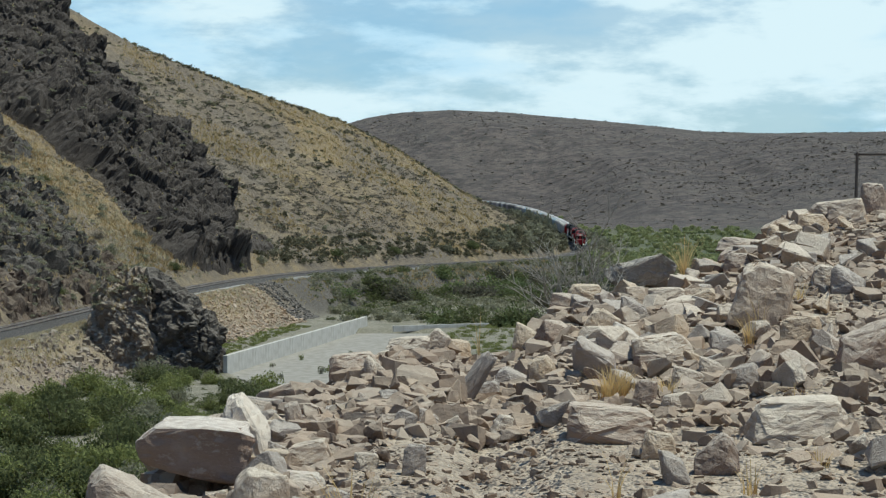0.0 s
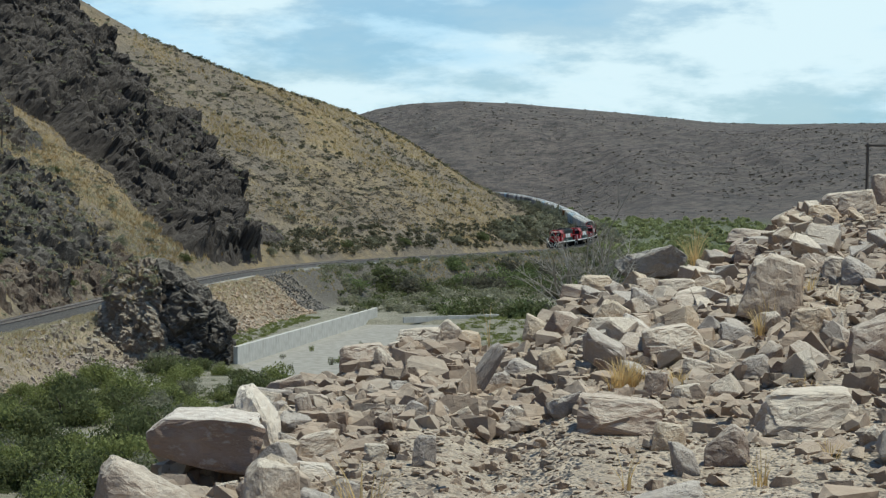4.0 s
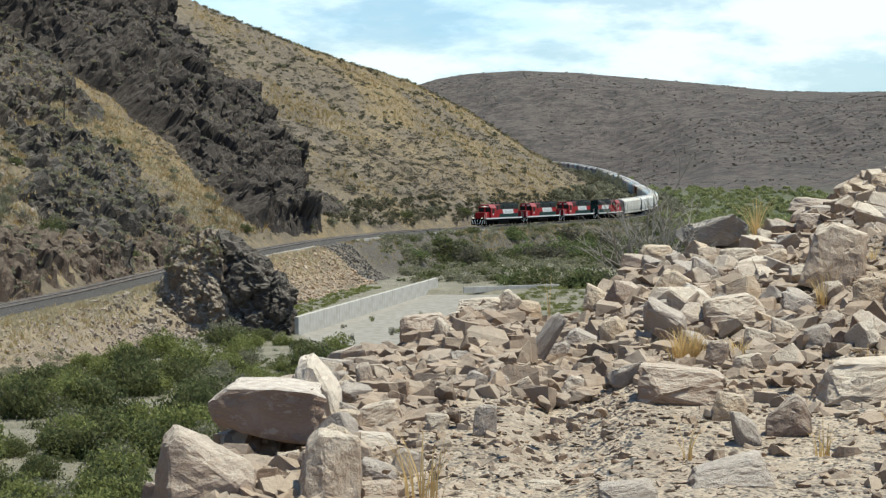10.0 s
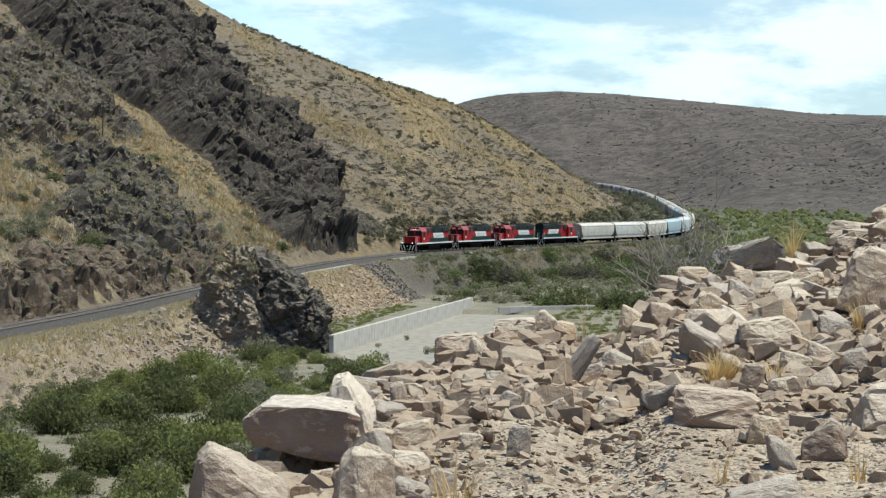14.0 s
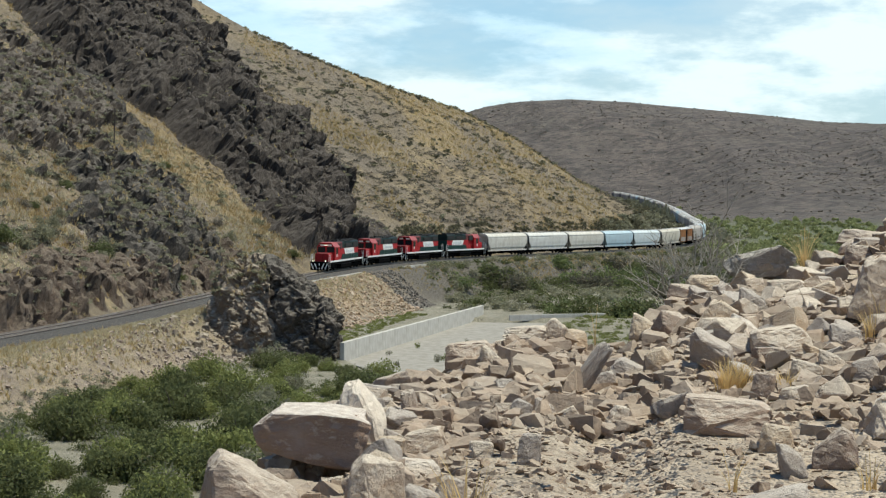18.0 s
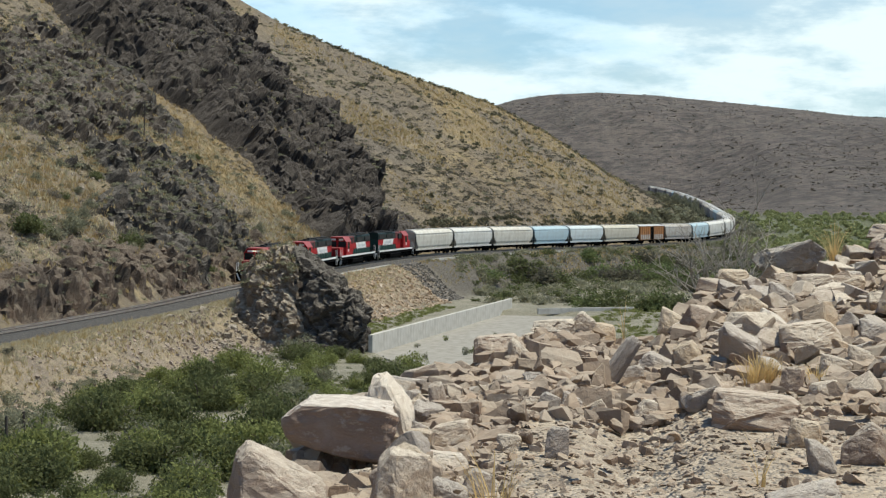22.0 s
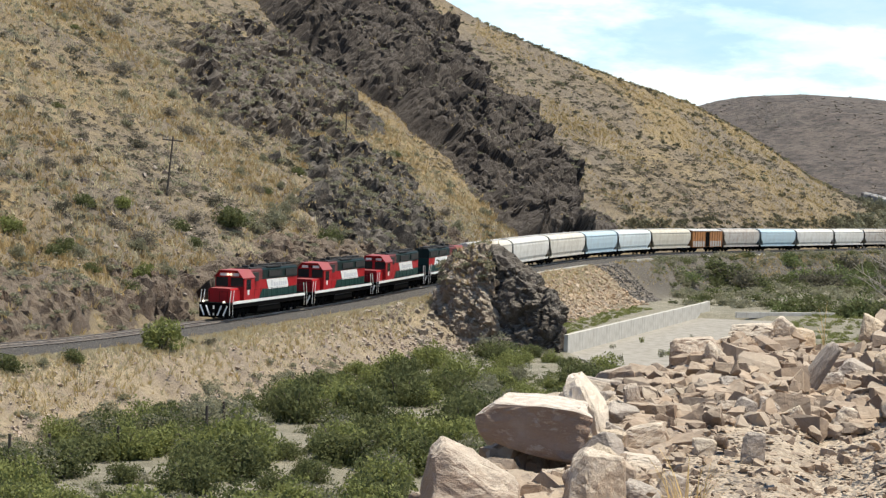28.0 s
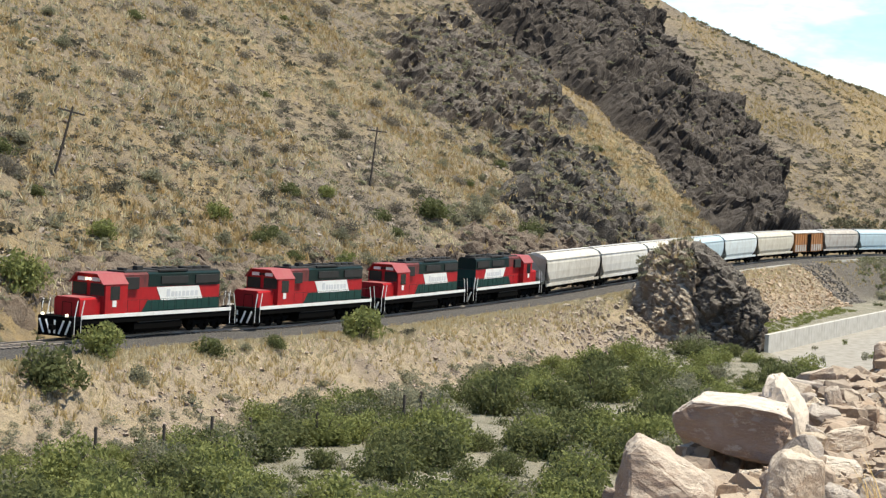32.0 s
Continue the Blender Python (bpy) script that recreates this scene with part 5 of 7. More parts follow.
def strew(root, spots, widths, material, seed, name="broken_rock", upright=1.4):
    """Splinters of bedrock packed over a face, as one part."""
    r = np.random.default_rng(seed)
    ob = scatter(name, SHARDS, [(*p, w * r.uniform(.7, 1.3), w * r.uniform(.6, 1.1), w * r.uniform(.7, upright), r.uniform(0, 6.28), r.normal(0, .28)) for p, w in zip(spots, widths)], material, "", "")
    ob.parent = root
    return ob


CLIFF_BLOCKS = [block_rock("cliff_block_shape", 600 + k, cuts=5, cut=1, rough=.03) for k in range(8)]
for _me in CLIFF_BLOCKS:
    _me.materials[0] = ROCK_DARK


BANK_STONE = mat_rock("pinkish_bank_stone", (.40, .325, .27), (.20, .158, .135), (.33, .235, .18), 1.2, .03, .3, "island")
CRAG_FACE = mat_rock("dark_crag_rock", (.125, .107, .092), (.034, .029, .025), (.12, .085, .062), .9, .14, .4, "island", (.33, .29, .24))
CRAG_ROCK = mat_rock("brown_crag_rock", (.34, .285, .23), (.115, .096, .08), (.28, .205, .145), .9, .14, .75, "island", (.48, .415, .325))


LEDGES = []


def make_crag():
    root = tagged(new("crag"), "dark jointed rock crag standing between line and river", "crag")
    def body(name, pts, material, seed, size):
        """A planar wedge of bedrock, chipped along its joints."""
        bm = hull_of([Vector(p) for p in pts])
        bmesh.ops.triangulate(bm, faces=bm.faces)
        for _ in range(7):
            bmesh.ops.subdivide_edges(bm, edges=[e for e in bm.edges if e.calc_length() > .42], cuts=1)
            bmesh.ops.triangulate(bm, faces=bm.faces)
        bm.normal_update()
        co = np.array([v.co[:] for v in bm.verts])
        no = np.array([v.normal[:] for v in bm.verts])
        v1, e1 = blocks(co, (size, size, size * 1.4), seed)
        v2, e2 = blocks(co, (size * .36, size * .36, size * .5), seed + 5)
        v3, e3 = blocks(co, (size * .15, size * .15, size * .18), seed + 9)
        k = (v1 - .5) * 1.1 + (v2 - .5) * .6 + (v3 - .5) * .28 - np.exp(-e1 * 10) * .4 - np.exp(-e2 * 10) * .18
        co += no * k[:, None] + np.random.default_rng(seed).uniform(-.05, .05, co.shape)
        for v, c in zip(bm.verts, co):
            v.co = c
        part(name, bm, material, root)
        return co

    # a broad brown shoulder towards the line, a dark sheer face towards the river, and a low buttress against the wall
    face = body("rock_shoulder", [(-30.5, 212, BED), (-27.5, 206.5, BED), (-23.0, 204.5, BED - .6), (-29.6, 215, 1.2), (-28.9, 213, 2.6), (-28.0, 214, 5.0), (-26.7, 214, 6.0), (-24.5, 213, 6.3), (-23.2, 213, 5.9), (-27.0, 208.6, 1.4),
                                  (-22.2, 207, 3.4), (-21.6, 205, BED - .6), (-29.5, 221, 2.5), (-24.5, 222, 5.6), (-22.0, 222, BED), (-30, 222, BED), (-25.8, 207, -1.8)], CRAG_ROCK, 5, 2.6)
    face = np.vstack([face, body("rock_face", [(-23.4, 204.6, BED - .5), (-17.0, 203.4, BED - .5), (-17.2, 214, BED), (-23.0, 206.8, 1.0), (-22.3, 207.4, 4.2), (-23.0, 213, 5.7), (-21.4, 213, 4.8), (-20.0, 211, 3.9), (-19.4, 206.4, 3.2),
                                               (-18.4, 209, 3.0), (-17.4, 205.0, 1.2), (-23.0, 220, BED), (-22.0, 219, 4.6), (-18.2, 219, 2.2)], CRAG_FACE, 15, 2.8)])
    face = np.vstack([face, body("rock_buttress", [(-18.4, 203.6, BED - .5), (-14.2, 202.8, BED - .5), (-14.3, 212, BED - .5), (-18.5, 214, BED), (-14.1, 203.4, -2.0), (-14.2, 206.5, -1.0), (-15.0, 206, .3), (-16.2, 205.6, 1.1), (-17.3, 209, 1.9), (-18.4, 206, 1.8)], CRAG_FACE, 25, 2.4)])
    r = np.random.default_rng(8)
    for q in r.choice(len(face), 22, replace=False):
        b = new("block", CLIFF_BLOCKS[int(r.integers(len(CLIFF_BLOCKS)))])
        b.parent = root
        w = float(np.clip(r.lognormal(-.35, .4), .35, 1.1))
        b.material_slots[0].link = "OBJECT"
        b.material_slots[0].material = CRAG_ROCK if face[q][0] < -23 else CRAG_FACE
        b.matrix_local = pose(*face[q], r.uniform(-16, 16), r.uniform(-16, 16), r.uniform(0, 360)) @ Matrix.Diagonal((w, w * .8, w * r.uniform(.7, 1.2), 1))
    high = face[(face[:, 0] < -22.5) & (face[:, 2] > 1.0)]
    LEDGES.append(high[r.choice(len(high), 280, replace=False)])
    # fallen rock along its foot, and scree of lighter stone on the flank towards the bank
    n = 420
    q, m = r.uniform(221, 243, n), -r.uniform(4.6, 14, n)
    p, t = line_frame(q)
    x, y = p[:, 0] - t[:, 1] * m, p[:, 1] + t[:, 0] * m
    strew(root, np.stack([x, y, land(x, y)[0] + .05], 1), np.clip(r.lognormal(-1.0, .5, n), .15, 1.1), CRAG_ROCK, 87, "fallen_rock", 1.0)
    n = 900
    q, m = r.uniform(196, 232, n), -r.uniform(4.5, 13, n)
    p, t = line_frame(q)
    x, y = p[:, 0] - t[:, 1] * m, p[:, 1] + t[:, 0] * m
    strew(root, np.stack([x, y, land(x, y)[0] + .05], 1), np.clip(r.lognormal(-1.6, .5, n), .1, .6), BANK_STONE, 88, "scree", 1.0)


make_crag()


def inside(s, n, poly):
    """Signed distance to a polygon in the plane of (along, off) the line, positive inside."""
    p = np.array(poly, float)
    q = np.roll(p, -1, 0)
    best, odd = np.full(len(s), 1e9), np.zeros(len(s), bool)
    for (ax, ay), (bx, by) in zip(p, q):
        dx, dy = bx - ax, by - ay
        u = np.clip(((s - ax) * dx + (n - ay) * dy) / (dx * dx + dy * dy), 0, 1)
        best = np.minimum(best, np.hypot(s - ax - u * dx, n - ay - u * dy))
        cross = (ay > n) != (by > n)
        odd ^= cross & (s < ax + (n - ay) * (dx / (dy if dy else 1e-9)))
    return np.where(odd, best, -best)


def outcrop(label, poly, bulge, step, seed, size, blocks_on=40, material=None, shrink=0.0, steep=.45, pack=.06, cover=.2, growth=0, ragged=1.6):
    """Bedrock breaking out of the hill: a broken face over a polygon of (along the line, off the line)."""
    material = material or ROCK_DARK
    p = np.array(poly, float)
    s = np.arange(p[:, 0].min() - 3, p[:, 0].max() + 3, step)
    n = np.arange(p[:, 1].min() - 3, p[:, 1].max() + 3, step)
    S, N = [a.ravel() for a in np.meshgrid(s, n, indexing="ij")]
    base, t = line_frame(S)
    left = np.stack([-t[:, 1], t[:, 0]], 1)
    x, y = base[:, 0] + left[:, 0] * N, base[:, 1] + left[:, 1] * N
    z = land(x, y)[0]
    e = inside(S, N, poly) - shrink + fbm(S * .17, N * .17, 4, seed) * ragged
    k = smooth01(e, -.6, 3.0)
    P = np.stack([x, y, z], 1)
    out = np.stack([-left[:, 0] * (1 - steep), -left[:, 1] * (1 - steep), np.full(len(x), steep + .25)], 1)
    small = min(bulge, 3.0) / 3.0
    # ribs and gullies run down the slope, ledges cross them, and joints break both into blocks
    rib = fbm(S * .11, N * .045, 3, seed + 8)
    ledge = z / (size * 1.5) + fbm(S * .05, N * .05, 2, seed + 11) * 1.4
    ledge = ledge - np.floor(ledge)
    d = k * bulge * (.80 + .60 * rib) + smooth01(e, 0, 3) * small * (ledge - .5) * size * .36
    Q = P + out * d[:, None]
    v1, e1 = blocks(Q, (size * .8, size * .8, size * 1.15), seed)
    v2, e2 = blocks(Q, (size * .32, size * .32, size * .42), seed + 31)
    v3, e3 = blocks(Q, (size * .15, size * .15, size * .18), seed + 77)
    chip = (v1 - .5) * size * .50 + (v2 - .5) * size * .22 + (v3 - .5) * size * .09 - np.exp(-e1 * 7) * .7 - np.exp(-e2 * 8) * .28
    side = np.stack([left[:, 1], -left[:, 0], 0 * x], 1)
    P = Q + (out + side * (.35 * (v1 - .5) + .4 * (v2 - .5))[:, None]) * (chip * small * smooth01(e, -.3, 1.8))[:, None]
    P += np.random.default_rng(seed + 1).uniform(-1, 1, P.shape) * (.09 * smooth01(e, -.5, 1))[:, None]
    P[:, 2] -= .7 * (1 - smooth01(e, -1, .6))
    ns, nn = len(s), len(n)
    i, j = [a.ravel() for a in np.meshgrid(np.arange(ns - 1), np.arange(nn - 1), indexing="ij")]
    f = np.stack([i * nn + j, (i + 1) * nn + j, (i + 1) * nn + j + 1, i * nn + j + 1], 1)
    f = f[(e[f] > -1.2).any(1)]
    used = np.unique(f)
    back = np.zeros(len(P), int)
    back[used] = np.arange(len(used))
    root = tagged(new("rock_outcrop"), label, "rock outcrop")
    part_of("rock_face", raw_mesh("rock_face", P[used], back[f]), material, root)
    r = np.random.default_rng(seed)
    # splinters over the whole face, thinning out past its edge
    ok = np.flatnonzero(e + r.normal(0, 1.1, len(e)) > cover)
    pick = r.choice(ok, min(int(len(ok) * pack), len(ok)), replace=False)
    w = np.clip(r.lognormal(math.log(size * .12), .5, len(pick)), .2, size * .36) * (.6 + .4 * smooth01(e[pick], -1, 3))
    strew(root, P[pick] - out[pick] * .3 * w[:, None], w, material, seed, upright=1.8)
    ok = np.flatnonzero(e > .8)
    for q in r.choice(ok, min(blocks_on, len(ok)), replace=False):
        b = new("block", CLIFF_BLOCKS[int(r.integers(len(CLIFF_BLOCKS)))])
        b.parent = root
        w = float(np.clip(r.lognormal(-.2, .4), .4, 1.3)) * size * .30
        b.matrix_local = pose(*P[q], r.uniform(-20, 20), r.uniform(-20, 20), r.uniform(0, 360)) @ Matrix.Diagonal((w, w * .8, w * r.uniform(.8, 1.7), 1))
        if material is not ROCK_DARK:
            b.material_slots[0].link = "OBJECT"
            b.material_slots[0].material = material
    # dry grass and grey brush on the ledges
    if growth:
        ok = np.flatnonzero(e > -1.5)
        pick = r.choice(ok, min(growth, len(ok)), replace=False)
        LEDGES.append(P[pick] + out[pick] * .1)
    return root


CUT_ROCK = mat_rock("brown_cutting_rock", (.094, .080, .067), (.023, .0195, .017), (.094, .068, .050), .9, .14, .4, "island", (.30, .265, .22))
RED_ROCK = mat_rock("reddish_cutting_rock", (.155, .116, .088), (.042, .032, .026), (.17, .104, .067), .9, .14, .35, "island", (.31, .255, .19))
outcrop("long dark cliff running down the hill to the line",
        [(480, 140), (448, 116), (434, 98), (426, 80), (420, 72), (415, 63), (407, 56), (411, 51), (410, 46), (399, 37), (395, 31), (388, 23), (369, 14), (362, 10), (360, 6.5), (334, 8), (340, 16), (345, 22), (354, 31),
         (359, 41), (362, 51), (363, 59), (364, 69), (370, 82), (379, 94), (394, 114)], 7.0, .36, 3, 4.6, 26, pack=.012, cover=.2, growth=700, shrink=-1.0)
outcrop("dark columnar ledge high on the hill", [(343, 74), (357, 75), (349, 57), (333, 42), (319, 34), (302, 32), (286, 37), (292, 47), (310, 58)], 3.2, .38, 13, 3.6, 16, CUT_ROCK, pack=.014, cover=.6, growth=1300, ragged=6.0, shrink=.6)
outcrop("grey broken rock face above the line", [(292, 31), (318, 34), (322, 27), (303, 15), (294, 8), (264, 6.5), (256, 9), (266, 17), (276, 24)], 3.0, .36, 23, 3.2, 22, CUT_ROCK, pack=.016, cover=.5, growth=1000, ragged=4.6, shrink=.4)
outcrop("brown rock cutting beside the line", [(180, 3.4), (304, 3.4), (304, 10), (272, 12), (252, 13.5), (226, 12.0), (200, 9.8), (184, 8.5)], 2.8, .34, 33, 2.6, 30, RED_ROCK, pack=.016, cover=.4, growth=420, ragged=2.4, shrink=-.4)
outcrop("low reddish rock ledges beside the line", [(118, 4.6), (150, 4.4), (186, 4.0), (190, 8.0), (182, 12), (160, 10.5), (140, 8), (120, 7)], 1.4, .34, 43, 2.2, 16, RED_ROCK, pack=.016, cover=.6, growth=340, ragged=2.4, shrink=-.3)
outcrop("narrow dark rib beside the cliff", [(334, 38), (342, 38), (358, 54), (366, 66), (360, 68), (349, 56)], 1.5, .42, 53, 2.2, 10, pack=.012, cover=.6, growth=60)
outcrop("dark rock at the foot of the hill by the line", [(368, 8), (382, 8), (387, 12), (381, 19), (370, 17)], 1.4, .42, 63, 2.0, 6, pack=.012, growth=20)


def make_riprap():
    """Stones of the embankment between crag and wall, and stones on the hill."""
    s, n = RNG.uniform(284, 331, 5200), -RNG.uniform(4.2, 14.5, 5200)
    p, t = line_frame(s)
    x, y = p[:, 0] - t[:, 1] * n, p[:, 1] + t[:, 0] * n
    z = land(x, y)[0]
    w = np.clip(RNG.lognormal(-1.55, .5, len(x)), .1, .75)
    s2, n2 = RNG.uniform(331, 343, 1000), -RNG.uniform(4.0, 13.5, 1000)
    p2, t2 = line_frame(s2)
    x2, y2 = p2[:, 0] - t2[:, 1] * n2, p2[:, 1] + t2[:, 0] * n2
    z2 = land(x2, y2)[0]
    scatter("slag", BITS, [(x2[i], y2[i], z2[i] + .08, .5, .4, .3, x2[i] * 31, .2) for i in range(len(x2))], SLAG, "dark grey stone chute down the embankment", "stones")
    scatter("riprap", BITS, [(x[i], y[i], z[i] + .2 * w[i], w[i] * 1.3, w[i], w[i] * .8, x[i] * 31, .2) for i in range(len(x))], RIPRAP, "tan stone facing of the embankment", "riprap")
    s, n = RNG.uniform(105, 305, 15000), -(4.8 + 9.7 * RNG.uniform(0, 1, 15000) ** .52)
    p, t = line_frame(s)
    x, y = p[:, 0] - t[:, 1] * n, p[:, 1] + t[:, 0] * n
    z = land(x, y)[0]
    w = np.clip(RNG.lognormal(-2.05, .55, len(x)), .07, .5)
    ok = np.flatnonzero(fbm(x * .12, y * .12, 3, 15) + RNG.uniform(-.4, .4, len(x)) > -.35)
    scatter("bank_stones", BITS, [(x[i], y[i], z[i] + .15 * w[i], w[i] * 1.3, w[i], w[i] * .8, x[i] * 31, .2) for i in ok], BANK_STONE, "pinkish broken stone on the slope below the line", "stones")
    az, d = RNG.uniform(-31, 6, 26000), RNG.uniform(112, 430, 26000)
    x, y = polar(az, d)
    q = to_line(x, y)[0]
    z = land(x, y)[0]
    w = np.clip(RNG.lognormal(-1.5, .5, len(x)), .1, .9)
    ok = np.flatnonzero(q > 5.5)
    scatter("hill_stones", BITS, [(x[i], y[i], z[i] + .15 * w[i], w[i] * 1.3, w[i], w[i] * .8, x[i] * 31, .2) for i in ok], ROCK_GREY, "loose grey stones lying over the dry slopes", "stones")


RIPRAP = mat_rock("tan_riprap", (.46, .365, .26), (.30, .23, .165), (.42, .27, .15), 1.2, .03, .3, "island")
SLAG = mat_rock("dark_slag", (.13, .125, .12), (.07, .066, .064), (.10, .085, .078), 1.2, .03, .2, "island")
make_riprap()
for _s0, _s1 in ((352, 380), (392, 424), (300, 330)):
    sweep("kerb", [(-4.15, -.95), (-4.15, -.42), (-3.75, -.42), (-3.75, -.95)], _s0, _s1, 2.0, CONCRETE, "pale concrete kerb along the ballast edge", True, "kerb")


# ---- plants ----
def leaf_cloud(seed, n, leaf, clumps, squash=.75):
    """Leaf sprays in clumps, about 1 m in radius, standing on z = 0: vertices and quads."""
    r = np.random.default_rng(seed)
    cen = r.normal(size=(clumps, 3))
    cen /= np.linalg.norm(cen, axis=1, keepdims=True)
    cen *= r.uniform(.25, .78, (clumps, 1))
    cen[:, 2] = np.abs(cen[:, 2]) * squash * 1.1 + .12
    rad = r.uniform(.22, .45, clumps)
    k = r.integers(0, clumps, n)
    d = r.normal(size=(n, 3))
    d /= np.linalg.norm(d, axis=1, keepdims=True)
    p = cen[k] + d * rad[k, None] * r.uniform(.55, 1.05, (n, 1)) * (1, 1, squash)
    p[:, 2] = np.abs(p[:, 2])
    a = r.normal(size=(n, 3))
    a /= np.linalg.norm(a, axis=1, keepdims=True)
    b = np.cross(a, r.normal(size=(n, 3)))
    b /= np.linalg.norm(b, axis=1, keepdims=True)
    s = leaf * r.uniform(.6, 1.5, (n, 1))
    q = np.stack([p - a * s, p + b * s * .5, p + a * s, p - b * s * .5], 1).reshape(-1, 3)
    return q, np.arange(4 * n).reshape(-1, 4)


def tree_shape(name, seed, n, leaf, clumps, leaves, squash=.8, trunk=.09):
    root = new(name)
    v, f = leaf_cloud(seed, n, leaf, clumps, squash)
    part_of("crown", raw_mesh("crown", v, f), leaves, root)
    rnd = random.Random(seed)
    bm = bmesh.new()
    root_vert = bm.verts.new((0, 0, -.15))
    for k in range(6):
        a = k * 1.05 + rnd.uniform(-.3, .3)
        m = Vector((math.cos(a) * .2, math.sin(a) * .2, .3))
        e = Vector((math.cos(a) * rnd.uniform(.4, .7), math.sin(a) * rnd.uniform(.4, .7), rnd.uniform(.5, .9) * squash))
        ring = [root_vert] * 5
        for c, w in ((m, trunk * .34), (m.lerp(e, .5) + Vector((0, 0, .05)), trunk * .22), (e, trunk * .1)):
            nxt = [bm.verts.new(c + Vector((math.cos(q * 1.257), math.sin(q * 1.257), 0)) * w) for q in range(5)]
            for q in range(5):
                if ring[q] is root_vert:
                    bm.faces.new((root_vert, nxt[(q + 1) % 5], nxt[q]))
                else:
                    bm.faces.new((ring[q], ring[(q + 1) % 5], nxt[(q + 1) % 5], nxt[q]))
            ring = nxt
    part("trunk", bm, BARK, root, "grey branching stems")
    return root


def plant(kind, x, y, size, label, category, group, z=None, tall=1.0):
    zz = land([x], [y])[0][0] if z is None else z
    root = copy_thing(kind, Matrix.Identity(4))
    root.matrix_basis = pose(x, y, zz - .05, 0, 0, RNG.uniform(0, 360)) @ Matrix.Diagonal((size, size, size * tall, 1))
    return tagged(root, label, category, group)


RIVER_LEAF = mat_leaf("river_bush_leaves", (.15, .185, .075), (.20, .235, .10), (.11, .135, .06))
MEADOW_LEAF = mat_leaf("meadow_leaves", (.30, .32, .15), (.37, .39, .19), (.235, .255, .12))
BRUSH = mat_leaf("grey_brown_brush_leaves", (.165, .147, .118), (.205, .185, .15), (.135, .12, .098))
GOLD = mat_leaf("golden_grass", (.44, .335, .175), (.34, .26, .14), (.40, .285, .135))
PALE_STRAW = mat_leaf("pale_straw_grass", (.60, .535, .38), (.50, .44, .30), (.55, .475, .31))
SHRUB = mat_leaf("olive_shrub_leaves", (.125, .118, .073), (.16, .15, .098), (.10, .095, .062))
SANDY = [(141.7, -21.5, 3.6, 2.2), (158.0, -25.0, 3.8, 2.6), (166.0, -21.5, 2.8, 1.9), (179.0, -25.0, 4.8, 3.3), (126.0, -22.0, 2.0, 2.0)]


def in_sand(q, m):
    """Open sand between the bushes, in (along, off) the line."""
    return any(((q - a) / c) ** 2 + ((m - b) / d) ** 2 < 1 for a, b, c, d in SANDY)


def on_apron(x, y):
    return (y > 150 and x > (-3 - (y - 165) * .25 if y < 202 else -16)) or (y > 186 and x > -19.5)


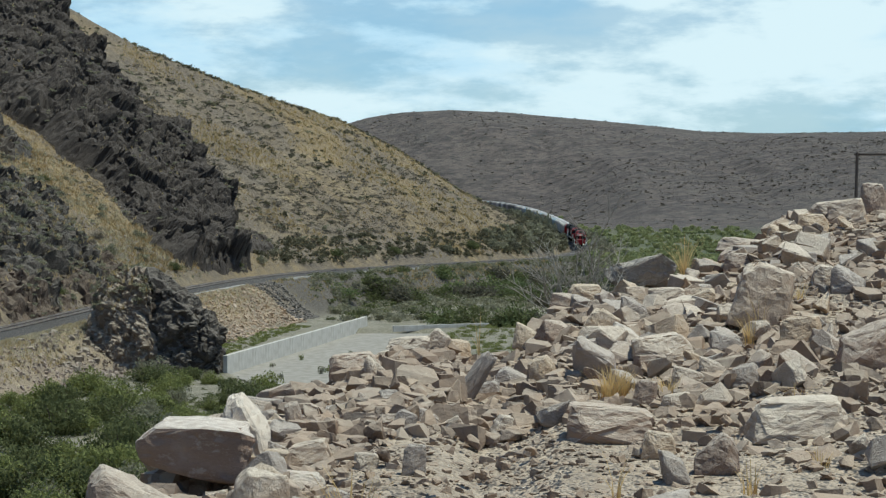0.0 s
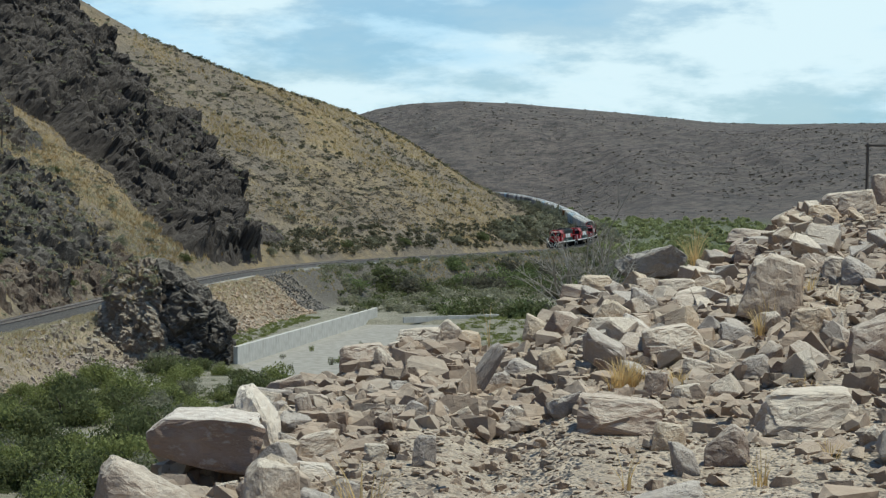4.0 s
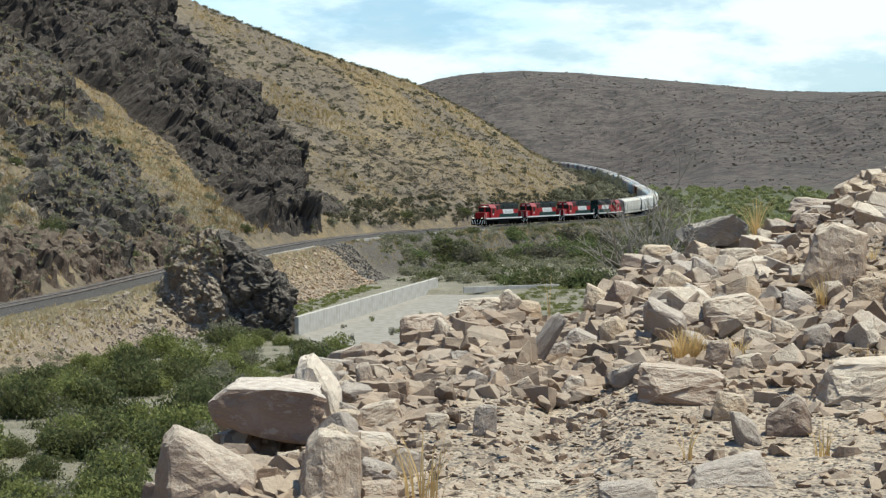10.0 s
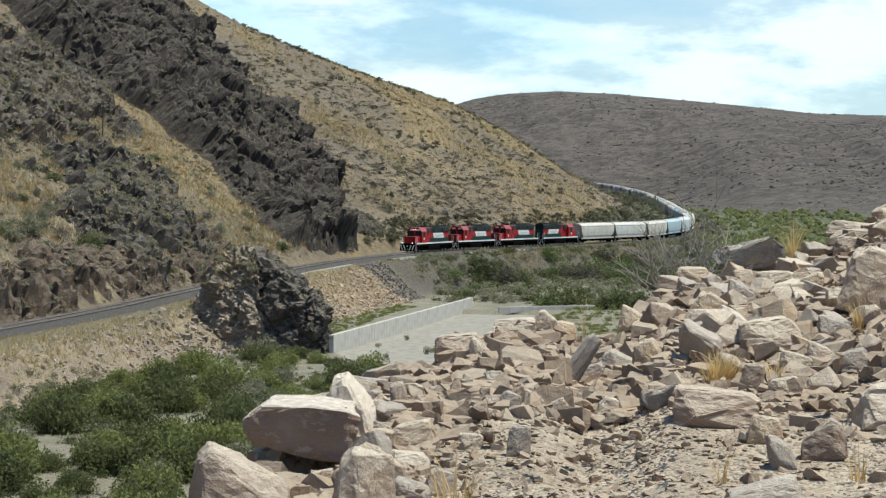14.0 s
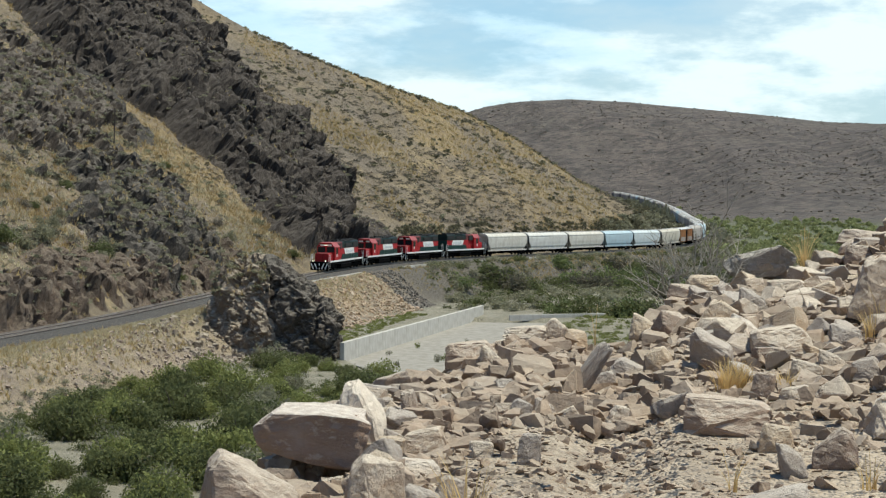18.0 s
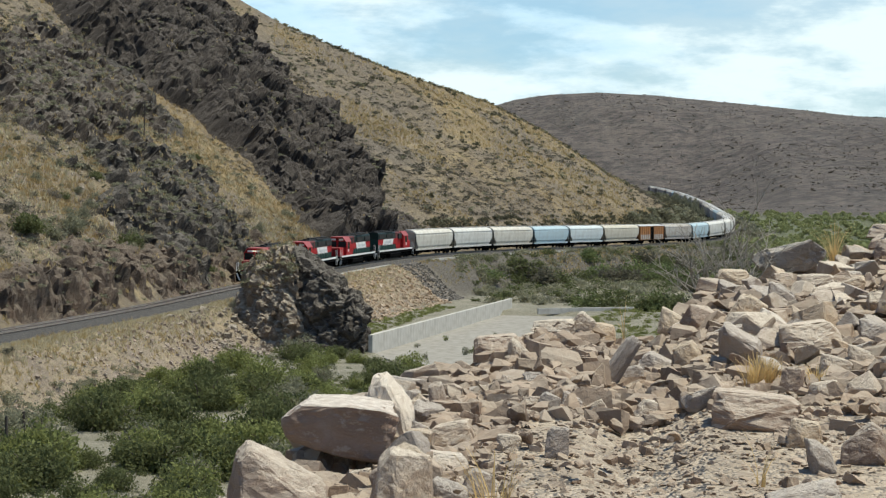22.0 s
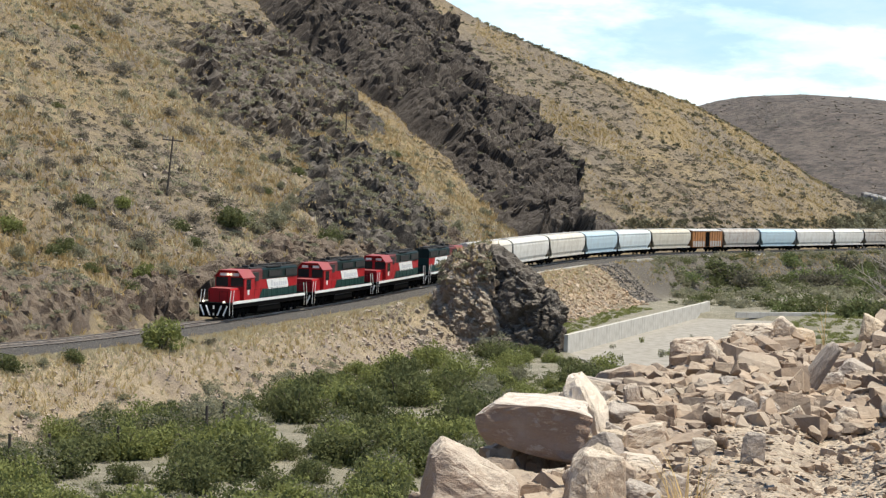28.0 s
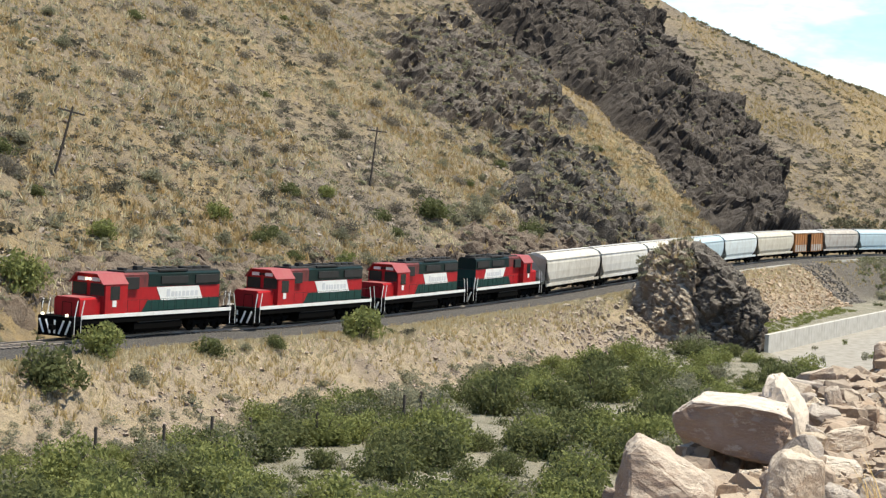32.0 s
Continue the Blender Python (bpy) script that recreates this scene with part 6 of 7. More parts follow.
def make_plants():
    kinds = [tree_shape("mesquite_bush", 40 + k, 2900, .047, 46, LEAF_A) for k in range(4)]
    light = [tree_shape("mesquite_bush", 60 + k, 2900, .047, 42, LEAF_C) for k in range(4)]
    grey = [tree_shape("brush", 80 + k, 1900, .042, 34, LEAF_B) for k in range(3)]
    words = {0: "yellow-green mesquite bush in the river thicket", 1: "olive green mesquite bush in the river thicket", 2: "grey brush in the river thicket"}
    n = 0
    # river thicket
    while n < 400:
        q = RNG.uniform(98, 262) if n < 170 else RNG.uniform(104, 200) if n < 340 else RNG.uniform(99, 150)
        m = -RNG.uniform(11.5 if q < 160 else 12.5, 52)
        p, t = line_frame(q)
        x, y = float(p[0] - t[1] * m), float(p[1] + t[0] * m)
        if on_apron(x, y) or math.hypot((x + 21) / 9, (y - 214) / 10) < 1 or math.hypot(x, y) < 74 or in_sand(q, m):
            continue
        sort = (0, 1, 0, 1, 2, 1, 0)[n % 7]
        k = (light, kinds, grey)[sort][n % 3]
        size = RNG.uniform(1.3, 2.9) * (.68 if m > -15 else 1)
        # low growth on the river's side of the open sand
        away = np.array([6.0, 11.0, 16.0]) / math.hypot(x, y)
        mm, qq, _ = to_line(x * (1 + away), y * (1 + away))
        if any(in_sand(a, b) for a, b in zip(qq, mm)):
            size *= .6
        plant(k, x, y, size, words[sort], "bush", "river thicket", tall=RNG.uniform(.85, 1.3))
        n += 1
    for x, y, size, sort in ((-17.0, 197.5, 1.7, 1), (-14.6, 193.0, 1.5, 0), (-20.0, 199.5, 1.6, 1), (-12.4, 188.0, 1.4, 1), (-17.5, 190.0, 1.8, 0), (-15.4, 200.6, 1.0, 2), (-21.5, 194.0, 2.0, 1)):
        plant((light, kinds, grey)[sort][1], x, y, size, words[sort], "bush", "river thicket", tall=1.0)
    for k in kinds + light + grey:
        for o in (*k.children_recursive, k):
            bpy.data.objects.remove(o)
    # bushes of the river flat
    v = [leaf_cloud(230 + k, 760, .066, 30, .8) for k in range(6)]
    az, d = RNG.uniform(-2.4, 8.8, 520), RNG.uniform(285, 470, 520)
    x, y = polar(az, d)
    nn, qq, _ = to_line(x, y)
    z, w = land(x, y)[0], RNG.uniform(2.2, 4.8, 520)
    ok = (nn < -8) & ((qq > 345) | (nn < -17)) & (fbm(x * .05, y * .05, 2, 33) > -.12)
    for k, (leaves, word) in enumerate(((LEAF_A, "olive green"), (LEAF_D, "dull olive"), (RIVER_LEAF, "green"))):
        scatter("flat_bushes", v, [(x[i], y[i], z[i] - .1, w[i], w[i], w[i] * .85, x[i] * 5, 0) for i in np.flatnonzero(ok) if i % 3 == k], leaves, word + " bushes on the river flat below the line", "bushes")
    # meadow and scrub far off
    v = [leaf_cloud(200 + k, 160, .2, 10) for k in range(4)]
    places = []
    for _ in range(800):
        az, d = RNG.uniform(6.4, 12.5), 530 + 370 * RNG.uniform(0, 1) ** 2
        x, y = polar(az, d)
        if abs(to_line([x], [y])[0][0]) < 9:
            continue
        s = RNG.uniform(1.0, 2.6)
        places.append((x, y, s))
    z = land([p[0] for p in places], [p[1] for p in places])[0]
    scatter("meadow_trees", v, [(x, y, zz, s, s, s, x, 0) for (x, y, s), zz in zip(places, z)], MEADOW_LEAF, "bright green trees of the valley floor", "trees")
    # brush close beside the line round the far bend
    v = [leaf_cloud(270 + k, 150, .16, 14, .8) for k in range(5)]
    q = np.concatenate([RNG.uniform(522, 640, 150), RNG.uniform(640, 1000, 170)])
    nn = np.concatenate([-RNG.uniform(4.4, 13, 150), RNG.uniform(4.6, 12, 170)])
    p, t = line_frame(q)
    x, y = p[:, 0] - t[:, 1] * nn, p[:, 1] + t[:, 0] * nn
    z, w = land(x, y)[0], np.where(q < 640, RNG.uniform(1.2, 2.6, len(q)), RNG.uniform(1.6, 3.0, len(q)))
    gap = fbm(q * .025, nn * .02, 2, 19) > -.05
    for k, (leaves, word) in enumerate(((LEAF_B, "grey"), (MEADOW_LEAF, "green"))):
        scatter("bend_brush", v, [(x[i], y[i], z[i] - .1, w[i], w[i], w[i], x[i] * 5, 0) for i in range(len(q)) if i % 2 == k and (gap[i] or q[i] < 640)], leaves, word + " brush beside the far bend of the line", "brush")
    # taller thickets that hide stretches of the line beyond the bend
    for s0, s1, count in ((556, 584, 9), (606, 640, 12), (690, 740, 22), (872, 900, 12), (1010, 1040, 12)):
        q, nn = RNG.uniform(s0, s1, count), RNG.uniform(4.6, 8, count) * (1 if s0 > 640 else -1)
        p, t = line_frame(q)
        x, y = p[:, 0] - t[:, 1] * nn, p[:, 1] + t[:, 0] * nn
        z, w = land(x, y)[0], RNG.uniform(2.6, 4.4, count)
        scatter("line_thicket", v, [(x[i], y[i], z[i] - .2, w[i] * .8, w[i] * .8, w[i] * 1.25, x[i] * 5, 0) for i in range(count)], LEAF_B, "grey-green thicket standing close beside the line", "thicket")
    q = RNG.uniform(632, 1000, 300)
    nn = RNG.uniform(4.6, 13, 300)
    p, t = line_frame(q)
    x, y = p[:, 0] - t[:, 1] * nn, p[:, 1] + t[:, 0] * nn
    z, w = land(x, y)[0], RNG.uniform(2.4, 3.7, 300)
    scatter("line_thicket", v, [(x[i], y[i], z[i] - .2, w[i], w[i], w[i] * 1.15, x[i] * 5, 0) for i in range(300)], SHRUB, "low olive thicket close beside the line", "thicket")
    q = RNG.uniform(600, 990, 330)
    nn = RNG.uniform(3.2, 4.5, 330)
    p, t = line_frame(q)
    x, y, w = p[:, 0] - t[:, 1] * nn, p[:, 1] + t[:, 0] * nn, RNG.uniform(1.0, 1.25, 330)
    tall = RNG.uniform(3.9, 5.2, 330) * (1 + .35 * fbm(q * .03, q * 0, 2, 23)) * np.where((q > 690) & (q < 728), 1.45, 1)
    scatter("line_thicket", v, [(x[i], y[i], on_line(q[i])[2] - 1.0, w[i], w[i], tall[i], x[i] * 5, 0) for i in range(330)], LEAF_B, "dense grey-green thicket along the foot of the far train", "thicket")
    # shrubs inside the far bend
    q, nn = RNG.uniform(492, 625, 210), RNG.uniform(4.6, 15, 210)
    p, t = line_frame(q)
    x, y = p[:, 0] - t[:, 1] * nn, p[:, 1] + t[:, 0] * nn
    z, w = land(x, y)[0], RNG.uniform(1.1, 2.7, len(q))
    for k, (leaves, word) in enumerate(((LEAF_B, "grey"), (SHRUB, "dark olive"))):
        scatter("bend_shrubs", v, [(x[i], y[i], z[i] - .1, w[i], w[i], w[i], x[i] * 5, 0) for i in range(k, len(q), 2)], leaves, word + " shrubs inside the far bend of the line", "shrubs")
    # thicket too dense to count
    v = [leaf_cloud(240 + k, 260, .09, 20, .8) for k in range(5)]
    q, nn = RNG.uniform(98, 258, 1300), -11.8 - 40 * RNG.uniform(0, 1, 1300)
    p, t = line_frame(q)
    x, y = p[:, 0] - t[:, 1] * nn, p[:, 1] + t[:, 0] * nn
    z = land(x, y)[0]
    ok = [i for i in range(len(x)) if not on_apron(x[i], y[i]) and not in_sand(q[i], nn[i]) and math.hypot(x[i], y[i]) > 74]
    w = RNG.uniform(.4, 1.0, len(x))
    for k, (leaves, word) in enumerate(((LEAF_A, "olive green"), (LEAF_B, "grey-green"))):
        scatter("thicket", v, [(x[i], y[i], z[i] - .1, w[i], w[i], w[i] * .9, x[i] * 5, 0) for i in ok if i % 3 // 2 == k], leaves, word + " undergrowth of the river thicket", "undergrowth")
    # dry brush along the foot of the bank, weeds behind the wall
    v = [leaf_cloud(245 + k, 240, .085, 16, .7) for k in range(4)]
    q, nn = RNG.uniform(104, 200, 260), -RNG.normal(11.3, .9, 260)
    q2, n2 = RNG.uniform(232, 320, 420), -RNG.uniform(13.5, 18.5, 420)
    for name, qq, mm, lo, hi, leaves, word in (("bank_brush", q, nn, .4, 1.1, LEAF_B, "grey brush along the foot of the bank"), ("wall_weeds", q2, n2, .25, .75, LEAF_C, "green weeds behind the concrete wall")):
        p, t = line_frame(qq)
        x, y = p[:, 0] - t[:, 1] * mm, p[:, 1] + t[:, 0] * mm
        z, w = land(x, y)[0], RNG.uniform(lo, hi, len(x))
        wall_x = -14.65 + (y - 201) * .2042
        scatter(name, v, [(x[i], y[i], z[i] - .05, w[i], w[i], w[i] * .8, x[i] * 5, 0) for i in range(len(x)) if name == "bank_brush" or x[i] < wall_x[i] - 1], leaves, word, "brush")
    # weeds on the river bed beyond the apron
    x, y = RNG.uniform(9, 30, 420), RNG.uniform(205, 292, 420)
    z, w = land(x, y)[0], RNG.uniform(.35, 1.2, 420)
    edge = np.interp(y, [200, 232, 262, 283], [10.5, 12, 13, 15])
    scatter("bed_weeds", v, [(x[i], y[i], z[i] - .05, w[i], w[i], w[i] * .8, x[i] * 5, 0) for i in range(len(x)) if x[i] > edge[i]], LEAF_C, "green weeds on the river bed beside the apron", "weeds")
    # brush below the line up the valley
    v = [leaf_cloud(250 + k, 150, .11, 14, .75) for k in range(5)]
    for mat_k, seed_n, lab in ((LEAF_B, 900, "grey brush on the embankment and river flat"), (LEAF_A, 420, "olive brush on the embankment and river flat")):
        q, nn = RNG.uniform(334, 560, seed_n), -(3.6 + 42 * RNG.uniform(0, 1, seed_n) ** 1.5)
        p, t = line_frame(q)
        x, y = p[:, 0] - t[:, 1] * nn, p[:, 1] + t[:, 0] * nn
        z = land(x, y)[0]
        w = RNG.uniform(.8, 2.3, len(x)) * np.where(nn > -8, .8, 1)
        scatter("valley_brush", v, [(x[i], y[i], z[i] - .1, w[i], w[i], w[i] * .85, x[i] * 5, 0) for i in range(len(x)) if q[i] > 352 or nn[i] < -16], mat_k, lab, "brush")
    # small plants of the near hill and bank
    v = [leaf_cloud(280 + k, 22, .19, 7, .7) for k in range(5)]
    q, nn = RNG.uniform(110, 340, 7000), RNG.uniform(5, 80, 7000)
    p, t = line_frame(q)
    x, y = p[:, 0] - t[:, 1] * nn, p[:, 1] + t[:, 0] * nn
    z = land(x, y)[0]
    w = np.clip(RNG.lognormal(-1.1, .45, len(x)), .15, .8)
    scatter("hill_weeds", v, [(x[i], y[i], z[i], w[i] * 1.2, w[i], w[i], x[i] * 5, 0) for i in range(len(x))], LEAF_B, "small grey weeds over the near hill", "weeds")
    # weeds in the joints of the apron
    for k, (x, y, w) in enumerate(((-3.2, 206, .5), (-2.6, 208, .4), (1.5, 214, .6), (3.0, 216, .8), (4.1, 218, .6), (-6, 225, .4), (0, 232, .4), (5, 205, .7), (-9, 214, .35), (6.5, 222, .5), (-7.5, 200, .4))):
        o = tree_shape("weed", 700 + k, 220, .09, 9, LEAF_C if k % 2 else LEAF_B)
        o.matrix_basis = pose(x, y, apron_z(y) - .02) @ Matrix.Diagonal((w * 1.3, w * 1.3, w * 2.4, 1))
        tagged(o, "green weed growing through the concrete apron", "weed", "weeds of the apron")
    # far hill scrub
    v = [leaf_cloud(260 + k, 26, .34, 6, .7) for k in range(4)]
    az, d = RNG.uniform(-1, 17.5, 13000), RNG.uniform(930, 1890, 13000)
    x, y = polar(az, d)
    z = land(x, y)[0]
    w = np.clip(RNG.lognormal(-.5, .5, len(x)), .35, 1.9)
    far_drift = fbm(x * .006, y * .006, 4, 41) + RNG.uniform(-.5, .5, len(x)) > -.25
    scatter("far_scrub", v, [(x[i], y[i], z[i], w[i] * 1.3, w[i], w[i] * .8, x[i], 0) for i in range(len(x)) if abs(x[i] - 80) > 14 and far_drift[i]], FAR_LEAF, "dark scrub dotted over the far hills", "shrubs")
    # shrubs on the hill, in two sorts, thicker in drifts and along the crest
    v = [leaf_cloud(220 + k, 50, .19, 9, .62) for k in range(6)]
    az, d = RNG.uniform(-30, 6.5, 16000), RNG.uniform(115, 520, 16000)
    x, y = polar(az, d)
    nn = to_line(x, y)[0]
    keep = (nn > 6.5) & (fbm(x * .03, y * .03, 3, 91) + RNG.uniform(-.6, .6, len(x)) > np.where(d > 330, .0, -.1))
    x, y = x[keep], y[keep]
    w = np.clip(RNG.lognormal(-.55, .5, len(x)), .25, 1.7)
    ca = RNG.uniform(-7, 6.2, 260)
    ring = np.arange(330, 640, 3.0)
    cd = []
    for a in ca:
        cx, cy = polar(a, ring)
        cd.append(ring[np.argmax((land(cx, cy)[0] - EYE[2]) / ring)])
    cx, cy = polar(ca, np.array(cd))
    x, y = np.concatenate([x, cx]), np.concatenate([y, cy])
    w = np.concatenate([w, RNG.uniform(.5, 1.5, len(cx))])
    z = land(x, y)[0]
    for k, (leaves, word) in enumerate(((LEAF_B, "grey scrub dotted over the dry hill"), (LEAF_D, "dull olive scrub dotted over the dry hill"))):
        scatter("hill_scrub", v, [(x[i], y[i], z[i] - .05, w[i], w[i], w[i] * .8, x[i] * 3, 0) for i in range(k, len(x), 2)], leaves, word, "shrubs")
    # darker shrubs of the far slope and along its foot
    az, d = RNG.uniform(-6.5, 6.5, 1900), RNG.uniform(330, 570, 1900)
    x, y = polar(az, d)
    s1 = RNG.uniform(372, 560, 420)
    n1 = RNG.uniform(5.5, 13, 420)
    p, t = line_frame(s1)
    x, y = np.concatenate([x, p[:, 0] - t[:, 1] * n1]), np.concatenate([y, p[:, 1] + t[:, 0] * n1])
    w = np.concatenate([np.clip(RNG.lognormal(-.45, .5, 1900), .35, 1.7), RNG.uniform(.7, 1.9, 420)])
    nn, z = to_line(x, y)[0], land(x, y)[0]
    scatter("slope_shrubs", v, [(x[i], y[i], z[i] - .05, w[i], w[i], w[i] * .85, x[i] * 3, 0) for i in np.flatnonzero(nn > 5.4)], SHRUB, "dark olive shrubs over the far slope and its foot", "shrubs")
    # straw grass
    g = []
    for k in range(4):
        r = np.random.default_rng(500 + k)
        q = []
        for _ in range(6):
            b = np.array([r.uniform(-.12, .12), r.uniform(-.12, .12), 0])
            t = b + np.array([r.uniform(-.25, .25), r.uniform(-.25, .25), r.uniform(.3, .6)])
            w = np.array([r.uniform(-1, 1), r.uniform(-1, 1), 0])
            w *= .035 / np.linalg.norm(w)
            q += [b - w, b + w, t + w * .2, t - w * .2]
        g.append((np.array(q), np.arange(24).reshape(-1, 4)))
    az, d = RNG.uniform(-30, 6.5, 80000), RNG.uniform(112, 430, 80000)
    az[60000:], d[60000:] = RNG.uniform(-7, 6.5, 20000), RNG.uniform(370, 560, 20000)
    x, y = polar(az, d)
    nn = to_line(x, y)[0]
    z = land(x, y)[0]
    thick = fbm(x * .045, y * .045, 3, 61)
    ok = ((nn > 5.5) | ((nn < -3.2) & (nn > -10))) & (thick + RNG.uniform(-.3, .3, len(x)) > -.12)
    s = RNG.uniform(.6, 1.5, len(x)) * np.where(d > 370, 1.4, 1)
    mauve = [leaf_cloud(310 + k, 46, .13, 9, .65) for k in range(5)]
    pick = np.flatnonzero((nn > 14) & (thick + RNG.uniform(-.22, .22, len(x)) < -.16) & (np.arange(len(x)) % 5 == 0))
    scatter("patch_brush", mauve, [(x[i], y[i], z[i] - .05, s[i] * .8, s[i] * .8, s[i] * .5, x[i] * 5, 0) for i in pick], BRUSH, "grey-brown brush in patches on the far slope", "brush")
    # the golden gully beside the cliff, and the fringe of the ballast
    n2 = RNG.uniform(8, 85, 1150)
    s2 = 321 + n2 * .66 + RNG.normal(0, 6.5, len(n2))
    s3 = RNG.uniform(104, 330, 9000)
    n3 = -(3.4 + np.abs(RNG.normal(0, 2.5, len(s3))))
    n4 = RNG.uniform(6, 75, 16000)
    s4 = RNG.uniform(110, 520, len(n4))
    drift = fbm(s4 * .05, n4 * .06, 3, 17) + RNG.uniform(-.3, .3, len(n4)) > .12
    p, t = line_frame(s3)
    x2, y2 = p[:, 0] - t[:, 1] * n3, p[:, 1] + t[:, 0] * n3
    z2 = land(x2, y2)[0]
    scatter("fringe_grass", g, [(x2[i], y2[i], z2[i] - .03, 1.1, 1.1, .7, x2[i] * 7, 0) for i in range(len(x2))], PALE_STRAW, "pale dry grass along the edge of the ballast", "grass")
    s2, n2 = np.concatenate([s2, s4[drift]]), np.concatenate([n2, n4[drift]])
    p, t = line_frame(s2)
    x2, y2 = p[:, 0] - t[:, 1] * n2, p[:, 1] + t[:, 0] * n2
    z2 = land(x2, y2)[0]
    scatter("golden_grass", g, [(x2[i], y2[i], z2[i] - .03, 1.2, 1.2, .9, x2[i] * 7, 0) for i in range(len(x2))], GOLD, "golden dry grass of gully, slopes and ballast edge", "grass")
    scatter("straw_grass", g, [(x[i], y[i], z[i] - .03, s[i], s[i], s[i] * .8, x[i] * 7, 0) for i in np.flatnonzero(ok)], STRAW, "dry straw-coloured grass tufts on the slopes", "grass")
    # thick straw and low brush of the near hill
    qn, nk = RNG.uniform(112, 350, 30000), 6 + 84 * RNG.uniform(0, 1, 30000)
    p, t = line_frame(qn)
    x, y = p[:, 0] - t[:, 1] * nk, p[:, 1] + t[:, 0] * nk
    z = land(x, y)[0]
    patch = fbm(x * .07, y * .07, 3, 71) + RNG.uniform(-.5, .5, len(x))
    w = RNG.uniform(.8, 1.7, len(x))
    for name, lo, hi, leaves, word in (("pale_grass", -.15, .35, PALE_STRAW, "pale dry grass clumps over the near hill"), ("yellow_grass", .35, 9, GOLD, "golden dry grass clumps over the near hill")):
        scatter(name, g, [(x[i], y[i], z[i] - .03, w[i] * 1.5, w[i] * 1.5, w[i], x[i] * 7, 0) for i in np.flatnonzero((patch > lo) & (patch <= hi))], leaves, word, "grass")
    v = [leaf_cloud(290 + k, 46, .13, 9, .65) for k in range(5)]
    pick = np.flatnonzero((patch < -.35) & (np.arange(len(x)) % 4 == 0))
    scatter("low_brush", v, [(x[i], y[i], z[i] - .05, w[i] * .75, w[i] * .75, w[i] * .5, x[i] * 5, 0) for i in pick], BRUSH, "low grey-brown brush over the near hill", "brush")
    # growth on the rock ledges
    spots = np.vstack(LEDGES)
    size = RNG.uniform(.4, 1.1, len(spots))
    v = [leaf_cloud(226 + k, 70, .16, 9, .62) for k in range(5)]
    scatter("ledge_brush", v, [(*spots[i], size[i], size[i], size[i] * .8, i, 0) for i in range(len(spots)) if i % 2], LEAF_B, "grey brush growing on the rock ledges", "shrubs")
    scatter("ledge_grass", g, [(*spots[i], size[i] * 1.8, size[i] * 1.8, size[i] * 1.3, i, 0) for i in range(len(spots)) if not i % 2], STRAW, "dry grass growing on the rock ledges", "grass")


make_plants()


# ---- things along the line ----
def hill_place(s, n):
    p, t = line_frame(s)
    x, y = float(p[0] - t[1] * n), float(p[1] + t[0] * n)
    return x, y, float(land([x], [y])[0][0])


def make_poles():
    for s, n, tall, lean_x in ((165.8, 22.9, 6.3, 12.5), (229.3, 22.2, 6.8, 4.5), (318.5, 34.5, 7.8, 1.0)):
        x, y, z = hill_place(s, n)
        root = tagged(new("telegraph_pole"), "old leaning wooden telegraph pole on the hillside", "pole", "telegraph poles")
        part("pole", rod((0, 0, -1.0), (0, 0, tall), .13, 10, .09), WOOD, root)
        arm = part("crossarm", box(-1.2, 1.2, -.07, .07, tall - .55, tall - .40, bevel=.01), WOOD, root, "wooden crossarm")
        for k in (-1.05, -.55, .55, 1.05):
            part("insulator", rod((k, 0, tall - .40), (k, 0, tall - .22), .045, 8), GALV, arm)
        root.matrix_world = pose(x, y, z, 0, lean_x, 18)


def make_posts():
    for x, y, tall in ((-44.5, 98.1, 1.9), (-40.7, 106.8, 1.7), (-33.1, 124.1, 1.6), (-32.3, 125.6, 1.7), (-42.8, 104.3, 1.4), (-39.4, 110.2, 1.3), (-36.8, 115.9, 1.2), (-47.5, 92.0, 1.6)):
        z = float(land([x], [y])[0][0])
        root = tagged(new("fence_post"), "dark weathered wooden fence post in the thicket", "post", "fence posts")
        part("post", rod((0, 0, -.4), (0, 0, tall + 1.0), .11, 8, .10), WOOD, root)
        root.matrix_world = pose(x, y, z, 2, -3 + tall * 2, 0)


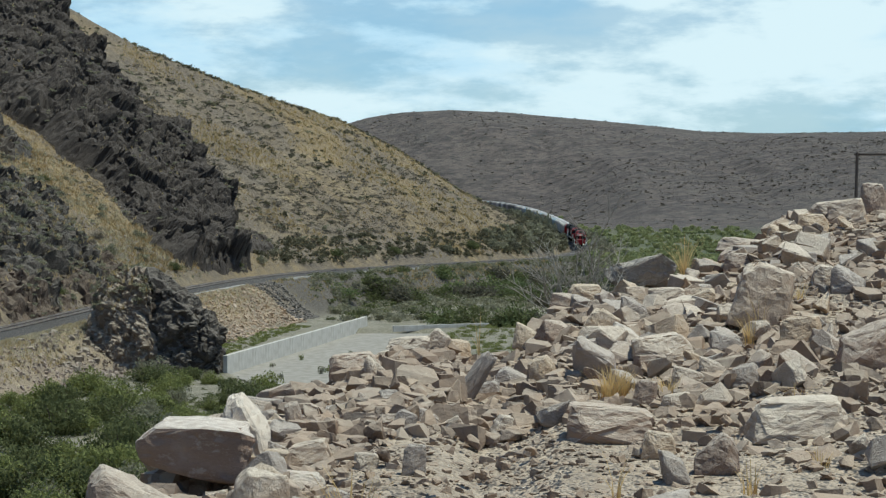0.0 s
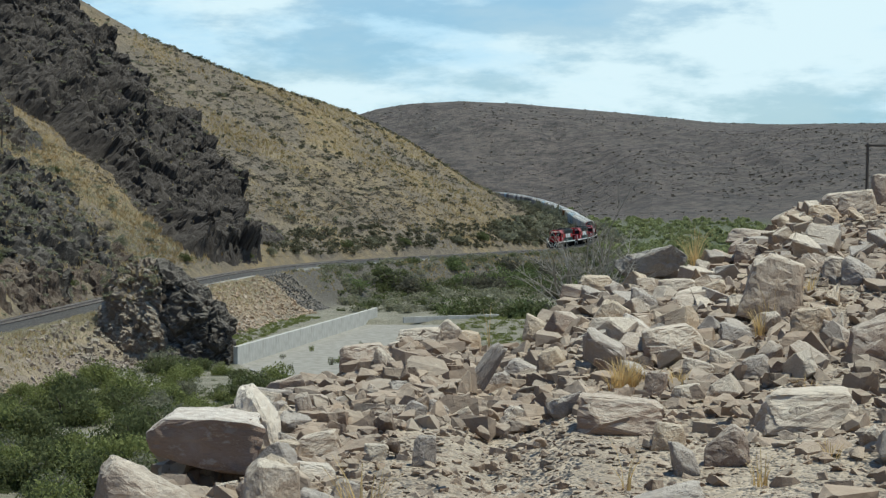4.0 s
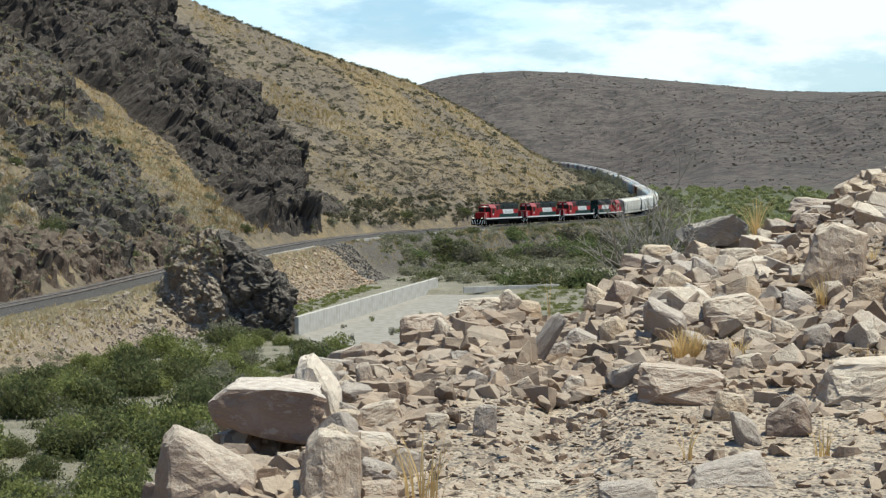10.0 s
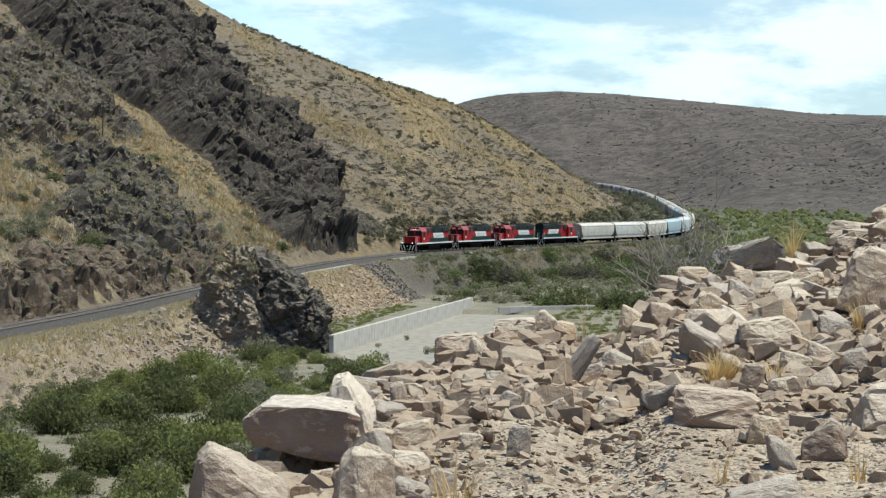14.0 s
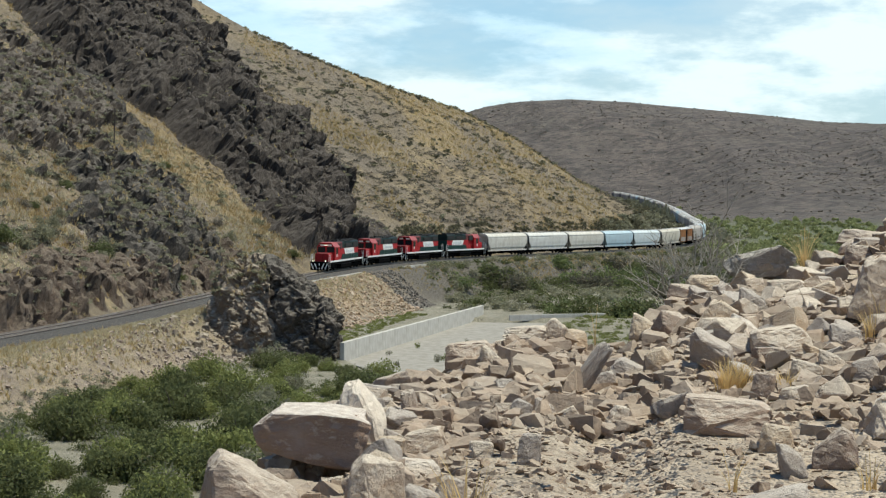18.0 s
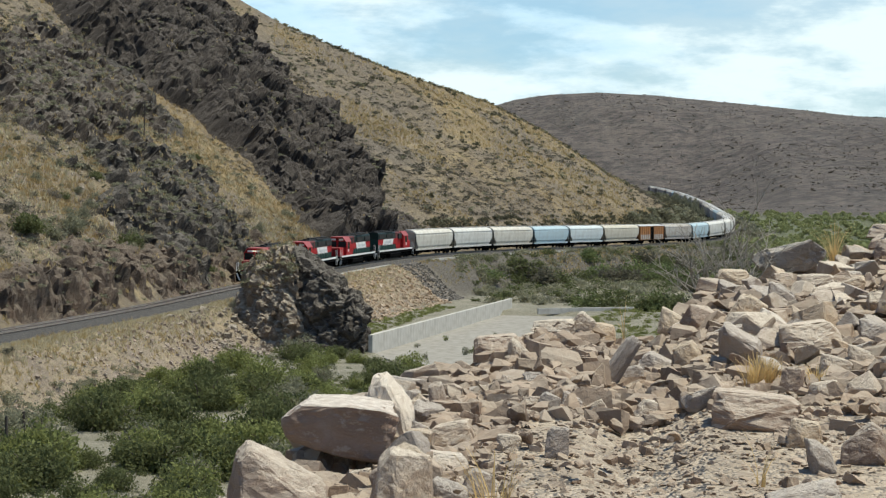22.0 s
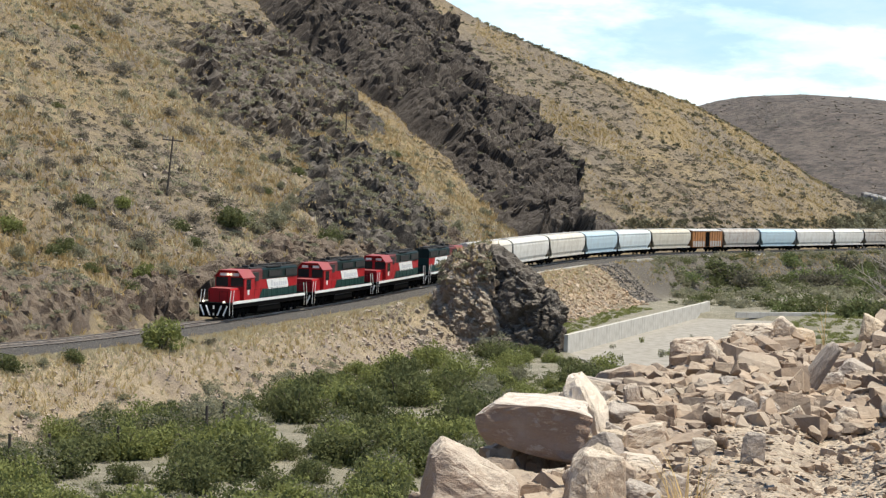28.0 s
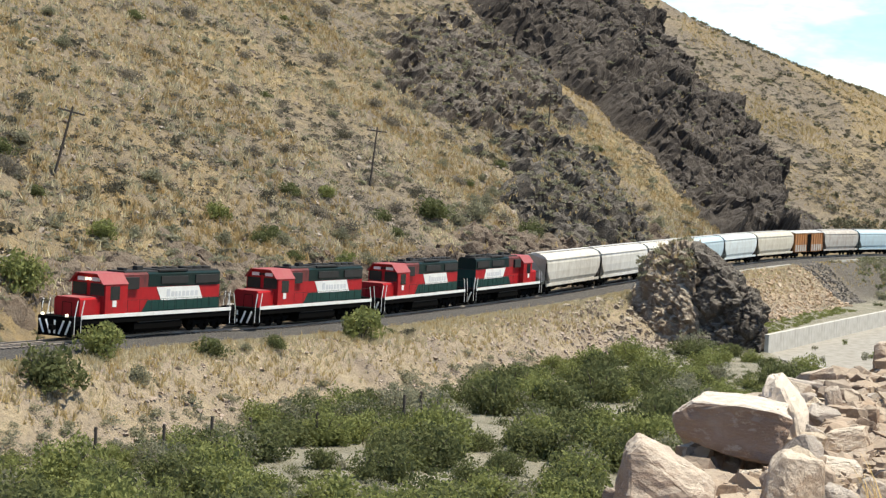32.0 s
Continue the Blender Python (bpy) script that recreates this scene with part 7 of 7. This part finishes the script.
def make_line_bushes():
    kinds = {"green": tree_shape("bush", 301, 1900, .06, 30, LEAF_C), "grey": tree_shape("bush", 302, 1500, .055, 26, LEAF_B),
             "dark": tree_shape("bush", 303, 900, .06, 16, LEAF_D), "twiggy": tree_shape("brush", 305, 1300, .045, 26, BRUSH), "olive": tree_shape("bush", 304, 1900, .06, 30, LEAF_A)}
    words = {"green": "bright yellow-green bush beside the line", "grey": "grey-green brush on the slope", "dark": "small dark shrub beside the line", "olive": "olive green bush on the slope"}
    for s, n, size, tall, kind in (
            (172.0, -5.6, 2.4, 1.2, "green"), (180.2, -5.8, .95, .75, "dark"), (170.6, -3.2, .8, .7, "dark"), (177.8, -5.1, .7, .7, "olive"), (140.9, -4.0, 2.2, 1.2, "green"), (152.5, -5.6, 1.6, 1.0, "olive"), (154.5, -4.4, .9, .8, "grey"),
            (160.6, -5.5, 1.3, .9, "olive"), (157.0, -5.6, .8, .7, "grey"), (147.0, 7.6, 2.5, 1.3, "green"), (133.0, -7.0, 2.8, 1.1, "olive"), (134.0, -5.4, 1.9, 1.0, "grey"), (124.0, -5.4, 2.0, 1.1, "olive"), (140.5, -7.4, 1.5, .9, "grey"), (118.0, -7.6, 2.4, 1.1, "olive"), (139.0, 3.9, 1.2, 1.0, "grey"),
            (160.5, 12.8, 1.6, 1.1, "green"), (184.5, 16.4, 1.7, 1.1, "green"), (185.5, 12.4, 1.3, .9, "olive"), (188.0, 10.0, 1.2, .9, "olive"), (233.5, 16.0, 2.7, 1.0, "olive"), (239.0, 15.5, 2.7, .9, "grey"), (246.0, 15.5, 2.6, 1.0, "grey"), (190.5, 14.0, 1.8, 1.0, "olive"), (205.0, 14.0, 1.5, .9, "grey"),
            (258.0, 12.4, 2.4, 1.0, "olive"), (262.0, 13.0, 2.1, 1.0, "grey"), (190.0, 6.6, 1.5, 1.2, "olive"), (194.5, 7.8, 1.7, 1.5, "green"), (212.6, 19.5, 1.4, 1.0, "green"),
            (140.0, 5.2, 1.4, .8, "dark"), (270.0, 6.0, 1.4, .9, "olive"), (281.0, -5.0, 1.5, .8, "grey"), (300.0, 6.4, 1.8, .9, "olive"), (312.0, 6.8, 2.0, .9, "grey"),
            (326.0, 6.6, 1.8, .8, "olive"), (355.0, 6.0, 1.7, .8, "olive"), (368.0, 6.2, 1.9, .8, "grey"), (405.0, 7.0, 2.1, .8, "olive"), (418.0, 7.4, 2.4, .8, "grey"),
            (432.0, 7.0, 2.2, .8, "olive"), (446.0, 7.2, 2.4, .8, "dark"), (459.0, 7.0, 2.3, .8, "grey"), (474.0, 7.2, 2.6, .9, "olive"), (488.0, 7.5, 2.6, .9, "grey"), (502.0, 7.5, 2.8, .9, "dark"),
            (229.0, 55.0, 1.5, .9, "olive"), (199.0, 45.0, 1.6, .9, "grey"), (222.0, 48.0, 1.7, .8, "dark"), (262.0, 44.0, 1.6, .8, "grey"), (247.0, 36.0, 1.3, .8, "grey"), (212.0, 33.0, 1.4, .8, "grey")):
        x, y, z = hill_place(s, n)
        plant(kinds[kind], x, y, size, words[kind], "bush", "bushes along the line", z=z, tall=tall)
    for k in range(110):
        sort = ("grey", "grey", "dark", "olive")[k % 4]
        x, y, z = hill_place(RNG.uniform(118, 345), RNG.uniform(11, 70)) if k < 70 else hill_place(RNG.uniform(140, 290), RNG.uniform(7, 28))
        plant(kinds[sort], x, y, RNG.uniform(.8, 1.9), {"grey": "grey brush on the dry hill", "dark": "dark shrub on the dry hill", "olive": "olive bush on the dry hill"}[sort], "bush", "bushes of the hill", z=z, tall=RNG.uniform(.7, 1.0))
    for k in range(70):
        x, y, z = hill_place(RNG.uniform(135, 330), RNG.uniform(14, 75))
        plant(kinds["twiggy"], x, y, RNG.uniform(1.2, 2.5), "large grey-brown twiggy brush on the dry hill", "brush", "brush of the hill", z=z, tall=RNG.uniform(.65, .9))
    for k in kinds.values():
        for o in (*k.children_recursive, k):
            bpy.data.objects.remove(o)


def blade(bm, a, lean, tall, w, rnd):
    """One bent grass blade."""
    d = Vector((math.cos(lean[0]), math.sin(lean[0]), 0))
    side = Vector((-d.y, d.x, 0)) * w
    last = None
    for k in range(4):
        u = k / 3
        p = Vector(a) + d * (lean[1] * tall * u * u) + Vector((0, 0, tall * u * (1 - .18 * u * lean[1])))
        row = (bm.verts.new(p - side * (1 - .85 * u)), bm.verts.new(p + side * (1 - .85 * u)))
        if last:
            bm.faces.new((last[0], last[1], row[1], row[0]))
        last = row


TUFT = mat_leaf("dry_bank_grass", (.66, .49, .24), (.55, .41, .21), (.62, .42, .17))


def make_tufts():
    """Straw tufts among the rocks."""
    for k, (x, y, z, tall, spread, n) in enumerate(((.0, 8.2, 12.03, .38, .22, 34), (1.70, 11.95, 12.24, .25, .17, 130), (1.80, 12.1, 12.26, .20, .16, 90), (2.06, 11.9, 12.25, .19, .14, 80), (1.30, 8.95, 12.08, .30, .05, 7),
                                                   (3.62, 19.9, 12.66, .58, .07, 70), (3.31, 14.85, 12.48, .50, .14, 9), (1.11, 15.9, 12.2, .42, .03, 4), (3.1, 14.2, 12.44, .28, .14, 30), (1.96, 8.9, 12.12, .20, .10, 16),
                                                   (2.75, 11.2, 12.28, .18, .14, 26), (-.55, 8.9, 11.98, .16, .08, 10), (3.9, 15.9, 12.64, .25, .14, 30), (2.4, 9.3, 12.17, .14, .12, 18))):
        rnd = random.Random(k + 50)
        bm = bmesh.new()
        for _ in range(n):
            a = rnd.uniform(0, 6.28)
            r = rnd.uniform(0, spread * .5)
            blade(bm, (math.cos(a) * r, math.sin(a) * r, -.03), (a + rnd.uniform(-.6, .6), rnd.uniform(.05, .75)), tall * rnd.uniform(.45, 1.05), .0048, rnd)
        ob = part("grass_tuft", bm, TUFT)
        ob.matrix_world = pose(x, y, z)
        tagged(ob, "dry straw grass tuft among the rocks", "grass", "grass tufts of the bank")


def make_bare_bush():
    root = tagged(new("bare_bush"), "leafless grey bush behind the edge of the rubble", "bush")
    rnd = random.Random(4)

    def limb(a, d, length, r, depth, bm):
        b = a + d * length
        add_rod(bm, a, b, r, 4, r * .6)
        if depth:
            for _ in range(3):
                limb(a + d * length * rnd.uniform(.45, 1), (d + Vector((rnd.gauss(0, .5), rnd.gauss(0, .5), rnd.gauss(.1, .3)))).normalized(), length * rnd.uniform(.5, .8), r * .6, depth - 1, bm)

    for k in range(13):
        bm = bmesh.new()
        a = k * .97
        limb(Vector((math.cos(a) * .08, math.sin(a) * .08, -.2)), Vector((math.cos(a) * .35, math.sin(a) * .35, 1)).normalized(), rnd.uniform(.5, .75), .012, 3, bm)
        part("branch", bm, TWIG, root)
    x, y = polar(7.0, 18.6)
    root.matrix_world = pose(x, y, 12.25) @ Matrix.Diagonal((1.15, 1.15, .95, 1))


def make_frame():
    root = tagged(new("wooden_post"), "dark weathered post with a crossbar on top of the rubble", "post")
    part("post", rod((0, 0, -.3), (.01, 0, .52), .024, 7, .02), BARK, root)
    part("crossbar", box(-.03, .5, -.015, .015, .48, .51, bevel=.005), BARK, root)
    x, y = polar(15.45, 25.3)
    root.matrix_world = pose(x, y, 13.7, 0, 0, -14)


make_poles()
make_frame()
make_posts()
make_line_bushes()
make_tufts()
make_bare_bush()


# ---- what moves: the train runs down the line ----
def motions():
    for ob, length, back in TRAIN:
        walk(ob, [(t, train_pose(t, length, back, "turned" in ob)) for t in range(0, 33)])


motions()
